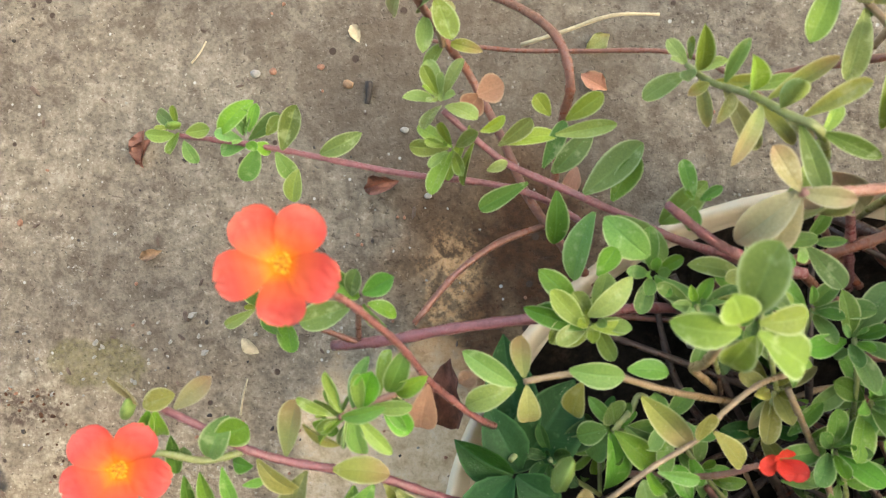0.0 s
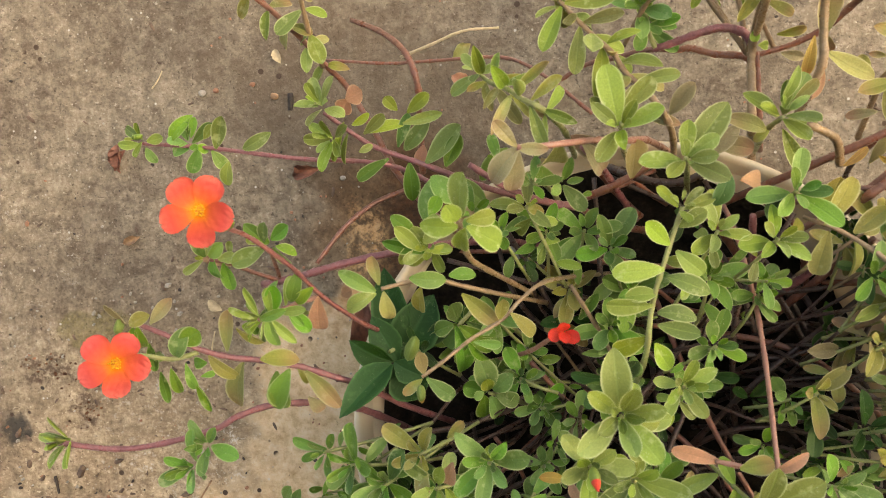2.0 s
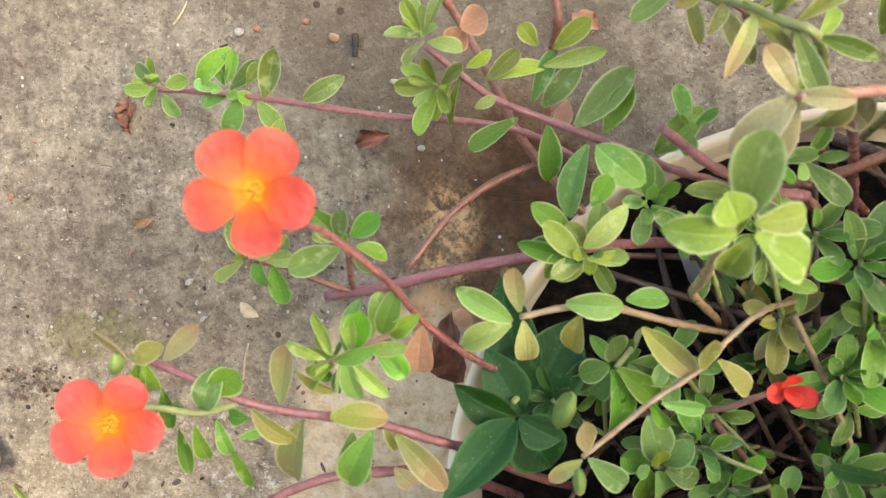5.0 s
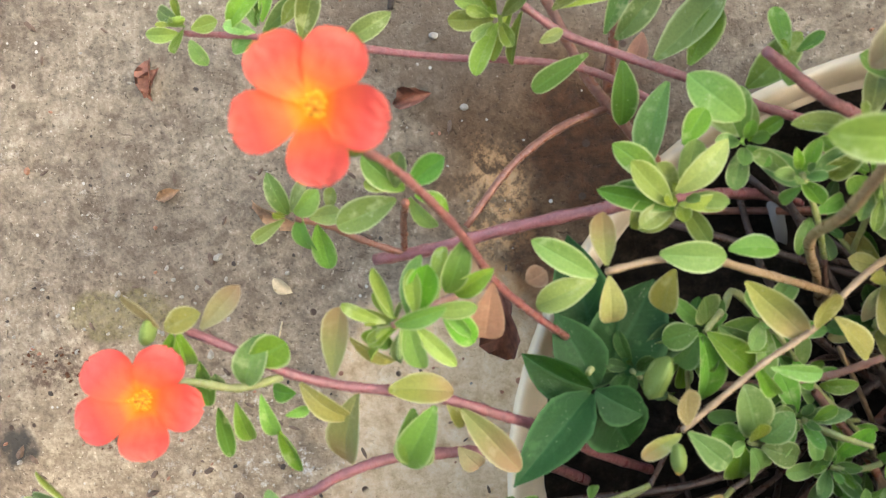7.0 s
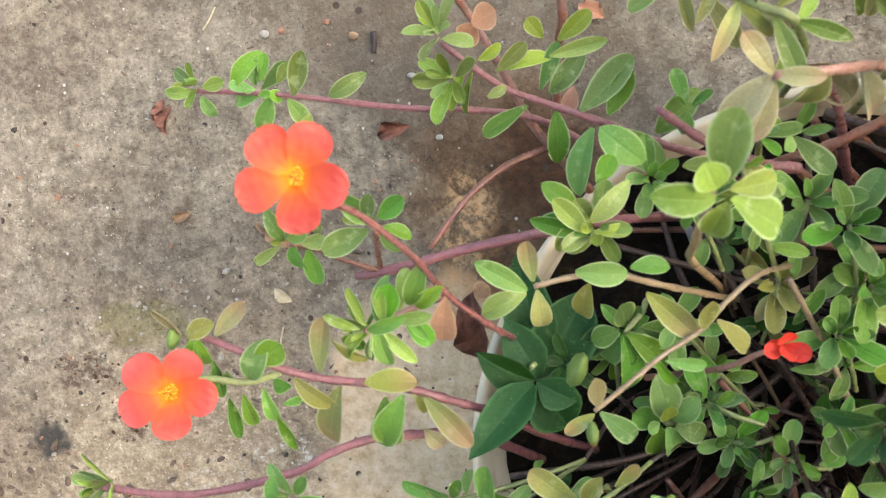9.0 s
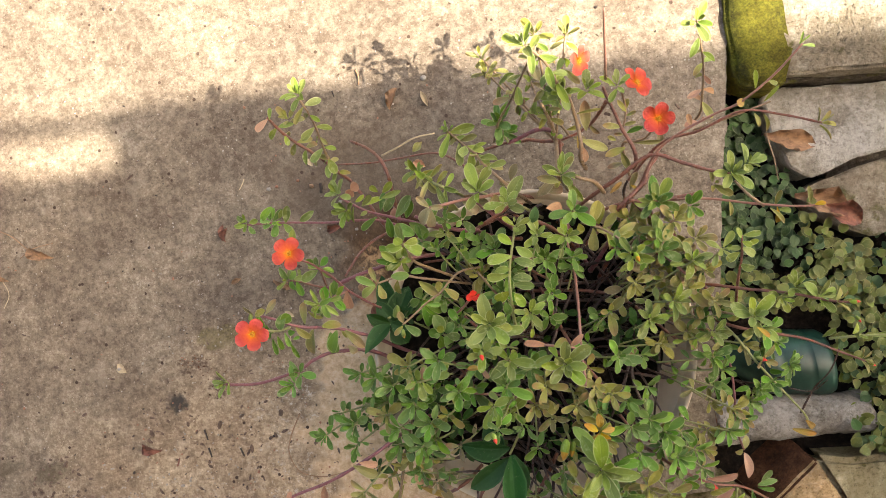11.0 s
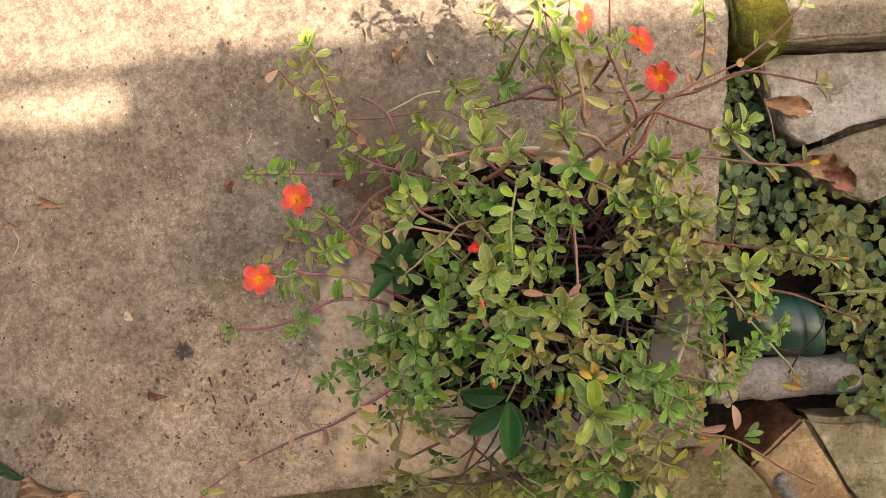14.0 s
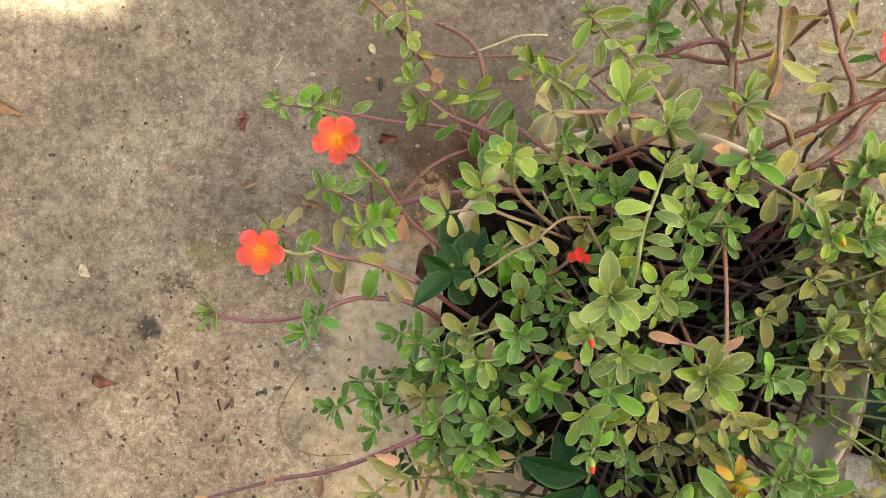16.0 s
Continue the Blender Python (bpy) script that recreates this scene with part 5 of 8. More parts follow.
leaf((0.1365, -0.083, 0.12), (0.1415, -0.0991, 0.123), 0.006, "green")
leaf((0.1293, -0.071, 0.11), (0.1407, -0.0704, 0.113), 0.0044, "green")
leaf((0.1229, -0.1165, 0.112), (0.1221, -0.1003, 0.115), 0.005, "dull")
leaf((0.1276, -0.1279, 0.11), (0.1231, -0.145, 0.113), 0.0062, "green")
leaf((0.147, -0.1406, 0.116), (0.1493, -0.1271, 0.119), 0.005, "olive")
leaf((0.1087, -0.092, 0.112), (0.1002, -0.0971, 0.115), 0.005, "green")
leaf((0.1415, -0.0445, 0.1), (0.1328, -0.0487, 0.103), 0.004, "green")
shoot((0.0845, -0.0814, 0.112), (-0.1, 0.1, 1), 7, 0.0135, "green", "green", 0.00085, (0.1141, -0.096, 0.092), (0.1363, -0.107, 0.06), True)
shoot((0.1029, -0.0699, 0.106), (-0.1, 0.1, 1), 6, 0.0125, "green", "green", 0.00085, (0.1251, -0.0891, 0.086), (0.1418, -0.1036, 0.06), True)
shoot((0.1249, -0.102, 0.118), (-0.1, 0.1, 1), 7, 0.014, "green", "green", 0.00085, (0.1383, -0.1084, 0.098), (0.1484, -0.1132, 0.06), True)
shoot((0.1494, -0.0622, 0.112), (-0.1, 0.1, 1), 7, 0.014, "green", "green", 0.00085, (0.153, -0.0845, 0.092), (0.1558, -0.1013, 0.06), True)
shoot((0.1428, -0.0874, 0.12), (-0.1, 0.1, 1), 7, 0.0135, "green", "green", 0.00085, (0.1491, -0.0996, 0.1), (0.1538, -0.1088, 0.06), True)
shoot((0.1091, -0.1027, 0.106), (-0.1, 0.1, 1), 6, 0.013, "green", "green", 0.00085, (0.1289, -0.1088, 0.086), (0.1437, -0.1134, 0.06), True)

# ---- back of the plant, over the paving ----
s = stem("purple", 0.0013, 0.0019, (0.132, 0.028, 0.150), (0.142, 0.020, 0.130), (0.154, 0.006, 0.100), (0.166, -0.007, 0.070))
s = stem("brown", 0.0016, 0.0021, (0.171, 0.022, 0.125), (0.158, 0.015, 0.120), (0.144, 0.009, 0.115), (0.130, 0.004, 0.100), (0.114, -0.006, 0.075))
s = stem("old", 0.0018, 0.0022, (0.193, 0.014, 0.120), (0.179, 0.010, 0.115), (0.164, 0.013, 0.110), (0.148, 0.021, 0.100))
s = stem("purple", 0.0014, 0.002, (0.082, 0.024, 0.150), (0.096, 0.014, 0.142), (0.106, 0.009, 0.135), (0.120, 0.004, 0.125), (0.132, 0.002, 0.120))
s = stem("brown", 0.0015, 0.002, (0.131, 0.002, 0.120), (0.148, -0.008, 0.100), (0.168, -0.013, 0.080))
s = stem("brown", 0.0018, 0.0024, (0.184, 0.001, 0.110), (0.199, -0.010, 0.100), (0.217, -0.032, 0.080))
s = stem("purple", 0.0016, 0.0022, (0.212, -0.008, 0.120), (0.217, -0.025, 0.100), (0.224, -0.048, 0.075))
s = stem("purple", 0.002, 0.0024, (0.244, -0.031, 0.120), (0.235, -0.044, 0.100), (0.226, -0.055, 0.080))
s = stem("brown", 0.0018, 0.0022, (0.271, -0.023, 0.110), (0.255, -0.035, 0.105), (0.241, -0.051, 0.090), (0.233, -0.063, 0.075))
s = stem("tan", 0.0009, 0.0016, (0.124, 0.092, 0.157), (0.131, 0.083, 0.158), (0.138, 0.074, 0.160), (0.146, 0.065, 0.162), (0.150, 0.056, 0.166), (0.157, 0.047, 0.170), (0.163, 0.039, 0.170), (0.171, 0.030, 0.150), (0.183, 0.018, 0.090))
dress([(0.124, 0.092, 0.157), (0.131, 0.083, 0.158), (0.138, 0.074, 0.160), (0.146, 0.065, 0.162), (0.150, 0.056, 0.166), (0.157, 0.047, 0.170)], "bright", s, start=0.0, end=0.95, gap=0.0058, size=0.0215, tones=['bright', 'olive', 'bright'], slim=0.85)
rosette((0.124, 0.092, 0.158), (-0.5, 0.6, 0.6), 6, 0.011, "bright", s)
s = stem("green", 0.001, 0.0013, (0.168, 0.096, 0.112), (0.170, 0.089, 0.110), (0.172, 0.081, 0.108), (0.174, 0.076, 0.108))
rosette((0.168, 0.096, 0.114), (-0.1, 0.4, 1), 8, 0.022, "green", s)
rosette((0.171, 0.087, 0.110), (0.1, -0.2, 1), 6, 0.02, "green", s)
leaf((0.171, 0.087, 0.110), (0.184, 0.085, 0.112), 0.0056, "green", None, s)
s = stem("purple", 0.0018, 0.0021, (0.173, 0.076, 0.106), (0.181, 0.077, 0.110), (0.190, 0.079, 0.115), (0.203, 0.081, 0.117), (0.214, 0.077, 0.117), (0.217, 0.069, 0.115))
s = stem("brown", 0.0013, 0.0019, (0.132, 0.074, 0.050), (0.144, 0.079, 0.060), (0.158, 0.079, 0.075), (0.175, 0.079, 0.090), (0.186, 0.076, 0.098), (0.192, 0.076, 0.100), (0.204, 0.072, 0.100), (0.216, 0.069, 0.105), (0.222, 0.065, 0.100))
s = stem("green", 0.0009, 0.0014, (0.088, 0.066, 0.145), (0.093, 0.059, 0.155), (0.101, 0.053, 0.168), (0.107, 0.047, 0.176), (0.113, 0.043, 0.180), (0.119, 0.039, 0.170), (0.125, 0.035, 0.150), (0.134, 0.027, 0.090))
dress([(0.088, 0.066, 0.145), (0.093, 0.059, 0.155), (0.101, 0.053, 0.168), (0.107, 0.047, 0.176), (0.113, 0.043, 0.180), (0.119, 0.039, 0.170)], "bright", s, start=0.12, end=0.98, gap=0.0052, size=0.0200, tones=['bright', 'olive'], slim=0.68)
rosette((0.088, 0.066, 0.147), (-0.4, 0.3, 1), 5, 0.015, "bright", s)
s = stem("pink", 0.0012, 0.0016, (0.103, 0.026, 0.199), (0.111, 0.026, 0.196), (0.123, 0.027, 0.190), (0.134, 0.028, 0.180), (0.148, 0.028, 0.165), (0.163, 0.029, 0.140), (0.188, 0.023, 0.080))
leaf((0.103, 0.026, 0.199), (0.095, 0.036, 0.205), 0.0057, "dull", None, s)
leaf((0.103, 0.026, 0.199), (0.114, 0.024, 0.203), 0.0051, "dull", None, s)
leaf((0.103, 0.026, 0.199), (0.090, 0.013, 0.190), 0.0091, "dull", None, s)
leaf((0.103, 0.026, 0.199), (0.100, 0.009, 0.185), 0.0084, "dull", None, s)
leaf((0.129, 0.027, 0.185), (0.139, 0.016, 0.165), 0.0089, "dull", None, s)
leaf((0.120, 0.026, 0.186), (0.115, 0.017, 0.160), 0.0119, "olive", None, s)
leaf((0.154, 0.013, 0.140), (0.154, 0.028, 0.160), 0.0102, "dull", None, s)
leaf((0.147, 0.023, 0.130), (0.130, 0.031, 0.150), 0.0110, "dull", None, s)
leaf((0.170, 0.039, 0.150), (0.177, 0.049, 0.165), 0.0078, "dull", None, s)
leaf((0.160, 0.037, 0.160), (0.171, 0.034, 0.165), 0.0052, "dull", None, s)
s = stem("green", 0.001, 0.0015, (0.144, 0.033, 0.188), (0.149, 0.029, 0.150), (0.163, 0.020, 0.080))
rosette((0.143, 0.032, 0.190), (-0.1, 0.2, 1), 7, 0.022, "bright", s)
leaf((0.145, 0.039, 0.185), (0.157, 0.049, 0.190), 0.0082, "bright", None, s)
leaf((0.141, 0.037, 0.180), (0.133, 0.044, 0.185), 0.0051, "bright", None, s)
s = stem("green", 0.001, 0.0015, (0.165, 0.017, 0.200), (0.174, 0.015, 0.160), (0.191, 0.003, 0.080))
rosette((0.165, 0.017, 0.202), (0.0, 0.1, 1), 7, 0.022, "bright", s)
leaf((0.166, 0.018, 0.200), (0.175, 0.024, 0.207), 0.0064, "bright", None, s)
leaf((0.167, 0.016, 0.195), (0.178, 0.013, 0.195), 0.0047, "pink", None, s)
s = stem("green", 0.0009, 0.0013, (0.110, 0.013, 0.160), (0.117, 0.012, 0.130), (0.130, -0.002, 0.070))
rosette((0.109, 0.014, 0.162), (0, 0.2, 1), 6, 0.014, "green", s)
rosette((0.123, 0.013, 0.150), (0.2, 0, 1), 5, 0.017, "green", s)
rosette((0.095, 0.026, 0.130), (0, 0.3, 1), 4, 0.014, "green", s)
leaf((0.106, 0.005, 0.150), (0.113, -0.000, 0.152), 0.0056, "olive", None, s)
leaf((0.133, 0.007, 0.120), (0.138, 0.008, 0.120), 0.0033, "green", None, s)
s = stem("tan", 0.0014, 0.0023, (0.208, 0.092, 0.180), (0.211, 0.086, 0.160), (0.214, 0.079, 0.140), (0.216, 0.069, 0.118), (0.214, 0.054, 0.122), (0.212, 0.037, 0.125), (0.219, 0.025, 0.100), (0.227, 0.011, 0.070))
leaf((0.212, 0.084, 0.150), (0.204, 0.088, 0.155), 0.0046, "olive", None, s)
leaf((0.213, 0.084, 0.150), (0.224, 0.077, 0.150), 0.0056, "olive", None, s)
leaf((0.215, 0.077, 0.130), (0.214, 0.071, 0.128), 0.0046, "bright", None, s)
leaf((0.217, 0.070, 0.125), (0.223, 0.070, 0.122), 0.0045, "bright", None, s)
leaf((0.210, 0.088, 0.170), (0.222, 0.087, 0.175), 0.0046, "olive", None, s)
leaf((0.212, 0.086, 0.155), (0.213, 0.092, 0.165), 0.0055, "bright", None, s)
leaf((0.211, 0.087, 0.160), (0.206, 0.092, 0.165), 0.0045, "bright", None, s)
s = stem("brown", 0.0012, 0.0017, (0.220, 0.069, 0.112), (0.218, 0.055, 0.118), (0.217, 0.038, 0.120), (0.226, 0.024, 0.090))
s = stem("brown", 0.0012, 0.0018, (0.220, 0.068, 0.110), (0.231, 0.070, 0.112), (0.239, 0.072, 0.115), (0.250, 0.077, 0.120), (0.259, 0.085, 0.130), (0.263, 0.089, 0.145))
s = stem("tan", 0.001, 0.0013, (0.222, 0.083, 0.115), (0.226, 0.076, 0.112), (0.229, 0.070, 0.110))
leaf((0.227, 0.075, 0.120), (0.240, 0.076, 0.122), 0.0049, "olive", None, s)
leaf((0.232, 0.068, 0.110), (0.243, 0.065, 0.110), 0.0050, "dull", None, s)
s = stem("tan", 0.0016, 0.002, (0.231, 0.093, 0.175), (0.234, 0.080, 0.158), (0.235, 0.067, 0.152), (0.235, 0.056, 0.150), (0.233, 0.046, 0.140), (0.238, 0.038, 0.110))
leaf((0.235, 0.082, 0.158), (0.255, 0.081, 0.165), 0.0028, "olive", None, s)
leaf((0.236, 0.060, 0.150), (0.256, 0.048, 0.145), 0.0083, "olive", None, s)
leaf((0.237, 0.054, 0.145), (0.236, 0.042, 0.130), 0.0083, "pink", None, s)
leaf((0.236, 0.069, 0.140), (0.235, 0.053, 0.130), 0.0056, "yellow", None, s)
leaf((0.243, 0.070, 0.130), (0.246, 0.095, 0.140), 0.0103, "dull", None, s)
leaf((0.247, 0.076, 0.120), (0.255, 0.067, 0.110), 0.0053, "dull", None, s)
s = stem("green", 0.001, 0.0015, (0.214, 0.033, 0.160), (0.214, 0.030, 0.140), (0.222, 0.022, 0.090))
rosette((0.214, 0.035, 0.163), (0.1, 0.5, 1), 8, 0.021, "bright", s)
leaf((0.211, 0.029, 0.150), (0.194, 0.036, 0.155), 0.0075, "olive", None, s)
leaf((0.212, 0.029, 0.148), (0.206, 0.025, 0.145), 0.0044, "olive", None, s)
leaf((0.218, 0.033, 0.155), (0.230, 0.028, 0.155), 0.0042, "bright", None, s)
leaf((0.217, 0.029, 0.150), (0.228, 0.010, 0.140), 0.0071, "bright", None, s)
leaf((0.212, 0.039, 0.165), (0.218, 0.051, 0.172), 0.0054, "bright", None, s)
leaf((0.216, 0.038, 0.165), (0.225, 0.046, 0.170), 0.0054, "olive", None, s)
s = stem("tan", 0.0016, 0.0019, (0.225, 0.030, 0.155), (0.229, 0.028, 0.155), (0.239, 0.024, 0.148), (0.244, 0.019, 0.140), (0.248, 0.013, 0.130))
leaf((0.198, 0.009, 0.160), (0.215, 0.002, 0.140), 0.0134, "pink", None, s)
leaf((0.182, -0.002, 0.170), (0.187, 0.009, 0.178), 0.0081, "shade", None, s)
leaf((0.193, 0.029, 0.120), (0.214, 0.023, 0.120), 0.0097, "dull", None, s)
leaf((0.190, 0.022, 0.120), (0.208, 0.033, 0.125), 0.0091, "dull", None, s)
s = stem("green", 0.001, 0.0015, (0.218, 0.002, 0.160), (0.226, -0.004, 0.120), (0.238, -0.017, 0.070))
rosette((0.218, 0.002, 0.162), (0.1, 0.1, 1), 8, 0.022, "green", s)
leaf((0.238, -0.013, 0.130), (0.240, 0.006, 0.150), 0.0117, "olive", None, s)
leaf((0.216, -0.010, 0.130), (0.216, 0.003, 0.140), 0.0082, "shade", None, s)
s = stem("brown", 0.0013, 0.002, (0.262, 0.101, 0.150), (0.264, 0.092, 0.148), (0.268, 0.078, 0.146), (0.271, 0.065, 0.145), (0.275, 0.054, 0.145), (0.278, 0.045, 0.145), (0.279, 0.035, 0.140), (0.277, 0.029, 0.130))
leaf((0.271, 0.065, 0.145), (0.255, 0.069, 0.150), 0.0058, "olive", None, s)
leaf((0.273, 0.066, 0.145), (0.283, 0.066, 0.150), 0.0036, "olive", None, s)
leaf((0.275, 0.059, 0.145), (0.288, 0.061, 0.150), 0.0052, "green", None, s)
leaf((0.278, 0.081, 0.120), (0.283, 0.089, 0.130), 0.0054, "olive", None, s)
s = stem("tan", 0.0009, 0.0012, (0.275, 0.095, 0.160), (0.277, 0.079, 0.150), (0.275, 0.070, 0.147), (0.273, 0.065, 0.145))
leaf((0.277, 0.073, 0.150), (0.285, 0.074, 0.155), 0.0034, "olive", None, s)
leaf((0.277, 0.076, 0.150), (0.271, 0.085, 0.160), 0.0043, "olive", None, s)
s = stem("tan", 0.0009, 0.0015, (0.297, 0.058, 0.145), (0.294, 0.055, 0.140), (0.289, 0.052, 0.135), (0.281, 0.052, 0.130), (0.273, 0.053, 0.125), (0.273, 0.043, 0.110), (0.278, 0.027, 0.080))
leaf((0.273, 0.048, 0.130), (0.254, 0.043, 0.135), 0.0075, "olive", None, s)
leaf((0.269, 0.045, 0.130), (0.274, 0.030, 0.125), 0.0069, "olive", None, s)
leaf((0.270, 0.036, 0.120), (0.256, 0.035, 0.120), 0.0054, "dull", None, s)
leaf((0.268, 0.057, 0.120), (0.261, 0.061, 0.125), 0.0041, "olive", None, s)
leaf((0.275, 0.061, 0.120), (0.267, 0.063, 0.120), 0.0034, "dull", None, s)
leaf((0.281, 0.051, 0.130), (0.304, 0.047, 0.130), 0.0041, "olive", None, s)
leaf((0.306, 0.047, 0.110), (0.306, 0.056, 0.120), 0.0068, "dull", None, s)
s = stem("old", 0.0012, 0.0015, (0.273, 0.021, 0.100), (0.269, 0.012, 0.090), (0.271, -0.002, 0.070))
s = stem("brown", 0.0019, 0.0021, (0.301, 0.038, 0.125), (0.289, 0.026, 0.127), (0.283, 0.015, 0.130), (0.267, 0.004, 0.135), (0.257, -0.004, 0.130), (0.260, -0.016, 0.080))
s = stem("brown", 0.0015, 0.0018, (0.267, 0.002, 0.145), (0.273, -0.000, 0.142), (0.280, -0.006, 0.135), (0.287, -0.015, 0.120), (0.302, -0.030, 0.080))
s = stem("brown", 0.0016, 0.0018, (0.329, -0.003, 0.130), (0.312, -0.003, 0.132), (0.298, -0.004, 0.132), (0.296, -0.007, 0.120), (0.301, -0.017, 0.080))
rosette((0.290, -0.003, 0.140), (-0.1, 0.2, 1), 7, 0.026, "bright", s)
leaf((0.274, 0.013, 0.100), (0.281, 0.026, 0.110), 0.0063, "dull", None, s)
leaf((0.254, 0.012, 0.120), (0.266, 0.020, 0.120), 0.0043, "yellow", None, s)
leaf((0.274, 0.016, 0.110), (0.279, 0.012, 0.110), 0.0027, "yellow", None, s)
leaf((0.082, 0.001, 0.234), (0.083, 0.015, 0.245), 0.0099, "bright", None, None)
leaf((0.081, -0.002, 0.234), (0.068, -0.001, 0.235), 0.0075, "bright", None, None)
leaf((0.083, -0.003, 0.234), (0.08, -0.011, 0.226), 0.0068, "bright", None, None)
leaf((0.084, -0.002, 0.234), (0.095, -0.009, 0.228), 0.0094, "bright", None, None)
leaf((0.081, 0, 0.235), (0.078, 0.005, 0.24), 0.0078, "bright", None, None)
leaf((0.084, 0, 0.234), (0.094, 0.001, 0.232), 0.0063, "bright", None, None)
s = stem("tan", 0.001, 0.0014, (0.081, 0, 0.23), (0.082, -0.014, 0.2), (0.088, -0.023, 0.16), (0.106, -0.039, 0.11), (0.121, -0.055, 0.065))
shoot((0.106, 0.004, 0.15), (-0.12, 0.3, 1), 4, 0.016, "bright", "green", 0.00085, (0.1186, -0.0279, 0.1224), (0.1341, -0.0668, 0.062), True)
shoot((0.093, -0.007, 0.14), (-0.15, 0.28, 1), 7, 0.013, "green", "green", 0.00085, (0.1091, -0.036, 0.1169), (0.1287, -0.0714, 0.062), True)
shoot((0.115, -0.008, 0.13), (-0.1, 0.27, 1), 7, 0.014, "green", "green", 0.00085, (0.1253, -0.0367, 0.1114), (0.1379, -0.0718, 0.062), True)
s = stem("tan", 0.001, 0.0013, (0.203, 0.132, 0.225), (0.215, 0.12, 0.21), (0.22, 0.111, 0.197), (0.225, 0.101, 0.18))
rosette((0.201, 0.133, 0.228), (-0.3, 0.5, 1), 7, 0.018, "bright", s)
dress([(0.203, 0.132, 0.225), (0.215, 0.12, 0.21), (0.22, 0.111, 0.197), (0.225, 0.101, 0.18)], "bright", s, start=0.1, end=0.9, gap=0.01, size=0.018)
rosette((0.225, 0.098, 0.18), (-0.2, 0.2, 1), 11, 0.018, "bright", None)
rosette((0.219, 0.095, 0.17), (-0.5, 0.1, 1), 7, 0.016, "bright", None)
rosette((0.248, 0.1, 0.165), (0.3, 0.4, 1), 7, 0.018, "bright", None)
rosette((0.269, 0.094, 0.188), (-0.1, 0.4, 1), 8, 0.016, "bright", None)
s = stem("tan", 0.0009, 0.0013, (0.211, 0.135, 0.2), (0.197, 0.12, 0.18), (0.183, 0.106, 0.15), (0.169, 0.095, 0.12), (0.16, 0.08, 0.1))
dress([(0.211, 0.135, 0.2), (0.197, 0.12, 0.18), (0.183, 0.106, 0.15)], "olive", s, start=0, end=1, gap=0.014, size=0.016, tones=['olive', 'bright', 'dull'])
s = stem("tan", 0.0009, 0.0014, (0.165, 0.144, 0.11), (0.19, 0.106, 0.118), (0.2157, 0.0684, 0.113))
rosette((0.165, 0.144, 0.11), (-0.3, 0.5, 1), 7, 0.016, "olive", s)
dress([(0.165, 0.144, 0.11), (0.19, 0.106, 0.118), (0.2157, 0.0684, 0.113)], "olive", s, start=0.08, end=0.7, gap=0.012, size=0.0152, tones=["olive", "bright"], slim=0.85)
s = stem("tan", 0.0009, 0.0014, (0.162, 0.162, 0.1), (0.189, 0.115, 0.113), (0.2157, 0.0684, 0.113))
rosette((0.162, 0.162, 0.1), (-0.3, 0.5, 1), 6, 0.015, "olive", s)
dress([(0.162, 0.162, 0.1), (0.189, 0.115, 0.113), (0.2157, 0.0684, 0.113)], "olive", s, start=0.08, end=0.7, gap=0.012, size=0.0142, tones=["olive", "bright"], slim=0.85)
s = stem("tan", 0.0009, 0.0014, (0.203, 0.128, 0.12), (0.209, 0.098, 0.122), (0.2157, 0.0684, 0.113))
rosette((0.203, 0.128, 0.12), (-0.2, 0.5, 1), 6, 0.016, "dull", s)
dress([(0.203, 0.128, 0.12), (0.209, 0.098, 0.122), (0.2157, 0.0684, 0.113)], "dull", s, start=0.08, end=0.7, gap=0.012, size=0.0152, tones=["dull", "bright"], slim=0.85)
s = stem("tan", 0.0009, 0.0014, (0.24, 0.153, 0.15), (0.228, 0.111, 0.138), (0.2157, 0.0684, 0.113))
rosette((0.24, 0.153, 0.15), (0, 0.6, 1), 6, 0.018, "olive", s)
dress([(0.24, 0.153, 0.15), (0.228, 0.111, 0.138), (0.2157, 0.0684, 0.113)], "olive", s, start=0.08, end=0.7, gap=0.012, size=0.0171, tones=["olive", "bright"], slim=0.85)
s = stem("tan", 0.0009, 0.0014, (0.212, 0.146, 0.2), (0.214, 0.107, 0.163), (0.2157, 0.0684, 0.113))
rosette((0.212, 0.146, 0.2), (0, 0.6, 1), 5, 0.018, "olive", s)
dress([(0.212, 0.146, 0.2), (0.214, 0.107, 0.163), (0.2157, 0.0684, 0.113)], "olive", s, start=0.08, end=0.7, gap=0.012, size=0.0171, tones=["olive", "bright"], slim=0.85)
s = stem("pink", 0.0009, 0.0011, (0.26, 0.134, 0.27), (0.26, 0.116, 0.235), (0.261, 0.1, 0.19))
s = stem("tan", 0.0008, 0.0013, (0.335, 0.129, 0.205), (0.339, 0.111, 0.185), (0.342, 0.095, 0.165), (0.341, 0.077, 0.148), (0.34, 0.064, 0.13), (0.33, 0.056, 0.11))
dress([(0.335, 0.129, 0.205), (0.339, 0.111, 0.185), (0.342, 0.095, 0.165), (0.341, 0.077, 0.148), (0.34, 0.064, 0.13)], "bright", s, start=0.05, end=1, gap=0.013, size=0.015, tones=['bright', 'olive', 'pink'])
rosette((0.334, 0.126, 0.208), (0, 0, 1), 7, 0.016, "bright", s)
s = stem("brown", 0.0013, 0.002, (0.347, 0.007, 0.165), (0.331, 0.014, 0.162), (0.313, 0.024, 0.158), (0.29, 0.036, 0.15), (0.261, 0.023, 0.135), (0.234, 0.011, 0.115), (0.205, -0.004, 0.07))
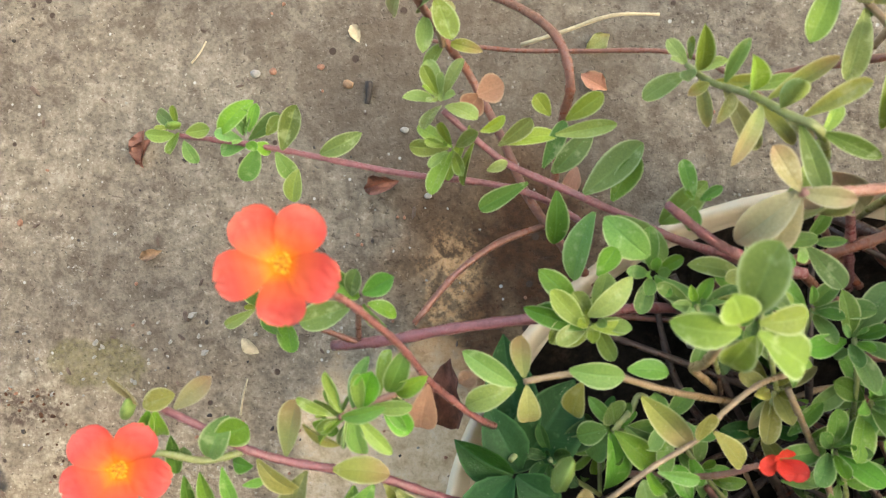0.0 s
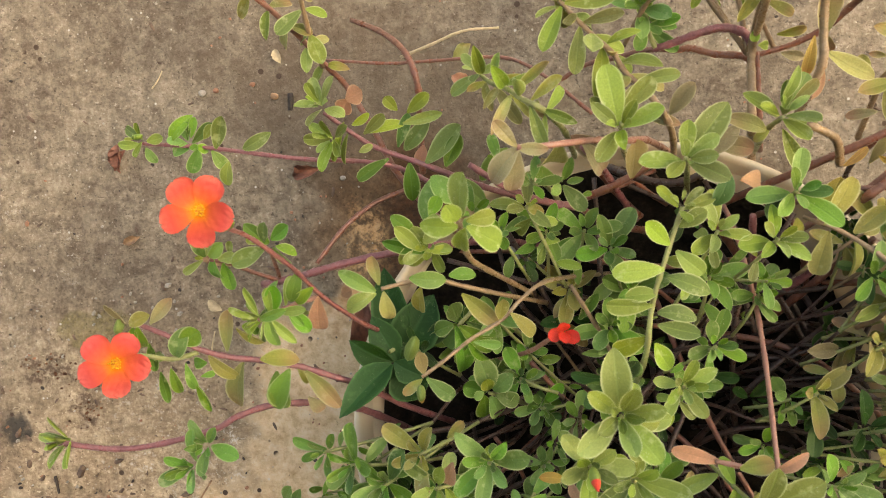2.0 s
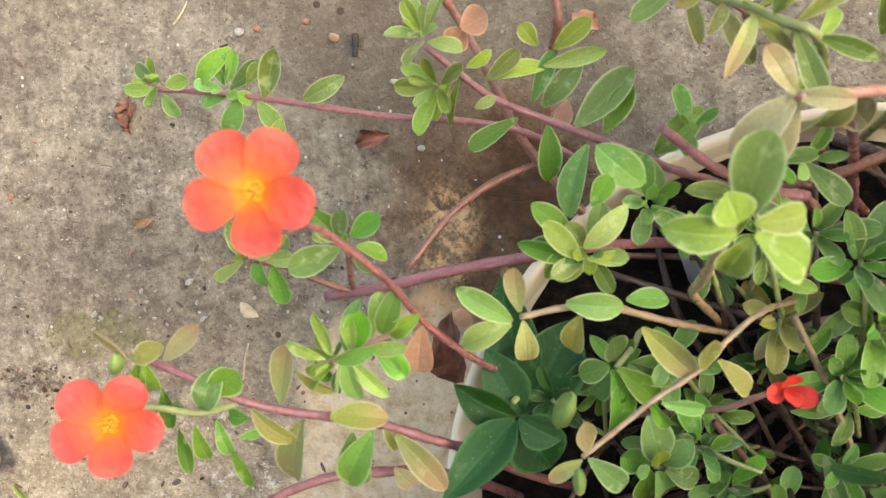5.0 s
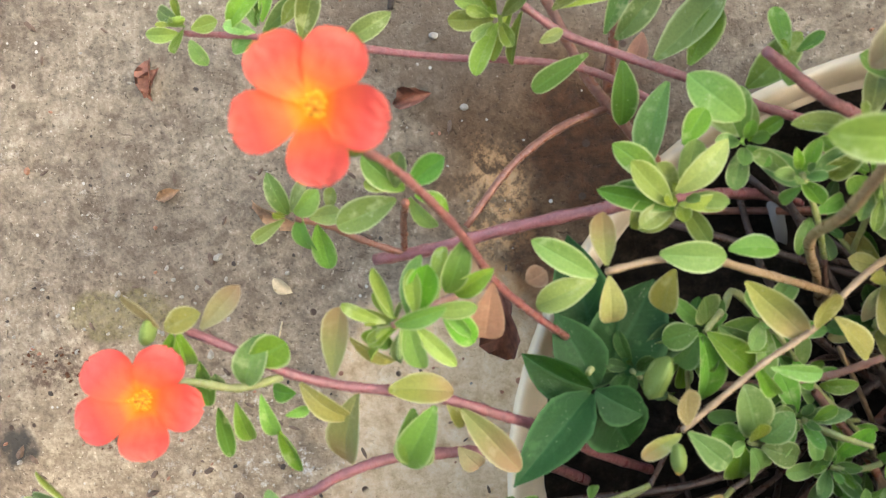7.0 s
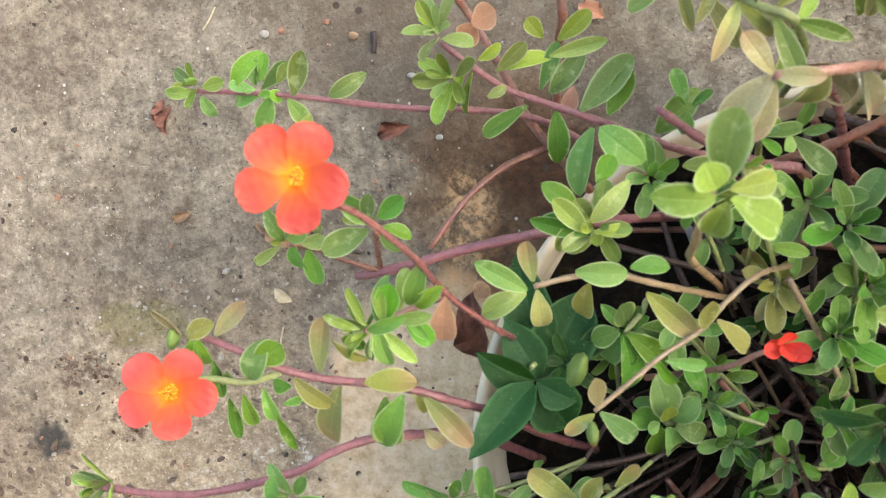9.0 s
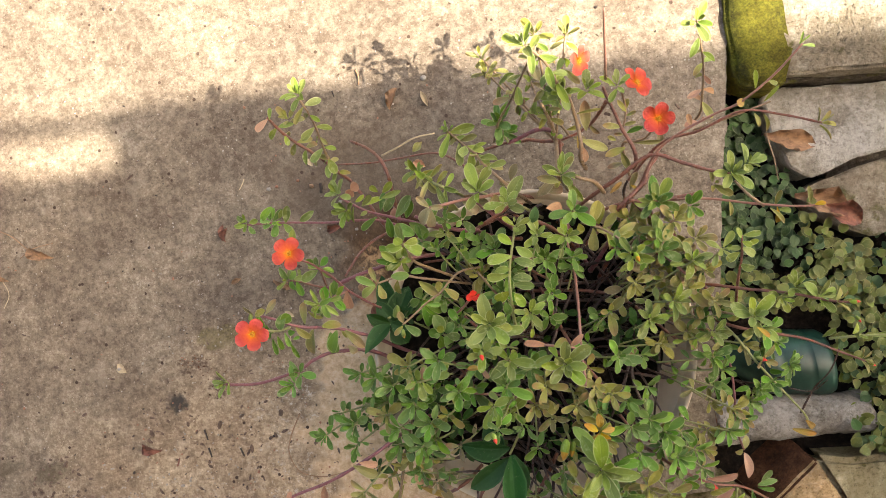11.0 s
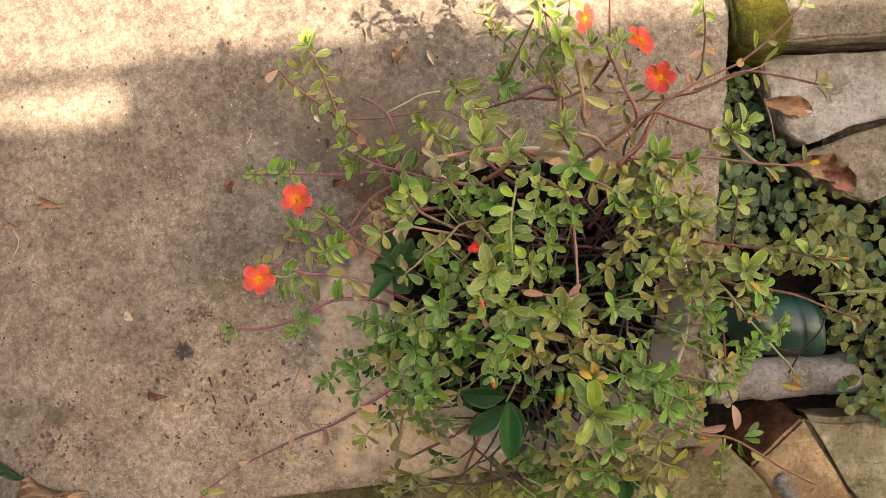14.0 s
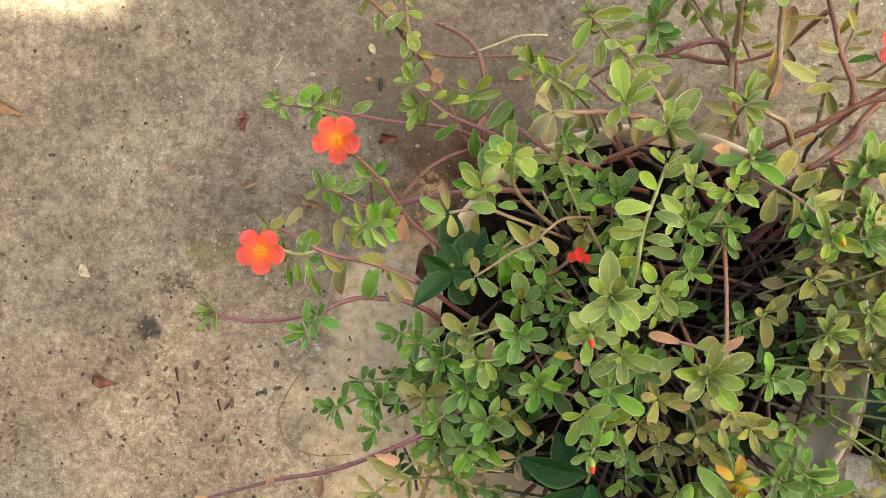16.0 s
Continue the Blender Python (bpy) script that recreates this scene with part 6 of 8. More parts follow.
rosette((0.349, 0.008, 0.168), (0.3, 0.1, 1), 11, 0.021, "bright", s)
rosette((0.364, 0.014, 0.165), (0.6, 0.4, 0.8), 7, 0.017, "bright", s)
s = stem("pink", 0.0008, 0.0016, (0.403, 0.09, 0.215), (0.386, 0.075, 0.195), (0.364, 0.062, 0.172), (0.345, 0.058, 0.16), (0.319, 0.05, 0.148), (0.297, 0.038, 0.135), (0.276, 0.008, 0.115), (0.25, -0.012, 0.1), (0.22, -0.035, 0.07))
leaf((0.402, 0.091, 0.215), (0.407, 0.095, 0.222), 0.0019, "bright", None, None)
leaf((0.403, 0.089, 0.215), (0.413, 0.087, 0.212), 0.0032, "bright", None, None)
leaf((0.401, 0.09, 0.215), (0.403, 0.097, 0.222), 0.0021, "bright", None, None)
leaf((0.374, 0.069, 0.182), (0.374, 0.082, 0.19), 0.0042, "bright", None, None)
leaf((0.382, 0.072, 0.19), (0.39, 0.068, 0.186), 0.0036, "bright", None, None)
leaf((0.366, 0.059, 0.172), (0.361, 0.063, 0.175), 0.0073, "yellow", None, None)
leaf((0.327, 0.053, 0.152), (0.325, 0.063, 0.156), 0.0048, "pink", None, None)
leaf((0.333, 0.055, 0.15), (0.322, 0.055, 0.148), 0.0075, "pink", None, None)
s = stem("brown", 0.0009, 0.0014, (0.427, 0.034, 0.156), (0.4, 0.047, 0.152), (0.369, 0.057, 0.15), (0.335, 0.049, 0.14), (0.304, 0.046, 0.125), (0.274, 0.021, 0.1))
rosette((0.429, 0.034, 0.157), (0.8, 0, 0.5), 6, 0.015, "olive", s)
s = stem("tan", 0.0007, 0.0011, (0.393, 0.06, 0.15), (0.377, 0.057, 0.15), (0.357, 0.054, 0.145), (0.331, 0.051, 0.135))
leaf((0.388, 0.061, 0.15), (0.399, 0.07, 0.158), 0.0034, "bright", None, None)
leaf((0.379, 0.053, 0.15), (0.383, 0.041, 0.145), 0.0042, "olive", None, None)
leaf((0.387, 0.051, 0.148), (0.391, 0.036, 0.14), 0.0039, "olive", None, None)
s = stem("pink", 0.0008, 0.0015, (0.41, -0.031, 0.168), (0.394, -0.029, 0.162), (0.363, -0.02, 0.15), (0.33, -0.009, 0.14), (0.295, -0.003, 0.128), (0.258, 0.001, 0.11), (0.228, -0.009, 0.075))
leaf((0.406, -0.03, 0.168), (0.414, -0.03, 0.17), 0.0041, "yellow", None, None)
leaf((0.381, -0.027, 0.155), (0.382, -0.04, 0.145), 0.0047, "yellow", None, None)
leaf((0.379, -0.025, 0.156), (0.384, -0.014, 0.164), 0.0046, "olive", None, None)
leaf((0.382, -0.029, 0.155), (0.393, -0.032, 0.152), 0.0049, "bright", None, None)
leaf((0.376, -0.027, 0.155), (0.388, -0.042, 0.148), 0.0040, "olive", None, None)
leaf((0.403, -0.028, 0.168), (0.402, -0.015, 0.175), 0.0042, "olive", None, None)
leaf((0.346, -0.015, 0.15), (0.348, -0.028, 0.14), 0.0046, "olive", None, None)
rosette((0.315, -0.013, 0.145), (0, -0.3, 1), 8, 0.02, "green", None)
rosette((0.288, -0.002, 0.14), (0, 0, 1), 5, 0.021, "green", None)
rosette((0.336, 0.002, 0.15), (0, 0, 1), 3, 0.02, "olive", None)
s = stem("tan", 0.001, 0.0013, (0.351, 0.001, 0.158), (0.361, -0.013, 0.155), (0.372, -0.024, 0.152))
s = stem("brown", 0.0013, 0.0018, (0.269, 0.003, 0.135), (0.279, -0.012, 0.133), (0.298, -0.031, 0.128), (0.308, -0.055, 0.122), (0.317, -0.079, 0.118), (0.329, -0.11, 0.112))
leaf((0.3, -0.032, 0.135), (0.285, -0.023, 0.138), 0.0066, "yellow", None, None)
leaf((0.302, -0.035, 0.132), (0.309, -0.045, 0.128), 0.0075, "olive", None, None)
s = stem("tan", 0.0009, 0.0014, (0.222, -0.009, 0.155), (0.239, -0.018, 0.158), (0.255, -0.034, 0.165), (0.263, -0.049, 0.15), (0.25, -0.073, 0.1))
leaf((0.23, -0.013, 0.157), (0.239, 0.006, 0.165), 0.0102, "olive", None, None)
leaf((0.232, -0.016, 0.155), (0.229, -0.035, 0.147), 0.0093, "olive", None, None)
leaf((0.24, -0.017, 0.16), (0.252, -0.007, 0.165), 0.0082, "olive", None, None)
leaf((0.242, -0.02, 0.158), (0.244, -0.037, 0.15), 0.0071, "olive", None, None)
leaf((0.249, -0.025, 0.16), (0.265, -0.018, 0.166), 0.0068, "olive", None, None)
leaf((0.251, -0.028, 0.16), (0.264, -0.025, 0.166), 0.0059, "olive", None, None)
leaf((0.221, -0.01, 0.152), (0.22, -0.021, 0.145), 0.0090, "olive", None, None)
rosette((0.258, -0.043, 0.172), (0, 0, 1), 10, 0.017, "bright", None)
rosette((0.247, -0.035, 0.165), (0, 0, 1), 6, 0.015, "green", None)
shoot((0.284, -0.044, 0.155), (0.32, 0.18, 1), 7, 0.018, "green", "green", 0.00085, (0.2502, -0.0633, 0.1252), (0.2089, -0.0869, 0.062), True)
shoot((0.276, -0.06, 0.13), (0.3, 0.14, 1), 4, 0.02, "dull", "green", 0.00085, (0.2443, -0.0751, 0.1114), (0.2055, -0.0936, 0.062), True)
shoot((0.304, -0.057, 0.13), (0.37, 0.15, 1), 4, 0.018, "dull", "green", 0.00085, (0.265, -0.0729, 0.1114), (0.2173, -0.0924, 0.062), True)
shoot((0.288, -0.068, 0.13), (0.33, 0.12, 1), 6, 0.016, "olive", "green", 0.00085, (0.2532, -0.0811, 0.1114), (0.2106, -0.097, 0.062), True)
bud((0.259, -0.042, 0.178), (0.261, -0.049, 0.184), "yellow")
s = stem("brown", 0.0009, 0.0014, (0.35, -0.045, 0.152), (0.35, -0.063, 0.138), (0.347, -0.085, 0.12), (0.348, -0.109, 0.09))
leaf((0.349, -0.047, 0.153), (0.346, -0.038, 0.16), 0.0048, "bright", None, None)
leaf((0.351, -0.045, 0.153), (0.365, -0.045, 0.155), 0.0054, "bright", None, None)
leaf((0.35, -0.055, 0.145), (0.361, -0.064, 0.14), 0.0072, "bright", None, None)
leaf((0.35, -0.05, 0.15), (0.357, -0.055, 0.15), 0.0056, "bright", None, None)
leaf((0.348, -0.059, 0.14), (0.337, -0.064, 0.14), 0.0073, "bright", None, None)
leaf((0.349, -0.07, 0.135), (0.361, -0.078, 0.13), 0.0078, "bright", None, None)
leaf((0.353, -0.053, 0.148), (0.363, -0.051, 0.15), 0.0047, "bright", None, None)
s = stem("brown", 0.0009, 0.0016, (0.42, -0.113, 0.166), (0.405, -0.109, 0.16), (0.379, -0.099, 0.15), (0.348, -0.091, 0.13), (0.32, -0.083, 0.115), (0.296, -0.082, 0.085))
rosette((0.385, -0.094, 0.152), (0.2, 0.4, 1), 9, 0.018, "bright", s)
rosette((0.401, -0.105, 0.158), (0.5, 0.1, 1), 8, 0.018, "bright", s)
rosette((0.374, -0.103, 0.145), (0.2, -0.4, 1), 7, 0.016, "bright", s)
rosette((0.414, -0.111, 0.162), (0.8, 0, 0.6), 6, 0.014, "olive", s)
s = stem("brown", 0.0008, 0.0016, (0.43, -0.166, 0.156), (0.405, -0.151, 0.152), (0.383, -0.138, 0.148), (0.355, -0.129, 0.14), (0.333, -0.121, 0.125), (0.309, -0.108, 0.08))
s = stem("green", 0.0008, 0.0011, (0.455, -0.144, 0.172), (0.428, -0.141, 0.165), (0.402, -0.141, 0.152))
rosette((0.426, -0.162, 0.158), (0.8, -0.2, 0.5), 6, 0.013, "olive", s)
rosette((0.421, -0.139, 0.165), (0.8, 0, 0.5), 4, 0.014, "bright", s)
leaf((0.427, -0.141, 0.166), (0.455, -0.143, 0.17), 0.0042, "bright", None, None)
leaf((0.445, -0.143, 0.17), (0.458, -0.138, 0.176), 0.0034, "bright", None, None)
leaf((0.397, -0.139, 0.152), (0.406, -0.132, 0.16), 0.0046, "bright", None, None)
rosette((0.341, -0.108, 0.18), (0.1, 0.2, 1), 11, 0.022, "bright", None)
rosette((0.347, -0.12, 0.175), (0.4, -0.2, 1), 6, 0.018, "bright", None)
s = stem("tan", 0.0009, 0.0015, (0.34, -0.11, 0.178), (0.331, -0.108, 0.15), (0.316, -0.105, 0.11), (0.299, -0.101, 0.07))
leaf((0.341, -0.117, 0.182), (0.349, -0.126, 0.184), 0.0044, "yellow", None, None)
s = stem("green", 0.0008, 0.0013, (0.387, -0.226, 0.105), (0.383, -0.211, 0.112), (0.365, -0.183, 0.122), (0.348, -0.156, 0.128), (0.333, -0.127, 0.12), (0.32, -0.11, 0.08))
rosette((0.358, -0.177, 0.125), (0.2, -0.2, 1), 6, 0.015, "green", s)
rosette((0.355, -0.155, 0.13), (0.4, -0.2, 1), 5, 0.014, "olive", s)
leaf((0.371, -0.222, 0.11), (0.391, -0.23, 0.104), 0.0067, "yellow", None, None)
leaf((0.383, -0.216, 0.112), (0.391, -0.226, 0.106), 0.0054, "yellow", None, None)
s = stem("purple", 0.0009, 0.0014, (0.33, -0.239, 0.095), (0.325, -0.213, 0.105), (0.328, -0.184, 0.11), (0.328, -0.155, 0.115), (0.323, -0.138, 0.1), (0.312, -0.127, 0.07))
dress([(0.33, -0.239, 0.095), (0.325, -0.213, 0.105), (0.328, -0.184, 0.11), (0.328, -0.155, 0.115)], "green", s, start=0, end=0.9, gap=0.018, size=0.017, tones=['green', 'olive'])
rosette((0.331, -0.207, 0.11), (0.3, -0.2, 1), 6, 0.016, "green", s)
rosette((0.326, -0.141, 0.11), (0.2, 0.1, 1), 8, 0.018, "green", s)
s = stem("brown", 0.0008, 0.0015, (0.397, -0.332, 0.075), (0.367, -0.309, 0.085), (0.344, -0.287, 0.095), (0.32, -0.268, 0.105), (0.293, -0.258, 0.115), (0.268, -0.24, 0.12), (0.245, -0.228, 0.08))
leaf((0.291, -0.254, 0.115), (0.319, -0.257, 0.11), 0.0078, "pink", None, None)
leaf((0.328, -0.262, 0.105), (0.328, -0.238, 0.115), 0.0088, "pink", None, None)
leaf((0.313, -0.268, 0.108), (0.295, -0.283, 0.1), 0.0083, "pink", None, None)
leaf((0.312, -0.267, 0.107), (0.292, -0.271, 0.105), 0.0056, "olive", None, None)
leaf((0.351, -0.299, 0.09), (0.341, -0.288, 0.095), 0.0069, "olive", None, None)
s = stem("green", 0.0007, 0.0011, (0.31, -0.314, 0.085), (0.312, -0.294, 0.095), (0.316, -0.268, 0.106))
dress([(0.31, -0.314, 0.085), (0.312, -0.294, 0.095), (0.316, -0.268, 0.106)], "bright", s, start=0.0, end=0.8, gap=0.008, size=0.012)
leaf((0.333, -0.267, 0.11), (0.35, -0.264, 0.112), 0.0055, "green", None, None)
leaf((0.333, -0.269, 0.11), (0.347, -0.274, 0.108), 0.0049, "green", None, None)
leaf((0.328, -0.273, 0.106), (0.331, -0.293, 0.1), 0.0045, "green", None, None)
leaf((0.337, -0.264, 0.11), (0.346, -0.255, 0.115), 0.0052, "bright", None, None)
shoot((0.032, -0.121, 0.146), (-0.31, -0.01, 1), 9, 0.021, "green", "green", 0.00085, (0.0639, -0.1202, 0.1202), (0.103, -0.1193, 0.062), True)
shoot((0.049, -0.139, 0.15), (-0.26, -0.05, 1), 8, 0.02, "green", "green", 0.00085, (0.0765, -0.1335, 0.1224), (0.1102, -0.1268, 0.062), True)
shoot((0.017, -0.111, 0.145), (-0.34, 0.02, 1), 8, 0.017, "green", "green", 0.00085, (0.0529, -0.1128, 0.1196), (0.0968, -0.1151, 0.062), True)
shoot((0.003, -0.106, 0.14), (-0.38, 0.03, 1), 7, 0.014, "green", "green", 0.00085, (0.0426, -0.1092, 0.1169), (0.0909, -0.113, 0.062), True)
shoot((-0.013, -0.152, 0.135), (-0.42, -0.08, 1), 10, 0.019, "green", "green", 0.00085, (0.0307, -0.1431, 0.1142), (0.0842, -0.1323, 0.062), True)
shoot((-0.047, -0.161, 0.12), (-0.5, -0.11, 1), 7, 0.016, "green", "green", 0.00085, (0.0056, -0.1498, 0.1059), (0.0699, -0.1361, 0.062), True)
shoot((0.018, -0.148, 0.135), (-0.34, -0.08, 1), 6, 0.018, "olive", "green", 0.00085, (0.0536, -0.1402, 0.1142), (0.0972, -0.1306, 0.062), True)
shoot((0.029, -0.162, 0.14), (-0.31, -0.11, 1), 8, 0.017, "green", "green", 0.00085, (0.0618, -0.1505, 0.1169), (0.1018, -0.1365, 0.062), True)
shoot((0.061, -0.159, 0.15), (-0.23, -0.1, 1), 9, 0.02, "green", "green", 0.00085, (0.0854, -0.1483, 0.1224), (0.1152, -0.1352, 0.062), True)
shoot((0.093, -0.133, 0.165), (-0.15, -0.04, 1), 10, 0.018, "green", "green", 0.00085, (0.1091, -0.1291, 0.1307), (0.1287, -0.1243, 0.062), True)
shoot((0.083, -0.101, 0.18), (-0.18, 0.04, 1), 9, 0.017, "green", "green", 0.00085, (0.1017, -0.1055, 0.1389), (0.1245, -0.1109, 0.062), True)
shoot((0.098, -0.080, 0.118), (-0.15, 0.1, 1), 6, 0.0135, "green", "green", 0.00085, (0.1113, -0.0884, 0.1224), (0.1299, -0.1012, 0.062), True)
shoot((0.047, -0.181, 0.14), (-0.27, -0.16, 1), 6, 0.016, "green", "green", 0.00085, (0.0751, -0.1646, 0.1169), (0.1094, -0.1445, 0.062), True)
shoot((0.05, -0.106, 0.15), (-0.26, 0.03, 1), 6, 0.018, "olive", "green", 0.00085, (0.0773, -0.1092, 0.1224), (0.1106, -0.113, 0.062), True)
shoot((0.057, -0.12, 0.155), (-0.24, -0.01, 1), 4, 0.018, "bright", "green", 0.00085, (0.0825, -0.1195, 0.1252), (0.1136, -0.1188, 0.062), True)
shoot((0.075, -0.157, 0.14), (-0.2, -0.1, 1), 6, 0.017, "olive", "green", 0.00085, (0.0957, -0.1468, 0.1169), (0.1211, -0.1344, 0.062), True)
shoot((0.079, -0.189, 0.13), (-0.19, -0.18, 1), 5, 0.014, "dull", "green", 0.00085, (0.0987, -0.1705, 0.1114), (0.1228, -0.1478, 0.062), True)
shoot((0.134, -0.075, 0.212), (-0.05, 0.11, 1), 9, 0.022, "bright", "green", 0.00085, (0.1394, -0.0862, 0.1565), (0.1459, -0.0999, 0.062), True)
shoot((0.123, -0.098, 0.2), (-0.08, 0.05, 1), 8, 0.017, "bright", "green", 0.00085, (0.1312, -0.1032, 0.1499), (0.1413, -0.1096, 0.062), True)
shoot((0.142, -0.111, 0.18), (-0.03, 0.02, 1), 7, 0.02, "bright", "green", 0.00085, (0.1452, -0.1128, 0.1389), (0.1492, -0.1151, 0.062), True)
shoot((0.135, -0.134, 0.175), (-0.05, -0.04, 1), 6, 0.019, "green", "green", 0.00085, (0.1401, -0.1298, 0.1362), (0.1463, -0.1247, 0.062), True)
shoot((0.133, -0.158, 0.16), (-0.05, -0.1, 1), 7, 0.017, "bright", "green", 0.00085, (0.1386, -0.1476, 0.1279), (0.1455, -0.1348, 0.062), True)
shoot((0.121, -0.147, 0.18), (-0.08, -0.07, 1), 5, 0.016, "bright", "green", 0.00085, (0.1297, -0.1394, 0.1389), (0.1404, -0.1302, 0.062), True)
shoot((0.124, -0.161, 0.205), (-0.08, -0.11, 1), 6, 0.014, "green", "green", 0.00085, (0.132, -0.1498, 0.1527), (0.1417, -0.1361, 0.062), True)
shoot((0.106, -0.117, 0.14), (-0.12, 0, 1), 5, 0.014, "green", "green", 0.00085, (0.1186, -0.1173, 0.1169), (0.1341, -0.1176, 0.062), True)
shoot((0.107, -0.096, 0.115), (-0.12, 0.06, 1), 6, 0.013, "green", "green", 0.00085, (0.1179, -0.1003, 0.1169), (0.1337, -0.1079, 0.062), True)
shoot((0.187, -0.119, 0.197), (0.08, -0, 1), 9, 0.022, "bright", "green", 0.00085, (0.1785, -0.1187, 0.1483), (0.1682, -0.1184, 0.062), True)
shoot((0.167, -0.143, 0.15), (0.03, -0.06, 1), 7, 0.017, "olive", "green", 0.00085, (0.1638, -0.1365, 0.1224), (0.1598, -0.1285, 0.062), True)
shoot((0.156, -0.125, 0.15), (0, -0.02, 1), 6, 0.018, "green", "green", 0.00085, (0.1556, -0.1232, 0.1224), (0.1551, -0.1209, 0.062), True)
shoot((0.155, -0.158, 0.15), (0, -0.1, 1), 7, 0.018, "olive", "green", 0.00085, (0.1549, -0.1476, 0.1224), (0.1547, -0.1348, 0.062), True)
shoot((0.167, -0.171, 0.15), (0.03, -0.13, 1), 6, 0.017, "olive", "green", 0.00085, (0.1638, -0.1572, 0.1224), (0.1598, -0.1403, 0.062), True)
shoot((0.187, -0.034, 0.135), (0.08, 0.21, 1), 9, 0.018, "green", "green", 0.00085, (0.1785, -0.0559, 0.1142), (0.1682, -0.0827, 0.062), True)
shoot((0.187, -0.065, 0.14), (0.08, 0.13, 1), 8, 0.015, "green", "green", 0.00085, (0.1785, -0.0788, 0.1169), (0.1682, -0.0957, 0.062), True)
shoot((0.21, -0.044, 0.13), (0.14, 0.18, 1), 6, 0.015, "green", "green", 0.00085, (0.1955, -0.0633, 0.1114), (0.1778, -0.0869, 0.062), True)
shoot((0.166, -0.076, 0.168), (0.03, 0.1, 1), 10, 0.015, "bright", "green", 0.00085, (0.163, -0.087, 0.1323), (0.1593, -0.1004, 0.062), True)
shoot((0.208, -0.017, 0.165), (0.13, 0.25, 1), 8, 0.015, "bright", "green", 0.00085, (0.194, -0.0434, 0.1307), (0.177, -0.0756, 0.062), True)
shoot((0.184, -0.012, 0.165), (0.07, 0.26, 1), 7, 0.016, "bright", "green", 0.00085, (0.1763, -0.0397, 0.1307), (0.1669, -0.0735, 0.062), True)
shoot((0.181, -0.088, 0.11), (0.07, 0.08, 1), 5, 0.014, "green", "green", 0.00085, (0.1741, -0.0958, 0.1004), (0.1656, -0.1054, 0.062), True)
shoot((0.233, -0.128, 0.15), (0.2, -0.03, 1), 8, 0.016, "green", "green", 0.00085, (0.2125, -0.1254, 0.1224), (0.1875, -0.1222, 0.062), True)
shoot((0.225, -0.096, 0.12), (0.18, 0.05, 1), 5, 0.015, "green", "green", 0.00085, (0.2066, -0.1018, 0.1059), (0.1841, -0.1088, 0.062), True)
shoot((0.264, -0.101, 0.152), (0.27, 0.04, 1), 10, 0.018, "bright", "green", 0.00085, (0.2354, -0.1055, 0.1235), (0.2005, -0.1109, 0.062), True)
shoot((0.288, -0.089, 0.15), (0.33, 0.07, 1), 9, 0.017, "bright", "green", 0.00085, (0.2532, -0.0966, 0.1224), (0.2106, -0.1058, 0.062), True)
shoot((0.254, -0.135, 0.12), (0.25, -0.04, 1), 8, 0.014, "green", "green", 0.00085, (0.228, -0.1305, 0.1059), (0.1963, -0.1251, 0.062), True)
shoot((0.234, -0.091, 0.13), (0.2, 0.07, 1), 4, 0.018, "olive", "green", 0.00085, (0.2133, -0.0981, 0.1114), (0.1879, -0.1067, 0.062), True)
shoot((0.272, -0.126, 0.13), (0.29, -0.02, 1), 6, 0.015, "olive", "green", 0.00085, (0.2413, -0.1239, 0.1114), (0.2038, -0.1214, 0.062), True)
shoot((0.297, -0.12, 0.13), (0.36, -0.01, 1), 8, 0.017, "olive", "green", 0.00085, (0.2598, -0.1195, 0.1114), (0.2144, -0.1188, 0.062), True)
shoot((0.314, -0.145, 0.13), (0.4, -0.07, 1), 7, 0.016, "green", "green", 0.00085, (0.2724, -0.1379, 0.1114), (0.2215, -0.1293, 0.062), True)
shoot((0.255, -0.164, 0.12), (0.25, -0.12, 1), 6, 0.014, "green", "green", 0.00085, (0.2288, -0.152, 0.1059), (0.1967, -0.1373, 0.062), True)
shoot((0.2, -0.2, 0.225), (0.11, -0.21, 1), 9, 0.028, "bright", "green", 0.00085, (0.1881, -0.1786, 0.1637), (0.1736, -0.1524, 0.062), True)
shoot((0.21, -0.211, 0.18), (0.14, -0.23, 1), 7, 0.018, "green", "green", 0.00085, (0.1955, -0.1867, 0.1389), (0.1778, -0.1571, 0.062), True)
shoot((0.231, -0.184, 0.17), (0.19, -0.16, 1), 8, 0.017, "green", "green", 0.00085, (0.211, -0.1668, 0.1334), (0.1866, -0.1457, 0.062), True)
shoot((0.248, -0.182, 0.165), (0.23, -0.16, 1), 7, 0.017, "green", "green", 0.00085, (0.2236, -0.1653, 0.1307), (0.1938, -0.1449, 0.062), True)
shoot((0.259, -0.196, 0.16), (0.26, -0.2, 1), 9, 0.018, "green", "green", 0.00085, (0.2317, -0.1757, 0.1279), (0.1984, -0.1508, 0.062), True)
shoot((0.235, -0.211, 0.16), (0.2, -0.23, 1), 6, 0.016, "green", "green", 0.00085, (0.214, -0.1867, 0.1279), (0.1883, -0.1571, 0.062), True)
shoot((0.266, -0.221, 0.15), (0.28, -0.26, 1), 8, 0.018, "green", "green", 0.00085, (0.2369, -0.1941, 0.1224), (0.2013, -0.1613, 0.062), True)
shoot((0.207, -0.188, 0.18), (0.13, -0.18, 1), 6, 0.017, "olive", "green", 0.00085, (0.1933, -0.1697, 0.1389), (0.1765, -0.1474, 0.062), True)
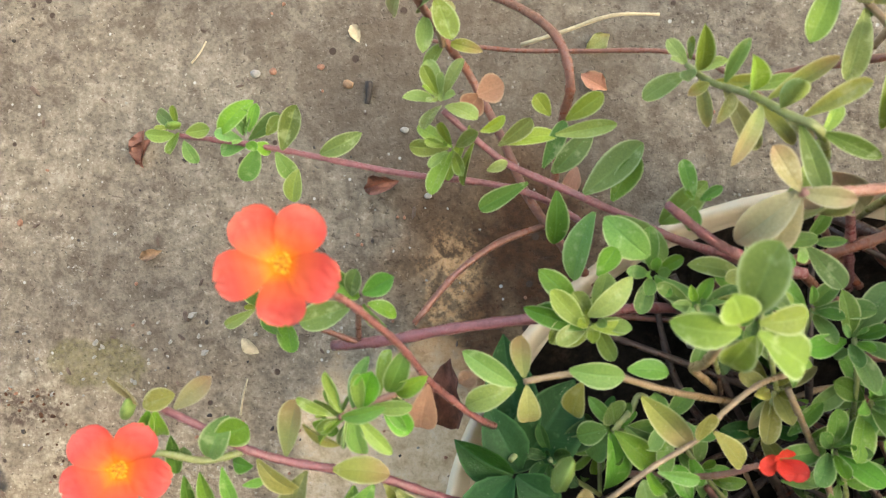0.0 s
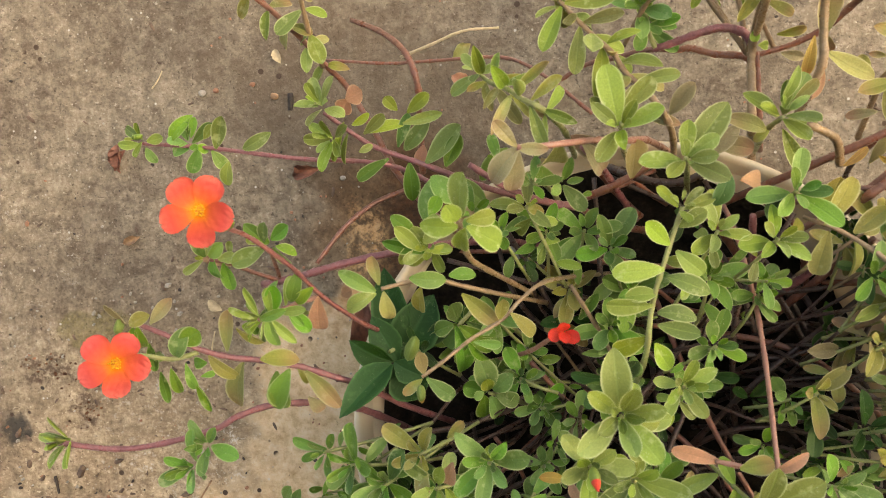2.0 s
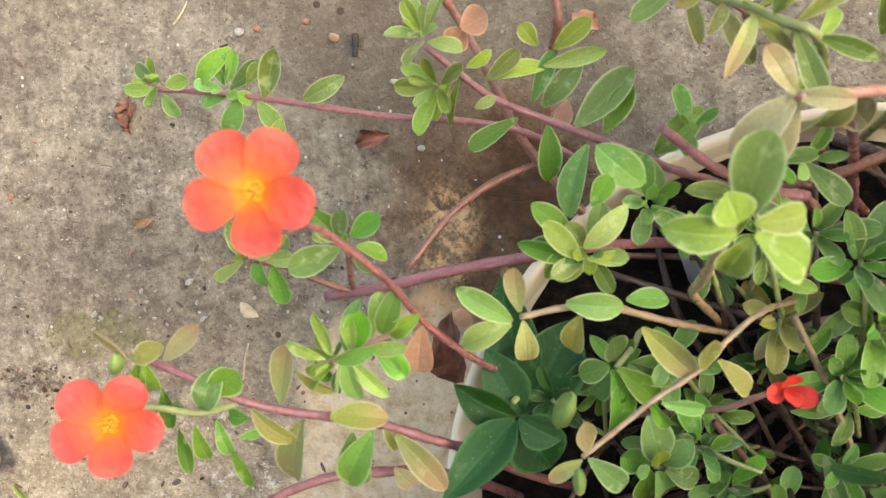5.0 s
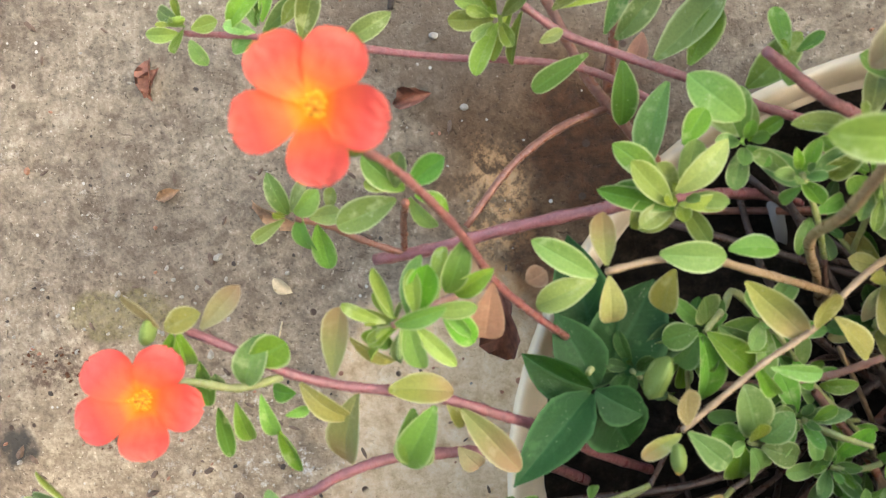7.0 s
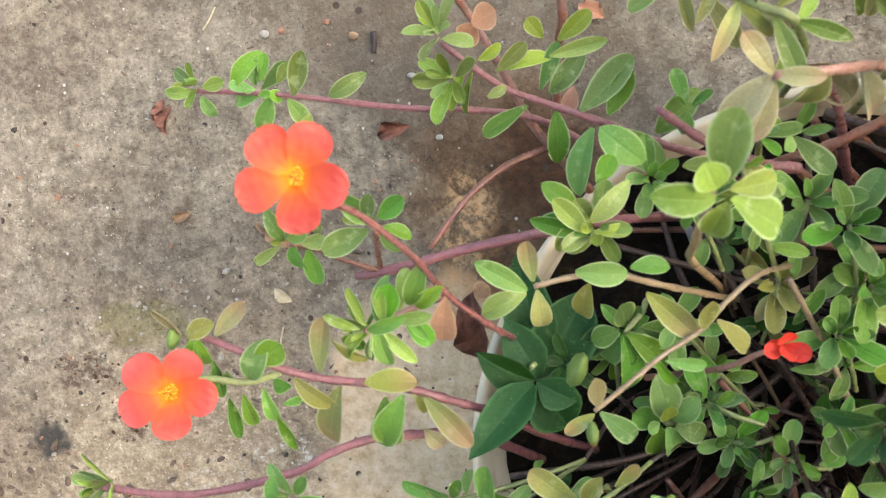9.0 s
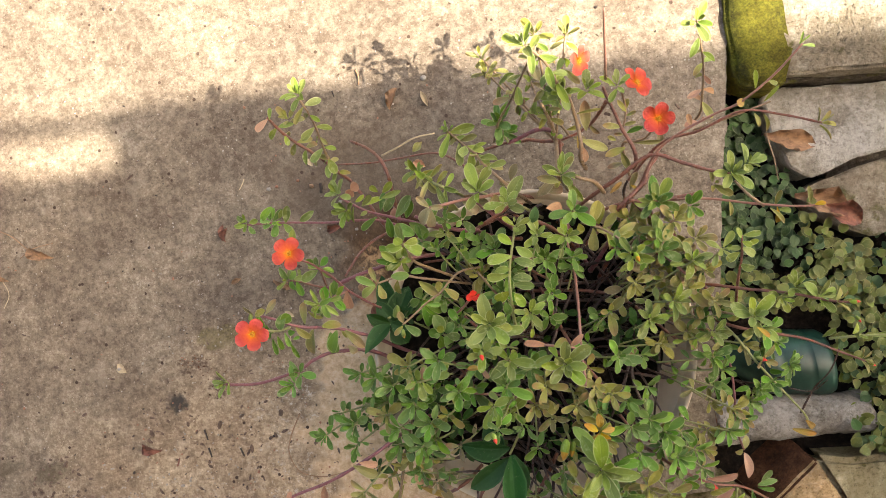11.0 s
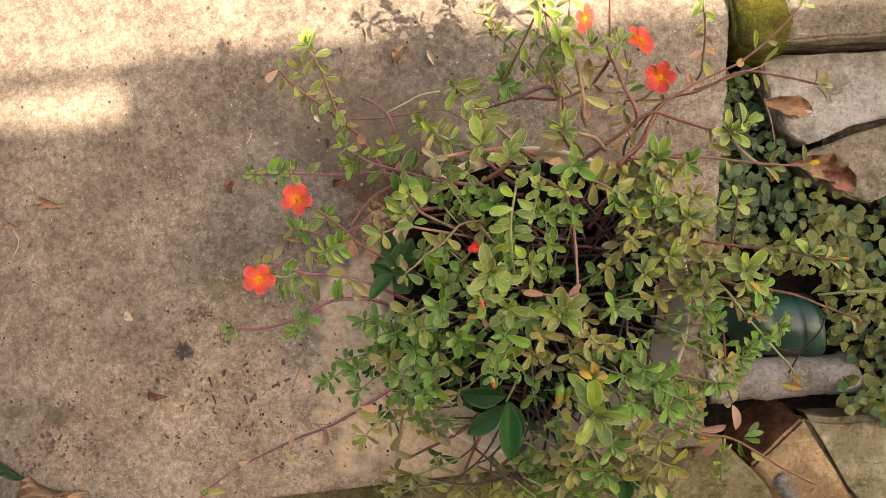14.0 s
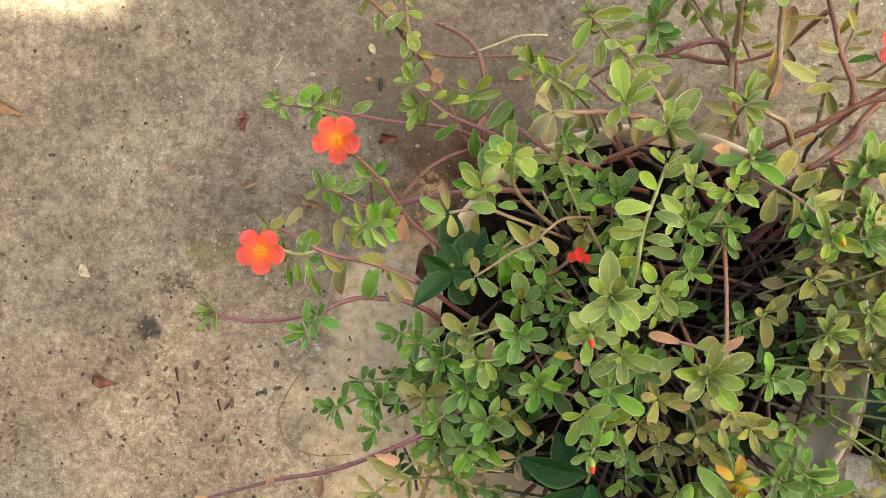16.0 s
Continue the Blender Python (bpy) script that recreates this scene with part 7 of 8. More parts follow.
shoot((0.212, -0.244, 0.165), (0.14, -0.32, 1), 9, 0.018, "green", "green", 0.00085, (0.197, -0.2111, 0.1307), (0.1786, -0.1709, 0.062), True)
shoot((0.184, -0.238, 0.16), (0.07, -0.3, 1), 7, 0.018, "olive", "green", 0.00085, (0.1763, -0.2067, 0.1279), (0.1669, -0.1684, 0.062), True)
shoot((0.237, -0.244, 0.15), (0.21, -0.32, 1), 7, 0.018, "olive", "green", 0.00085, (0.2154, -0.2111, 0.1224), (0.1891, -0.1709, 0.062), True)
shoot((0.255, -0.255, 0.14), (0.25, -0.34, 1), 7, 0.018, "olive", "green", 0.00085, (0.2288, -0.2192, 0.1169), (0.1967, -0.1755, 0.062), True)
shoot((0.175, -0.27, 0.14), (0.05, -0.38, 1), 8, 0.018, "olive", "green", 0.00085, (0.1696, -0.2303, 0.1169), (0.1631, -0.1818, 0.062), True)
shoot((0.201, -0.28, 0.13), (0.12, -0.41, 1), 8, 0.02, "green", "green", 0.00085, (0.1889, -0.2377, 0.1114), (0.174, -0.186, 0.062), True)
shoot((0.242, -0.287, 0.13), (0.22, -0.42, 1), 8, 0.022, "olive", "green", 0.00085, (0.2191, -0.2429, 0.1114), (0.1912, -0.189, 0.062), True)
shoot((0.228, -0.27, 0.13), (0.18, -0.38, 1), 6, 0.017, "olive", "green", 0.00085, (0.2088, -0.2303, 0.1114), (0.1854, -0.1818, 0.062), True)
shoot((0.167, -0.226, 0.13), (0.03, -0.27, 1), 6, 0.014, "green", "green", 0.00085, (0.1638, -0.1978, 0.1114), (0.1598, -0.1634, 0.062), True)
shoot((0.149, -0.201, 0.13), (-0.01, -0.21, 1), 5, 0.014, "green", "green", 0.00085, (0.1504, -0.1794, 0.1114), (0.1522, -0.1529, 0.062), True)
shoot((0.18, -0.203, 0.14), (0.06, -0.21, 1), 5, 0.016, "olive", "green", 0.00085, (0.1733, -0.1808, 0.1169), (0.1652, -0.1537, 0.062), True)
shoot((0.272, -0.2, 0.15), (0.29, -0.21, 1), 6, 0.015, "green", "green", 0.00085, (0.2413, -0.1786, 0.1224), (0.2038, -0.1524, 0.062), True)
shoot((0.284, -0.223, 0.13), (0.32, -0.26, 1), 6, 0.016, "green", "green", 0.00085, (0.2502, -0.1956, 0.1114), (0.2089, -0.1621, 0.062), True)
shoot((0.271, -0.252, 0.12), (0.29, -0.34, 1), 6, 0.016, "green", "green", 0.00085, (0.2406, -0.217, 0.1059), (0.2034, -0.1743, 0.062), True)
shoot((0.289, -0.243, 0.12), (0.34, -0.31, 1), 7, 0.015, "green", "green", 0.00085, (0.2539, -0.2104, 0.1059), (0.211, -0.1705, 0.062), True)
shoot((0.221, -0.159, 0.15), (0.17, -0.1, 1), 7, 0.016, "olive", "green", 0.00085, (0.2036, -0.1483, 0.1224), (0.1824, -0.1352, 0.062), True)
shoot((0.209, -0.151, 0.15), (0.14, -0.08, 1), 6, 0.017, "olive", "green", 0.00085, (0.1948, -0.1424, 0.1224), (0.1774, -0.1319, 0.062), True)
shoot((0.233, -0.168, 0.14), (0.2, -0.13, 1), 7, 0.016, "green", "green", 0.00085, (0.2125, -0.155, 0.1169), (0.1875, -0.139, 0.062), True)
shoot((0.19, -0.164, 0.15), (0.09, -0.12, 1), 6, 0.017, "olive", "green", 0.00085, (0.1807, -0.152, 0.1224), (0.1694, -0.1373, 0.062), True)
shoot((0.198, -0.179, 0.14), (0.11, -0.15, 1), 5, 0.015, "olive", "green", 0.00085, (0.1867, -0.1631, 0.1169), (0.1728, -0.1436, 0.062), True)
shoot((0.26, -0.068, 0.14), (0.26, 0.12, 1), 6, 0.015, "olive", "green", 0.00085, (0.2325, -0.0811, 0.1169), (0.1988, -0.097, 0.062), True)
shoot((0.301, -0.081, 0.14), (0.37, 0.09, 1), 6, 0.018, "olive", "green", 0.00085, (0.2628, -0.0907, 0.1169), (0.216, -0.1025, 0.062), True)
shoot((0.32, -0.069, 0.13), (0.41, 0.12, 1), 7, 0.016, "olive", "green", 0.00085, (0.2768, -0.0818, 0.1114), (0.224, -0.0974, 0.062), True)
shoot((0.322, -0.096, 0.14), (0.42, 0.05, 1), 6, 0.017, "olive", "green", 0.00085, (0.2783, -0.1018, 0.1169), (0.2248, -0.1088, 0.062), True)
shoot((0.317, -0.04, 0.138), (0.41, 0.19, 1), 7, 0.018, "olive", "green", 0.00085, (0.2746, -0.0603, 0.1158), (0.2228, -0.0852, 0.062), True)
shoot((0.338, -0.053, 0.138), (0.46, 0.16, 1), 6, 0.016, "bright", "green", 0.00085, (0.2901, -0.07, 0.1158), (0.2316, -0.0907, 0.062), True)
shoot((0.266, -0.013, 0.13), (0.28, 0.26, 1), 8, 0.018, "olive", "tan", 0.00085, (0.2369, -0.0404, 0.1114), (0.2013, -0.0739, 0.062), True)
shoot((0.281, -0.022, 0.125), (0.32, 0.24, 1), 8, 0.018, "olive", "tan", 0.00085, (0.248, -0.0471, 0.1087), (0.2076, -0.0777, 0.062), True)
shoot((0.294, -0.052, 0.125), (0.35, 0.16, 1), 8, 0.018, "olive", "green", 0.00085, (0.2576, -0.0692, 0.1087), (0.2131, -0.0903, 0.062), True)
shoot((0.304, -0.071, 0.13), (0.37, 0.12, 1), 8, 0.018, "olive", "green", 0.00085, (0.265, -0.0833, 0.1114), (0.2173, -0.0983, 0.062), True)
shoot((0.31, -0.094, 0.13), (0.39, 0.06, 1), 8, 0.018, "olive", "green", 0.00085, (0.2694, -0.1003, 0.1114), (0.2198, -0.1079, 0.062), True)
shoot((0.308, -0.111, 0.125), (0.38, 0.02, 1), 8, 0.017, "green", "green", 0.00085, (0.268, -0.1128, 0.1087), (0.219, -0.1151, 0.062), True)
shoot((0.315, -0.177, 0.105), (0.4, -0.15, 1), 7, 0.016, "green", "green", 0.00085, (0.2731, -0.1616, 0.0977), (0.2219, -0.1428, 0.062), True)
shoot((0.303, -0.216, 0.1), (0.37, -0.24, 1), 7, 0.016, "olive", "green", 0.00085, (0.2643, -0.1904, 0.0949), (0.2169, -0.1592, 0.062), True)
shoot((0.016, -0.139, 0.12), (-0.35, -0.05, 1), 8, 0.018, "green", "green", 0.00085, (0.0521, -0.1335, 0.1059), (0.0963, -0.1268, 0.062), True)
shoot((0.053, -0.144, 0.13), (-0.25, -0.06, 1), 8, 0.018, "green", "green", 0.00085, (0.0795, -0.1372, 0.1114), (0.1119, -0.1289, 0.062), True)
shoot((0.058, -0.179, 0.13), (-0.24, -0.15, 1), 8, 0.018, "green", "green", 0.00085, (0.0832, -0.1631, 0.1114), (0.114, -0.1436, 0.062), True)
shoot((0.082, -0.168, 0.12), (-0.18, -0.13, 1), 8, 0.017, "inner_shade", "green", 0.00085, (0.1009, -0.155, 0.1059), (0.124, -0.139, 0.062), True)
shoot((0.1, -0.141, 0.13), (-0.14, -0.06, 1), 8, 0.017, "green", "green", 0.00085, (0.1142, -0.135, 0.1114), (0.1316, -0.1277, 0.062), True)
shoot((0.11, -0.199, 0.11), (-0.11, -0.2, 1), 7, 0.016, "inner_shade", "green", 0.00085, (0.1216, -0.1778, 0.1004), (0.1358, -0.152, 0.062), True)
shoot((0.049, -0.063, 0.12), (-0.26, 0.14, 1), 7, 0.016, "inner_shade", "green", 0.00085, (0.0765, -0.0774, 0.1059), (0.1102, -0.0949, 0.062), True)
shoot((0.395, -0.16, 0.02), (0.6, -0.11, 1), 8, 0.017, "green", "green", 0.00085, (0.3838, -0.178, -0.004), (0.37, -0.2, -0.06), True)
shoot((0.41, -0.19, 0), (0.64, -0.18, 1), 8, 0.016, "green", "green", 0.00085, (0.392, -0.1945, -0.015), (0.37, -0.2, -0.06), True)
shoot((0.372, -0.206, 0.02), (0.54, -0.22, 1), 8, 0.016, "green", "green", 0.00085, (0.3711, -0.2033, -0.004), (0.37, -0.2, -0.06), True)
shoot((0.359, -0.214, 0.03), (0.51, -0.24, 1), 7, 0.016, "green", "green", 0.00085, (0.364, -0.2077, 0.0015), (0.37, -0.2, -0.06), True)
shoot((0.383, -0.142, 0.05), (0.57, -0.06, 1), 8, 0.017, "green", "green", 0.00085, (0.3772, -0.1681, 0.0125), (0.37, -0.2, -0.06), True)
shoot((0.351, -0.234, 0.02), (0.49, -0.29, 1), 6, 0.015, "olive", "green", 0.00085, (0.3596, -0.2187, -0.004), (0.37, -0.2, -0.06), True)
s = stem("green", 0.001, 0.0014, (0.168, -0.001, 0.175), (0.161, -0.021, 0.172), (0.155, -0.041, 0.168), (0.152, -0.065, 0.16), (0.149, -0.093, 0.12))
rosette((0.168, 0.0, 0.176), (0.1, 0.5, 0.8), 6, 0.014, "bright", s)
leaf((0.16, -0.026, 0.173), (0.139, -0.026, 0.175), 0.0092, "bright", None, None)
leaf((0.161, -0.029, 0.172), (0.178, -0.036, 0.175), 0.0082, "bright", None, None)
leaf((0.162, -0.016, 0.174), (0.152, -0.006, 0.178), 0.0077, "bright", None, None)
leaf((0.165, -0.019, 0.174), (0.177, -0.03, 0.17), 0.0084, "bright", None, None)
leaf((0.155, -0.041, 0.17), (0.136, -0.04, 0.17), 0.0089, "bright", None, None)
leaf((0.157, -0.044, 0.168), (0.173, -0.046, 0.17), 0.0080, "bright", None, None)
leaf((0.153, -0.055, 0.165), (0.139, -0.061, 0.16), 0.0101, "bright", None, None)
leaf((0.157, -0.05, 0.166), (0.174, -0.055, 0.166), 0.0078, "bright", None, None)
leaf((0.156, -0.058, 0.163), (0.162, -0.07, 0.158), 0.0086, "bright", None, None)
leaf((0.166, -0.009, 0.176), (0.176, -0.003, 0.18), 0.0070, "bright", None, None)
leaf((0.157, -0.036, 0.17), (0.144, -0.036, 0.172), 0.0069, "bright", None, None)
leaf((0.147, -0.064, 0.16), (0.148, -0.076, 0.155), 0.0078, "green", None, None)
s = stem("pink", 0.0011, 0.0013, (0.2, -0.141, 0.185), (0.203, -0.11, 0.165), (0.208, -0.074, 0.14), (0.21, -0.044, 0.12), (0.208, -0.009, 0.095), (0.204, 0.008, 0.07))
s = stem("old", 0.0012, 0.0013, (0.182, -0.101, 0.1), (0.191, -0.073, 0.095), (0.2, -0.052, 0.085))
leaf((0.176, -0.103, 0.185), (0.157, -0.098, 0.182), 0.0063, "pink", None, None)
leaf((0.181, -0.104, 0.19), (0.192, -0.1, 0.196), 0.0080, "olive", None, None)
leaf((0.194, -0.106, 0.19), (0.205, -0.098, 0.196), 0.0053, "pink", None, None)
s = stem("pink", 0.001, 0.0012, (0.173, -0.102, 0.186), (0.191, -0.107, 0.184), (0.202, -0.113, 0.172))
s = stem("purple", 0.0009, 0.0019, (-0.207, -0.262, 0.085), (-0.165, -0.241, 0.095), (-0.128, -0.227, 0.105), (-0.087, -0.213, 0.115), (-0.047, -0.202, 0.125), (-0.003, -0.184, 0.13), (0.035, -0.166, 0.12), (0.052, -0.165, 0.08))
leaf((-0.209, -0.259, 0.087), (-0.189, -0.269, 0.083), 0.0075, "olive", None, None)
leaf((-0.167, -0.242, 0.098), (-0.173, -0.243, 0.1), 0.0056, "dull", None, None)
leaf((-0.13, -0.227, 0.108), (-0.127, -0.236, 0.104), 0.0055, "dull", None, None)
leaf((-0.098, -0.221, 0.112), (-0.091, -0.209, 0.118), 0.0055, "pink", None, None)
leaf((-0.104, -0.224, 0.112), (-0.096, -0.242, 0.106), 0.0047, "olive", None, None)
leaf((-0.052, -0.204, 0.13), (-0.057, -0.221, 0.12), 0.0081, "pink", None, None)
leaf((-0.019, -0.188, 0.138), (0, -0.202, 0.132), 0.0099, "olive", None, None)
leaf((-0.013, -0.186, 0.138), (0.003, -0.191, 0.135), 0.0078, "pink", None, None)
leaf((-0.147, -0.233, 0.102), (-0.159, -0.236, 0.1), 0.0051, "pink", None, None)
bud((-0.205, -0.261, 0.087), (-0.213, -0.269, 0.086), "red")
shoot((-0.018, -0.218, 0.125), (-0.3, -0.2, 1), 8, 0.017, "olive", "green", 0.00085, (0.027, -0.1919, 0.1087), (0.0821, -0.16, 0.062), True)
shoot((-0.019, -0.175, 0.12), (-0.43, -0.14, 1), 6, 0.015, "green", "green", 0.00085, (0.0263, -0.1601, 0.1059), (0.0816, -0.1419, 0.062), True)
shoot((-0.034, -0.146, 0.1), (-0.47, -0.07, 1), 6, 0.014, "green", "green", 0.00085, (0.0152, -0.1387, 0.0949), (0.0753, -0.1298, 0.062), True)
s = stem("tan", 0.0012, 0.0015, (0.052, -0.13, 0.14), (0.04, -0.159, 0.13), (0.026, -0.189, 0.115), (0.011, -0.227, 0.1), (0.003, -0.247, 0.09))
leaf((0.014, -0.224, 0.1), (-0.003, -0.246, 0.09), 0.0086, "olive", None, None)
leaf((0.032, -0.21, 0.12), (0.037, -0.222, 0.115), 0.0080, "pink", None, None)
leaf((0.034, -0.223, 0.115), (0.058, -0.235, 0.11), 0.0093, "yellow", None, None)
leaf((0.003, -0.244, 0.09), (0.014, -0.258, 0.08), 0.0073, "dull", None, None)
s = stem("old", 0.001, 0.0012, (-0.015, -0.212, 0.03), (-0.006, -0.225, 0.04), (-0.001, -0.239, 0.05))
s = stem("brown", 0.0014, 0.0018, (-0.001, -0.274, 0.02), (0.017, -0.261, 0.05), (0.049, -0.243, 0.085), (0.072, -0.232, 0.095), (0.09, -0.221, 0.08))
shoot((0.011, -0.276, 0.08), (-0.36, -0.4, 1), 9, 0.019, "olive", "green", 0.00085, (0.0556, -0.2643, 0.101), (0.11, -0.25, 0.1), True)
shoot((-0.016, -0.292, 0.06), (-0.43, -0.43, 1), 8, 0.017, "olive", "green", 0.00085, (0.0407, -0.2731, 0.09), (0.11, -0.25, 0.1), True)
shoot((0.061, -0.3, 0.07), (-0.23, -0.45, 1), 8, 0.018, "olive", "green", 0.00085, (0.0831, -0.2775, 0.0955), (0.11, -0.25, 0.1), True)
shoot((0.086, -0.306, 0.08), (-0.17, -0.47, 1), 7, 0.017, "olive", "green", 0.00085, (0.0968, -0.2808, 0.101), (0.11, -0.25, 0.1), True)
shoot((-0.036, -0.312, 0.05), (-0.48, -0.48, 1), 8, 0.018, "olive", "green", 0.00085, (0.0297, -0.2841, 0.0845), (0.11, -0.25, 0.1), True)
shoot((0.112, -0.301, 0.09), (-0.11, -0.46, 1), 8, 0.018, "olive", "green", 0.00085, (0.1111, -0.278, 0.1065), (0.11, -0.25, 0.1), True)
shoot((0.135, -0.31, 0.09), (-0.05, -0.48, 1), 8, 0.018, "green", "green", 0.00085, (0.1238, -0.283, 0.1065), (0.11, -0.25, 0.1), True)
shoot((0.16, -0.304, 0.1), (0.01, -0.46, 1), 8, 0.018, "green", "green", 0.00085, (0.1375, -0.2797, 0.112), (0.11, -0.25, 0.1), True)
shoot((0.18, -0.323, 0.09), (0.06, -0.51, 1), 7, 0.018, "olive", "green", 0.00085, (0.1485, -0.2902, 0.1065), (0.11, -0.25, 0.1), True)
shoot((0.094, -0.3, 0.07), (-0.15, -0.45, 1), 6, 0.016, "olive", "green", 0.00085, (0.1012, -0.2775, 0.0955), (0.11, -0.25, 0.1), True)
s = stem("brown", 0.0016, 0.002, (0.084, -0.301, 0.05), (0.109, -0.271, 0.085), (0.128, -0.255, 0.1), (0.145, -0.242, 0.1), (0.163, -0.223, 0.07))
s = stem("brown", 0.0015, 0.0018, (0.049, -0.308, 0.04), (0.072, -0.267, 0.08), (0.089, -0.239, 0.1), (0.099, -0.223, 0.075))
s = stem("old", 0.0014, 0.0016, (0.145, -0.269, 0.09), (0.153, -0.25, 0.1), (0.158, -0.234, 0.07))
bud((0.122, -0.158, 0.222), (0.124, -0.166, 0.226), "red")
bud((0.418, -0.112, 0.167), (0.426, -0.113, 0.168), "red")
bud((0.421, -0.124, 0.165), (0.424, -0.13, 0.166), "red")
bud((0.426, -0.164, 0.157), (0.432, -0.168, 0.157), "red")
bud((0.287, -0.257, 0.12), (0.298, -0.262, 0.118), "red")
bud((0.347, -0.151, 0.13), (0.356, -0.155, 0.132), "red")
bud((0.123, -0.095, 0.208), (0.124, -0.102, 0.214), "red")
bud((0.177, -0.178, 0.198), (0.171, -0.193, 0.202), "yellow")
bud((0.182, -0.181, 0.196), (0.178, -0.192, 0.2), "yellow")
leaf((0.203, -0.179, 0.185), (0.194, -0.171, 0.188), 0.0058, "yellow", None, None)
leaf((0.205, -0.176, 0.186), (0.206, -0.165, 0.19), 0.0066, "yellow", None, None)
leaf((0.206, -0.179, 0.186), (0.216, -0.178, 0.188), 0.0053, "yellow", None, None)
leaf((0.203, -0.181, 0.185), (0.199, -0.19, 0.18), 0.0087, "yellow", None, None)
leaf((0.205, -0.181, 0.185), (0.21, -0.19, 0.18), 0.0078, "yellow", None, None)
leaf((0.115, -0.116, 0.16), (0.104, -0.114, 0.162), 0.0050, "yellow", None, None)
leaf((0.117, -0.117, 0.16), (0.12, -0.127, 0.158), 0.0051, "pink", None, None)
leaf((0.066, -0.107, 0.16), (0.062, -0.119, 0.155), 0.0076, "pink", None, None)
s = stem("pink", 0.001, 0.0013, (0.114, -0.058, 0.135), (0.102, -0.067, 0.12), (0.08, -0.077, 0.09))
wilted_flower((0.12, -0.055, 0.138), 0.0095)
leaf((0.02, -0.031, 0.15), (0.025, -0.028, 0.155), 0.0064, "pink", None, None)
leaf((0.058, 0.038, 0.11), (0.055, 0.029, 0.11), 0.0070, "pink", None, None)
bud((0.055, -0.071, 0.166), (0.055, -0.079, 0.162), "yellow")
bud((0.05, -0.059, 0.155), (0.054, -0.05, 0.165), "green")
bud((-0.088, 0.052, 0.118), (-0.082, 0.053, 0.121), "green")
bud((-0.076, -0.039, 0.17), (-0.074, -0.033, 0.175), "green")
bud((-0.01, 0.004, 0.212), (-0.004, 0.005, 0.221), "green")
leaf((0.024, 0.061, 0.126), (0.033, 0.064, 0.13), 0.0099, "pink", None, leaning_stem)
leaf((0.025, 0.061, 0.126), (0.02, 0.056, 0.122), 0.0093, "pink", None, leaning_stem)
shoot((0.023, -0.18, 0.122), (-0.33, -0.16, 1), 8, 0.018, "green", "green", 0.00085, (0.0712, -0.1935, 0.1174), (0.13, -0.21, 0.085), True)
shoot((0.03, -0.194, 0.118), (-0.31, -0.19, 1), 7, 0.017, "olive", "green", 0.00085, (0.075, -0.2012, 0.1152), (0.13, -0.21, 0.085), True)
shoot((0.037, -0.209, 0.116), (-0.29, -0.23, 1), 8, 0.018, "green", "green", 0.00085, (0.0788, -0.2095, 0.1141), (0.13, -0.21, 0.085), True)
shoot((0.049, -0.222, 0.114), (-0.26, -0.26, 1), 7, 0.017, "dull", "green", 0.00085, (0.0854, -0.2166, 0.113), (0.13, -0.21, 0.085), True)
shoot((0.135, -0.266, 0.106), (-0.05, -0.37, 1), 8, 0.017, "green", "green", 0.00085, (0.1328, -0.2408, 0.1086), (0.13, -0.21, 0.085), True)
shoot((0.154, -0.262, 0.11), (-0, -0.36, 1), 7, 0.017, "olive", "green", 0.00085, (0.1432, -0.2386, 0.1108), (0.13, -0.21, 0.085), True)
shoot((0.17, -0.253, 0.12), (0.04, -0.34, 1), 7, 0.017, "green", "green", 0.00085, (0.152, -0.2337, 0.1163), (0.13, -0.21, 0.085), True)
shoot((0.001, -0.214, 0.1), (-0.38, -0.24, 1), 5, 0.015, "olive", "green", 0.00085, (0.059, -0.2122, 0.1053), (0.13, -0.21, 0.085), True)
shoot((0.14, -0.283, 0.1), (-0.04, -0.41, 1), 7, 0.018, "green", "green", 0.00085, (0.1355, -0.2502, 0.1053), (0.13, -0.21, 0.085), True)
shoot((0.163, -0.29, 0.11), (0.02, -0.43, 1), 7, 0.018, "olive", "green", 0.00085, (0.1482, -0.254, 0.1108), (0.13, -0.21, 0.085), True)
shoot((0.181, -0.301, 0.11), (0.07, -0.46, 1), 8, 0.019, "green", "green", 0.00085, (0.158, -0.26, 0.1108), (0.13, -0.21, 0.085), True)
shoot((0.215, -0.319, 0.1), (0.15, -0.5, 1), 8, 0.019, "green", "green", 0.00085, (0.1768, -0.27, 0.1053), (0.13, -0.21, 0.085), True)
shoot((0.244, -0.317, 0.1), (0.22, -0.5, 1), 8, 0.018, "green", "green", 0.00085, (0.1927, -0.2689, 0.1053), (0.13, -0.21, 0.085), True)
shoot((0.266, -0.291, 0.1), (0.28, -0.43, 1), 7, 0.018, "olive", "green", 0.00085, (0.2048, -0.2546, 0.1053), (0.13, -0.21, 0.085), True)
shoot((0.324, -0.196, 0.115), (0.42, -0.2, 1), 7, 0.016, "olive", "green", 0.00085, (0.2798, -0.1757, 0.1032), (0.2257, -0.1508, 0.062), True)
shoot((0.318, -0.216, 0.11), (0.41, -0.24, 1), 7, 0.017, "green", "green", 0.00085, (0.2753, -0.1904, 0.1004), (0.2232, -0.1592, 0.062), True)
shoot((0.344, -0.14, 0.12), (0.47, -0.06, 1), 7, 0.016, "olive", "green", 0.00085, (0.2945, -0.1342, 0.1059), (0.2341, -0.1272, 0.062), True)
shoot((0.317, -0.122, 0.14), (0.41, -0.01, 1), 8, 0.018, "bright", "green", 0.00085, (0.2746, -0.121, 0.1169), (0.2228, -0.1197, 0.062), True)
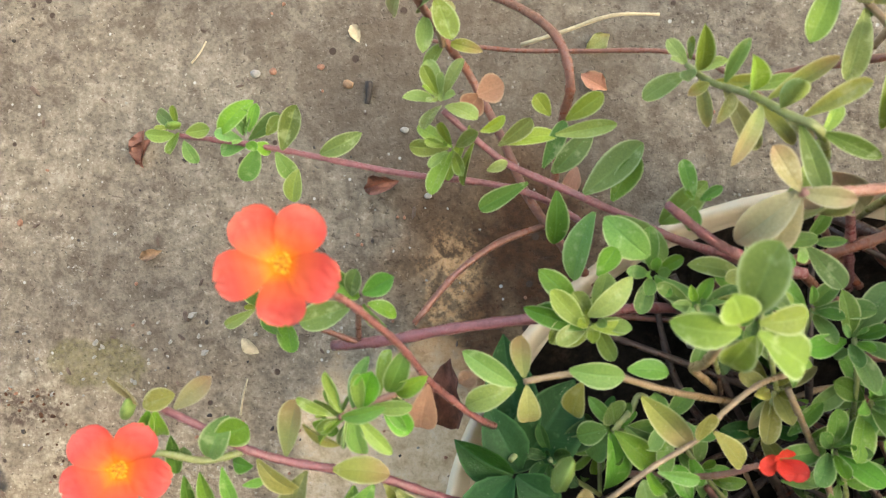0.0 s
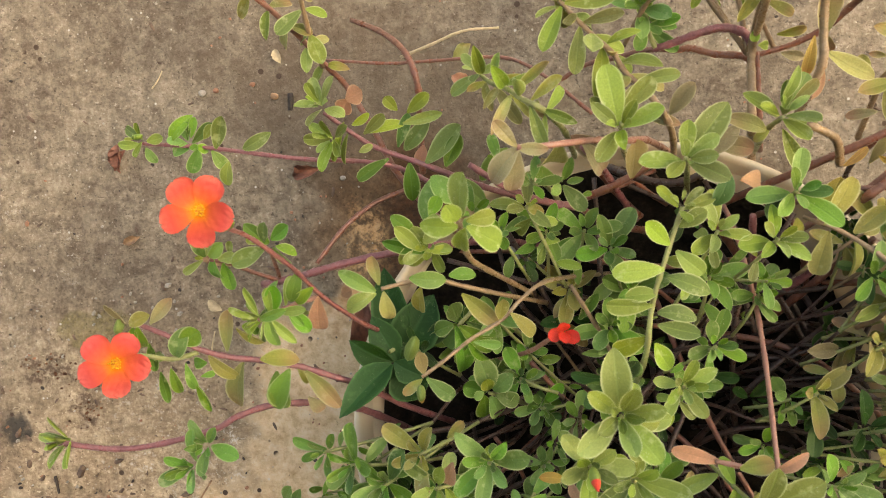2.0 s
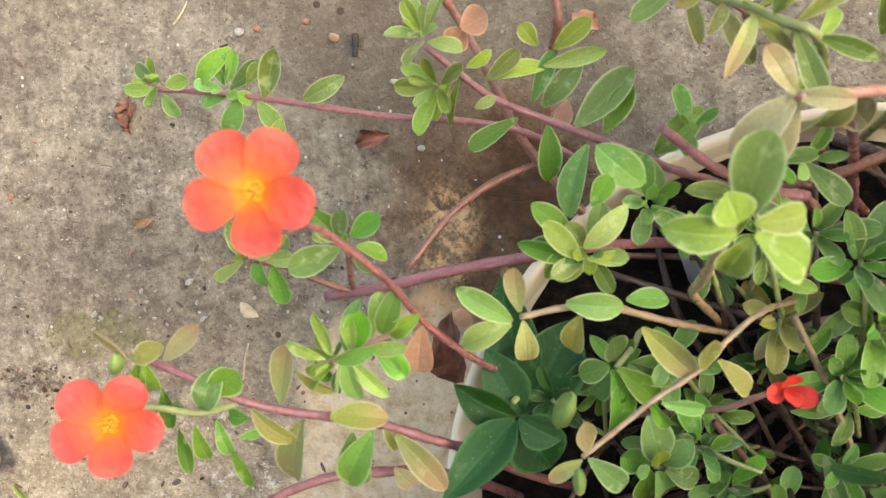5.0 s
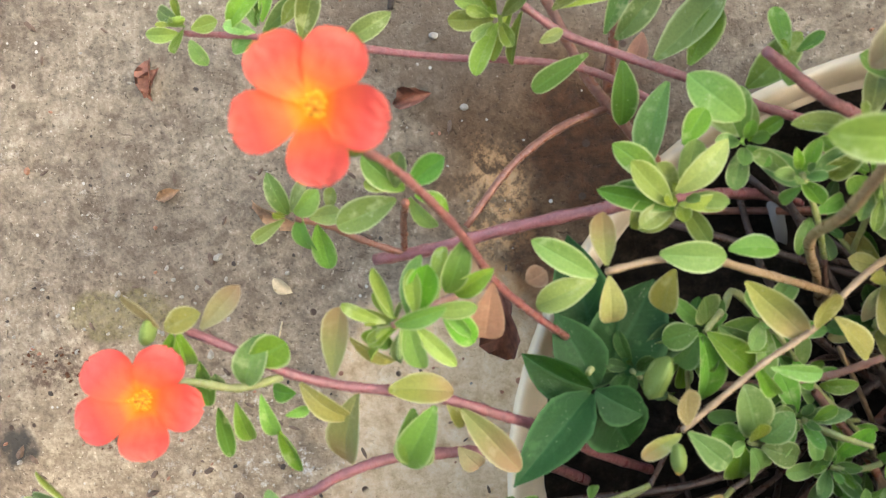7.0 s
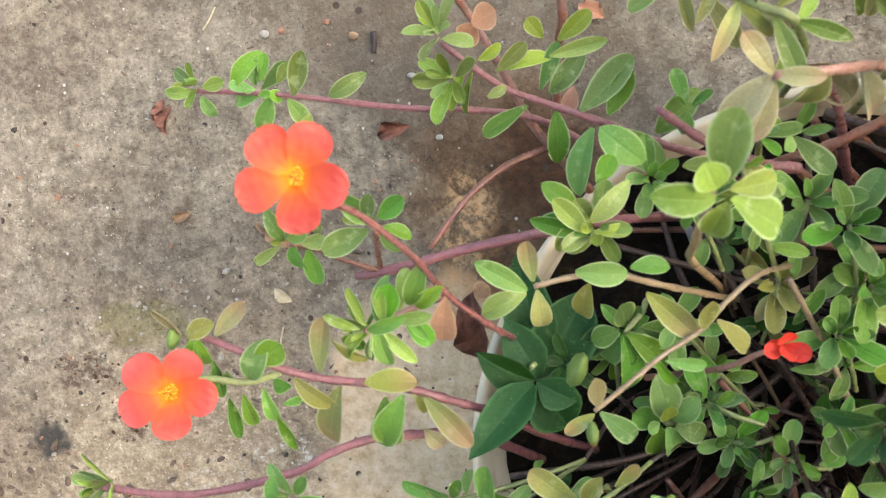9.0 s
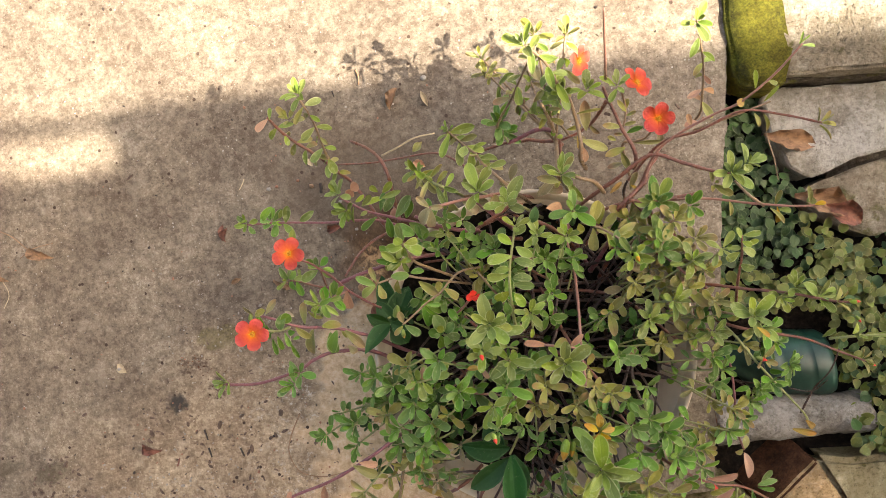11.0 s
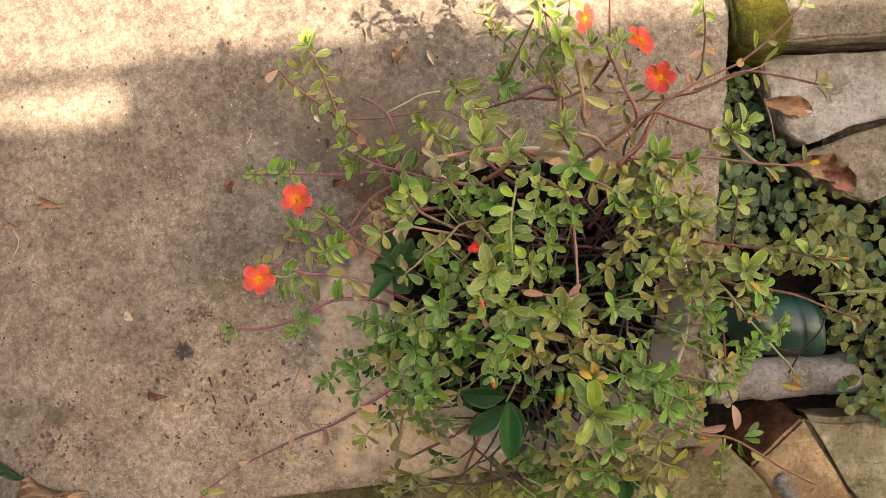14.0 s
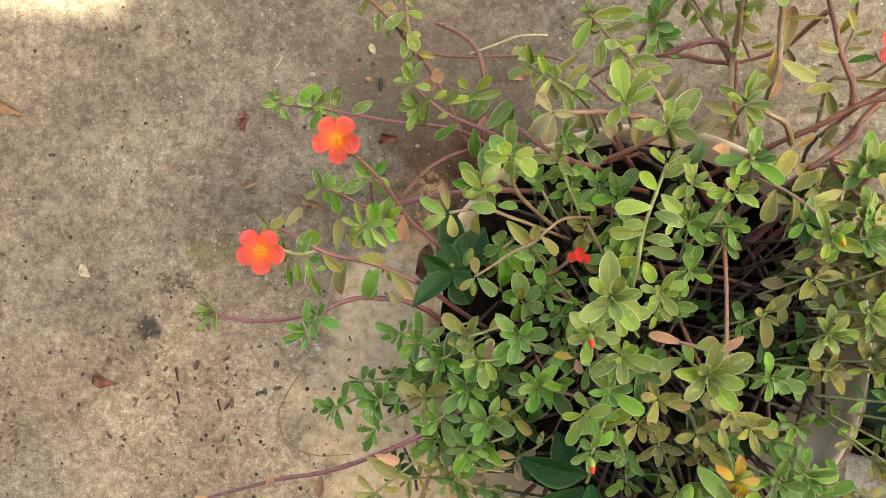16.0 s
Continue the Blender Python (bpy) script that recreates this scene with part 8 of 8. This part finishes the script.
shoot((0.293, -0.229, 0.11), (0.35, -0.28, 1), 8, 0.017, "olive", "green", 0.00085, (0.2569, -0.2, 0.1004), (0.2127, -0.1646, 0.062), True)
shoot((0.322, -0.159, 0.12), (0.42, -0.1, 1), 7, 0.016, "green", "green", 0.00085, (0.2783, -0.1483, 0.1059), (0.2248, -0.1352, 0.062), True)
shoot((0.285, -0.032, 0.15), (0.33, 0.21, 1), 9, 0.018, "bright", "green", 0.00085, (0.2509, -0.0545, 0.1224), (0.2093, -0.0819, 0.062), True)
shoot((0.3, -0.021, 0.15), (0.36, 0.24, 1), 8, 0.018, "olive", "tan", 0.00085, (0.262, -0.0463, 0.1224), (0.2156, -0.0773, 0.062), True)
shoot((0.309, -0.058, 0.15), (0.39, 0.15, 1), 8, 0.018, "bright", "green", 0.00085, (0.2687, -0.0737, 0.1224), (0.2194, -0.0928, 0.062), True)
s = stem("brown", 0.0013, 0.0016, (0.302, -0.07, 0.145), (0.287, -0.051, 0.142), (0.271, -0.043, 0.13), (0.25, -0.044, 0.1))
shoot((0.144, -0.018, 0.13), (-0.03, 0.25, 1), 8, 0.018, "green", "green", 0.00085, (0.1467, -0.0441, 0.1114), (0.1501, -0.076, 0.062), True)
shoot((0.072, -0.053, 0.115), (-0.21, 0.16, 1), 7, 0.016, "green", "green", 0.00085, (0.0935, -0.07, 0.1032), (0.1198, -0.0907, 0.062), True)
shoot((0.125, -0.038, 0.115), (-0.07, 0.2, 1), 7, 0.017, "olive", "green", 0.00085, (0.1327, -0.0589, 0.1032), (0.1421, -0.0844, 0.062), True)
shoot((0.088, -0.049, 0.12), (-0.17, 0.17, 1), 7, 0.017, "green", "green", 0.00085, (0.1054, -0.067, 0.1059), (0.1266, -0.089, 0.062), True)
shoot((0.133, -0.009, 0.125), (-0.05, 0.27, 1), 7, 0.017, "green", "green", 0.00085, (0.1386, -0.0374, 0.1087), (0.1455, -0.0722, 0.062), True)
shoot((0.154, -0.04, 0.12), (-0, 0.19, 1), 8, 0.018, "green", "green", 0.00085, (0.1541, -0.0603, 0.1059), (0.1543, -0.0852, 0.062), True)
shoot((0.143, -0.057, 0.12), (-0.03, 0.15, 1), 8, 0.018, "green", "green", 0.00085, (0.146, -0.0729, 0.1059), (0.1497, -0.0924, 0.062), True)
# low filler rosettes, the shade between the shoots put into their green
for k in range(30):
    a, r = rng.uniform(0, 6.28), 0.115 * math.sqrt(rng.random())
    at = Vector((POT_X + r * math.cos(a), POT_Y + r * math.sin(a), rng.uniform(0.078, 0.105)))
    rosette(at, (rng.uniform(-0.6, 0.6), rng.uniform(-0.6, 0.6), 1), 5, 0.015, "inner_shade")
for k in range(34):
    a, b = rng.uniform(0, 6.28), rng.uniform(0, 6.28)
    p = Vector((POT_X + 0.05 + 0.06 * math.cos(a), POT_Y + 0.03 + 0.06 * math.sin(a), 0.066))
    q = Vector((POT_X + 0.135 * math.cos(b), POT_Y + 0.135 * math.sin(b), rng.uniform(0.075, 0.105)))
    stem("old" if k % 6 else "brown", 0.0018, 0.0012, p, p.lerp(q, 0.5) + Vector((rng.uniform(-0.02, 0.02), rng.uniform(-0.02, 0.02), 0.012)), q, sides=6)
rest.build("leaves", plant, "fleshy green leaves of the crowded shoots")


# ---- loose things on the paving and in the bed ----
def fallen_leaf(base, tip, width, material, label, curl=0.25):
    v, f, uv = blade(points=9, cross=4, widest=0.5, cup=curl, arch=curl * 0.5, thick=0.02, point=0.9)
    m = blade_matrix(base, tip, width, Vector((rng.uniform(-0.2, 0.2), rng.uniform(-0.2, 0.2), 1)))
    long = (Vector(tip) - Vector(base)).length
    pts = [m @ (q + Vector((q.x * curl * noise.noise(q * 6 + Vector(base) * 31), 0.06 * noise.noise(q * 5), 0.06 * noise.noise(q * 4 + Vector(base) * 50)))) for q in v]
    drop = min(q.z for q in pts) - (min(base[2], tip[2]) - 0.0025)
    ob = part("fallen_leaf", mesh_of("fallen_leaf", [q - Vector((0, 0, drop)) for q in pts], f, uv, [material]))
    return tagged(ob, label, "fallen leaf", "fallen leaves")


def pebble(name, at, size, material, label):
    bm = bmesh.new()
    bmesh.ops.create_icosphere(bm, subdivisions=2, radius=size)
    for v in bm.verts:
        v.co = Vector((v.co.x * 1.2, v.co.y, v.co.z * 0.7)) * (1 + 0.35 * noise.noise(v.co / size * 1.1 + Vector(at) * 99))
        v.co += Vector(at) + Vector((0, 0, size * 0.5))
    ob = smooth(part(name, bm, material))
    return tagged(ob, label, "pebble", "pebbles on the concrete")


def twig(name, r, material, label, *points):
    v, f = tube_arrays(spline(points, 6), r, r * 0.7, 6, 0.12)
    return tagged(part(name, mesh_of(name, v, f, None, [material])), label, "twig", "twigs and straws")


stone_slab("kerb_stone", [(0.4210, 0.1020), (0.4610, 0.0980), (0.5200, 0.0900), (0.5770, 0.0820), (0.6890, 0.0620), (0.8490, 0.0350), (0.8990, 0.3440), (0.4260, 0.4660), (0.4170, 0.1550)], -0.1, 0.002, STONE_WARM, "pale cement kerb stone with a mossy corner, lying in the sun", 2, 0.003, 0.0045)
stone_slab("kerb_lip", [(0.4290, 0.0980), (0.4780, 0.0930), (0.5250, 0.0860), (0.5840, 0.0790), (0.6980, 0.0580), (0.7010, 0.0740), (0.4320, 0.1160)], -0.1, -0.018, STONE_DARK, "dark cement lip under the kerb stone", 8, 0.003, 0.0045)
stone_slab("flat_stone", [(0.4430, 0.0860), (0.4640, 0.0920), (0.5320, 0.0830), (0.5920, 0.0740), (0.7210, 0.0560), (0.7100, -0.0060), (0.6160, 0.0040), (0.5610, 0.0060), (0.5240, 0.0060), (0.4940, -0.0050), (0.4750, -0.0060), (0.4560, 0.0100), (0.4450, 0.0420)], -0.1, -0.04, STONE, "flat grey stone below the kerb", 3, 0.0025, 0.003)
stone_slab("flat_stone", [(0.4650, -0.0210), (0.4910, -0.0130), (0.5300, -0.0030), (0.5730, 0.0020), (0.6270, 0.0020), (0.7180, -0.0080), (0.7060, -0.0800), (0.6160, -0.0650), (0.5720, -0.0700), (0.5320, -0.0820), (0.5090, -0.0700), (0.4810, -0.0510)], -0.1, -0.055, STONE_WARM, "flat brownish stone at the edge of the leafy bed", 4, 0.0025, 0.003)
joint = smooth(part("joint_earth", block([(0.50, -0.030), (0.72, -0.030), (0.72, 0.085), (0.47, 0.098), (0.455, 0.085), (0.50, 0.02)], -0.11, -0.062, 0, 0.006, 8, 12), STONE_DARK))
tagged(joint, "dark damp earth packed into the joints between stones", "earth", kind="structure")
fallen_leaf((-0.161, 0.047, 0.003), (-0.153, 0.06, 0.005), 0.0071, DRY_RED, "small dry red-brown leaf on the concrete", 0.35)
fallen_leaf((-0.04, 0.034, 0.003), (-0.023, 0.038, 0.005), 0.0085, DRY_RED, "curled dark red leaf on the concrete", 0.6)
fallen_leaf((-0.105, -0.043, 0.003), (-0.096, -0.05, 0.005), 0.0074, STRAW, "pale dry leaf on the concrete", 0.25)
fallen_leaf((-0.047, 0.117, 0.003), (-0.043, 0.108, 0.005), 0.0062, STRAW, "pale dry leaf scrap on the concrete", 0.25)
fallen_leaf((-0.16, -0.002, 0.003), (-0.148, 0.002, 0.005), 0.0061, DRY, "tan leaf scrap on the concrete", 0.25)
fallen_leaf((0.069, 0.101, 0.003), (0.08, 0.109, 0.005), 0.0086, LEAF["olive"], "yellow-green fallen leaf on the concrete", 0.25)
fallen_leaf((0.067, 0.09, 0.003), (0.079, 0.083, 0.005), 0.0097, LEAF["pink"], "small pinkish fallen leaf beside the stems", 0.25)
fallen_leaf((0.004, -0.049, 0.012), (0.007, -0.084, 0.014), 0.0174, DRY_RED, "large curled red-brown leaf leaning on the pot", 0.5)
fallen_leaf((0.065, 0.172, 0.003), (0.052, 0.151, 0.005), 0.0102, DRY, "long brown dry leaf on the concrete", 0.4)
fallen_leaf((0.089, 0.163, 0.003), (0.094, 0.146, 0.005), 0.0059, STRAW, "pale seed husk on the concrete", 0.25)
fallen_leaf((-0.298, -0.162, 0.003), (-0.278, -0.173, 0.005), 0.0090, DRY_RED, "dark dry leaf on the concrete", 0.5)
fallen_leaf((-0.506, -0.219, 0.003), (-0.474, -0.247, 0.005), 0.0135, LEAF["dark"], "dull green grass blade on the concrete", 0.25)
fallen_leaf((-0.456, -0.242, 0.003), (-0.399, -0.274, 0.005), 0.0346, DRY, "curled brown dead leaf on the concrete", 0.8)
fallen_leaf((-0.449, -0.263, 0.003), (-0.421, -0.286, 0.005), 0.0167, LEAF["yellow"], "yellow fallen leaf on the concrete", 0.25)
fallen_leaf((0.572, -0.037, -0.056), (0.629, -0.009, -0.054), 0.0208, LEAF["cover"], "long dull green fallen leaf on the stone", 0.15)
fallen_leaf((0.438, 0.046, -0.04), (0.487, 0.026, -0.038), 0.0226, DRY, "broad tan dead leaf lying in the bed", 0.3)
fallen_leaf((0.46, -0.023, -0.055), (0.512, -0.051, -0.053), 0.0278, DRY, "large torn brown dead leaf at the stone edge", 0.4)
fallen_leaf((0.488, -0.04, -0.05), (0.521, -0.063, -0.048), 0.0248, DRY_RED, "torn red-brown dead leaf at the stone edge", 0.5)
fallen_leaf((-0.39, 0.083, 0.003), (-0.365, 0.066, 0.005), 0.0123, DRY, "dark curled dry leaf on a twig", 0.5)
fallen_leaf((-0.157, 0.065, 0.003), (-0.158, 0.046, 0.005), 0.0075, DRY_RED, "slender red-brown dry leaf on the concrete", 0.3)
fallen_leaf((-0.437, 0.06, 0.003), (-0.426, 0.05, 0.005), 0.0067, DRY, "small dark dry leaf on the concrete", 0.5)
fallen_leaf((-0.312, -0.067, 0.003), (-0.303, -0.078, 0.005), 0.0104, STRAW, "tan leaf scrap on the concrete", 0.2)
fallen_leaf((-0.112, -0.006, 0.003), (-0.086, -0.021, 0.005), 0.0070, DRY, "brown leaf scrap on the concrete", 0.25)
pebble("pebble", (-0.097, 0.093, 0), 0.0022, PEBBLE, "tiny pale pebble on the concrete")
pebble("pebble", (-0.063, 0.096, 0), 0.0016, PEBBLE_RED, "tiny brick crumb on the concrete")
pebble("pebble", (-0.088, 0.094, 0), 0.0018, PEBBLE_RED, "tiny brick crumb on the concrete")
pebble("pebble", (-0.049, 0.087, 0), 0.0024, DRY, "brown crumb on the concrete")
pebble("pebble", (-0.02, 0.064, 0), 0.0018, PEBBLE, "tiny pale pebble on the concrete")
pebble("pebble", (-0.008, 0.031, 0), 0.0016, PEBBLE, "tiny pale pebble on the concrete")
pebble("pebble", (-0.311, -0.074, 0), 0.003, PEBBLE, "pale stone chip on the concrete")
pebble("pebble", (0.095, 0.176, 0), 0.003, PEBBLE, "pale stone chip in the sun")
pebble("pebble", (0.063, -0.311, 0), 0.004, PEBBLE, "pale chip by the pot")
twig("twig", 0.0018, BLACK, "short black charred stick on the concrete", (-0.038, 0.088, 0.002), (-0.038, 0.082, 0.0025), (-0.039, 0.077, 0.002))
twig("twig", 0.0006, STRAW, "thin dry stalk on the concrete", (-0.131, 0.099, 0.001), (-0.126, 0.104, 0.002), (-0.123, 0.11, 0.001))
twig("twig", 0.0006, STRAW, "thin dry stalk on the concrete", (-0.106, -0.083, 0.001), (-0.104, -0.072, 0.002), (-0.102, -0.064, 0.001))
twig("twig", 0.0011, STRAW, "pale bent straw beside the stems", (0.038, 0.101, 0.02), (0.056, 0.104, 0.03), (0.078, 0.11, 0.034), (0.099, 0.111, 0.03))
twig("twig", 0.0007, DRY, "thin brown twig on the concrete", (-0.433, 0.113, 0.002), (-0.411, 0.1, 0.003), (-0.393, 0.08, 0.002), (-0.375, 0.066, 0.002))
twig("twig", 0.0006, DRY, "thin brown twig on the concrete", (-0.406, 0.073, 0.002), (-0.388, 0.081, 0.003), (-0.362, 0.083, 0.002))
twig("twig", 0.0005, STRAW, "thin dry stalk on the concrete", (-0.438, 0.02, 0.001), (-0.428, 0.036, 0.002), (-0.438, 0.06, 0.001))
twig("twig", 0.0011, BLACK, "dark splinter on the concrete", (-0.223, -0.157, 0.0015), (-0.221, -0.169, 0.002))
twig("twig", 0.0011, BLACK, "dark splinter on the concrete", (-0.222, -0.178, 0.0015), (-0.22, -0.189, 0.002))
twig("twig", 0.001, BLACK, "dark splinter on the concrete", (-0.185, -0.184, 0.0015), (-0.182, -0.194, 0.002))
twig("twig", 0.0009, DRY_RED, "brown splinter on the concrete", (-0.263, -0.193, 0.0015), (-0.258, -0.184, 0.002))
twig("twig", 0.001, DRY, "dry stick standing in the sun", (0.024, 0.2, 0.002), (0.026, 0.192, 0.004), (0.024, 0.184, 0.002))
twig("twig", 0.0009, BLACK, "dark stick on the concrete", (-0.006, 0.184, 0.002), (-0.005, 0.177, 0.003))
twig("twig", 0.0006, DRY, "thin curved dry tendril beside the stems", (-0.092, -0.148, 0.05), (-0.113, -0.173, 0.03), (-0.125, -0.195, 0.015), (-0.12, -0.219, 0.006), (-0.096, -0.229, 0.004), (-0.066, -0.227, 0.004))
twig("twig", 0.0008, STEM["tan"], "thin dry stalk lying across the bed", (0.434, 0.048, -0.02), (0.437, 0.021, -0.02), (0.439, -0.003, -0.025))
twig("twig", 0.0012, STEM["old"], "dry brown twig lying in the bed", (0.419, -0.25, -0.035), (0.436, -0.225, -0.03), (0.452, -0.207, -0.02), (0.463, -0.185, -0.015))
twig("twig", 0.0009, STEM["old"], "dry brown twig lying in the bed", (0.411, -0.221, -0.03), (0.432, -0.227, -0.028), (0.448, -0.216, -0.02))


def scatter_crumbs(name, n, box, sizes, material, label, seed, lengthen=1.0, spots=None):
    """Fine crumbs strewn over the paving, too many to count."""
    r = random.Random(seed)
    v, f = [], []
    for _ in range(n):
        x, y = r.uniform(box[0], box[1]), r.uniform(box[2], box[3])
        if spots:
            cx, cy, sx, sy = r.choice(spots)
            x, y = r.gauss(cx, sx), r.gauss(cy, sy)
        elif r.random() < 0.5:
            x, y = r.gauss(-0.10, 0.16), r.gauss(-0.16, 0.10)
        if x > slab_edge(y) - 0.01 or not -0.30 < y < 0.49 or x < -0.69 or (x - POT_X) ** 2 + (y - POT_Y) ** 2 < 0.0135:
            continue
        s = r.uniform(*sizes) * (1 if r.random() < 0.8 else 1.7)
        a, k = r.uniform(0, 6.28), 6
        c, d = math.cos(a), math.sin(a)
        n0 = len(v)
        ring = []
        for i in range(k):
            b = 2 * math.pi * i / k
            px, py = lengthen * s * math.cos(b) * r.uniform(0.7, 1.2), s * math.sin(b) * r.uniform(0.7, 1.2)
            ring.append((x + px * c - py * d, y + px * d + py * c))
        v += [Vector((p, q, -0.0008)) for p, q in ring] + [Vector((x + (p - x) * 0.6, y + (q - y) * 0.6, 0.0007 + s * 0.45)) for p, q in ring]
        f += [(n0 + i, n0 + (i + 1) % k, n0 + k + (i + 1) % k, n0 + k + i) for i in range(k)] + [tuple(range(n0 + k, n0 + 2 * k))]
    ob = part(name, mesh_of(name, v, f, None, [material], None, False))
    return tagged(ob, label, name.replace("_", " "), kind="stuff")


FIELD = (-0.55, 0.40, -0.30, 0.40)
scatter_crumbs("dark_crumbs", 230, FIELD, (0.0004, 0.0011), BLACK, "black and brown crumbs strewn over the concrete", 1, 1.5)
scatter_crumbs("red_crumbs", 240, FIELD, (0.0004, 0.0012), PEBBLE_RED, "brick-red crumbs strewn over the concrete", 2, 1.2)
scatter_crumbs("pale_grit", 320, FIELD, (0.0003, 0.0009), PEBBLE, "pale lime grit strewn over the concrete", 3, 1.2)
scatter_crumbs("leaf_litter", 220, FIELD, (0.0005, 0.0012), BARK, "dark slivers of dry leaf strewn over the concrete", 4, 3.2)
scatter_crumbs("bark_slivers", 64, FIELD, (0.0010, 0.0018), BARK, "dark slivers of rotten bark lying on the concrete", 6, 2.3, [(-0.16, -0.15, 0.035, 0.035), (-0.19, -0.21, 0.06, 0.04), (-0.33, -0.22, 0.07, 0.04), (-0.28, -0.14, 0.05, 0.04)])
scatter_crumbs("rotten_litter", 110, FIELD, (0.0008, 0.0019), BARK, "heap of dark rotten leaf crumbs on the concrete", 8, 1.8, [(-0.42, -0.182, 0.014, 0.010), (-0.462, -0.232, 0.012, 0.008), (-0.45, -0.210, 0.02, 0.008), (-0.393, -0.228, 0.02, 0.010)])
scatter_crumbs("lime_chips", 150, FIELD, (0.0005, 0.0013), PEBBLE, "pale chips of lime scattered on the concrete", 9, 1.5, [(-0.33, -0.22, 0.05, 0.03), (-0.37, -0.255, 0.05, 0.02), (-0.25, -0.21, 0.05, 0.03), (-0.16, -0.06, 0.03, 0.02)])
scatter_crumbs("rusty_crust", 44, FIELD, (0.0004, 0.0010), RUST, "dark red-brown crust flaking off the concrete", 5, 1.4, [(-0.222, -0.082, 0.011, 0.006), (-0.198, -0.112, 0.005, 0.008), (-0.205, -0.090, 0.012, 0.012)])


# ---- leafy bed beyond the paving ----
def within(outline, x, y):
    """Whether a place lies inside a closed outline."""
    odd = False
    for (x0, y0), (x1, y1) in zip(outline, outline[1:] + outline[:1]):
        if (y0 > y) != (y1 > y) and x < x0 + (y - y0) * (x1 - x0) / (y1 - y0):
            odd = not odd
    return odd


def ground_cover():
    """A mat of little round leaves on thin runners."""
    r = random.Random(11)
    mat = Foliage()
    placed = 0
    while placed < 3500:
        x, y = r.uniform(0.36, 0.86), r.uniform(-0.335, 0.10)
        edge = slab_edge(y) + 0.006
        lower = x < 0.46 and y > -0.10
        if x < edge or (x < 0.475 and y < -0.145) or (y < -0.300 and x < 0.49) or y < -0.318 - 0.1 * (x - 0.49):
            continue
        if y > 0.09 or (x > 0.468 and y > -0.04) or any(within(o, x + 0.004 * noise.noise(Vector((x * 60, y * 60, 0))), y + 0.008) for o in OUTLINES):
            continue
        if (x - 0.42) ** 2 / 0.058**2 + (y + 0.197) ** 2 / 0.045**2 < 1 and r.random() < 0.93:
            continue
        top = (-0.066 if lower else -0.056) + 0.018 * noise.noise(Vector((x * 18, y * 18, 4)))
        z = top - abs(r.gauss(0, 0.016)) + 0.012
        a = r.uniform(0, 6.28)
        long = r.uniform(0.0075, 0.0145)
        way = Vector((math.cos(a), math.sin(a), r.uniform(-0.35, 0.45))).normalized()
        b = Vector((x, y, z))
        # low leaves by the slab take the shaded colour, others by chance
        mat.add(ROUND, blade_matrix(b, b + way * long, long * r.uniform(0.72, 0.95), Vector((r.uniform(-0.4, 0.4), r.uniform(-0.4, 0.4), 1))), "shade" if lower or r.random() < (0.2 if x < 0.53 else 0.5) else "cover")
        placed += 1
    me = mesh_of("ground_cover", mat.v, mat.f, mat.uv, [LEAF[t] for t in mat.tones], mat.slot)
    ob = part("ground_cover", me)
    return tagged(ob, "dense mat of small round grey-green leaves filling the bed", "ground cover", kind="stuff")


ground_cover()
bed = smooth(part("bed_soil", block([(0.30, -0.335), (0.9, -0.345), (0.9, 0.09), (0.40, 0.10)], -0.125, -0.094, 0, 0.010, 12, 6), SOIL))
tagged(bed, "dark lumpy soil of the leafy bed", "soil", kind="structure")
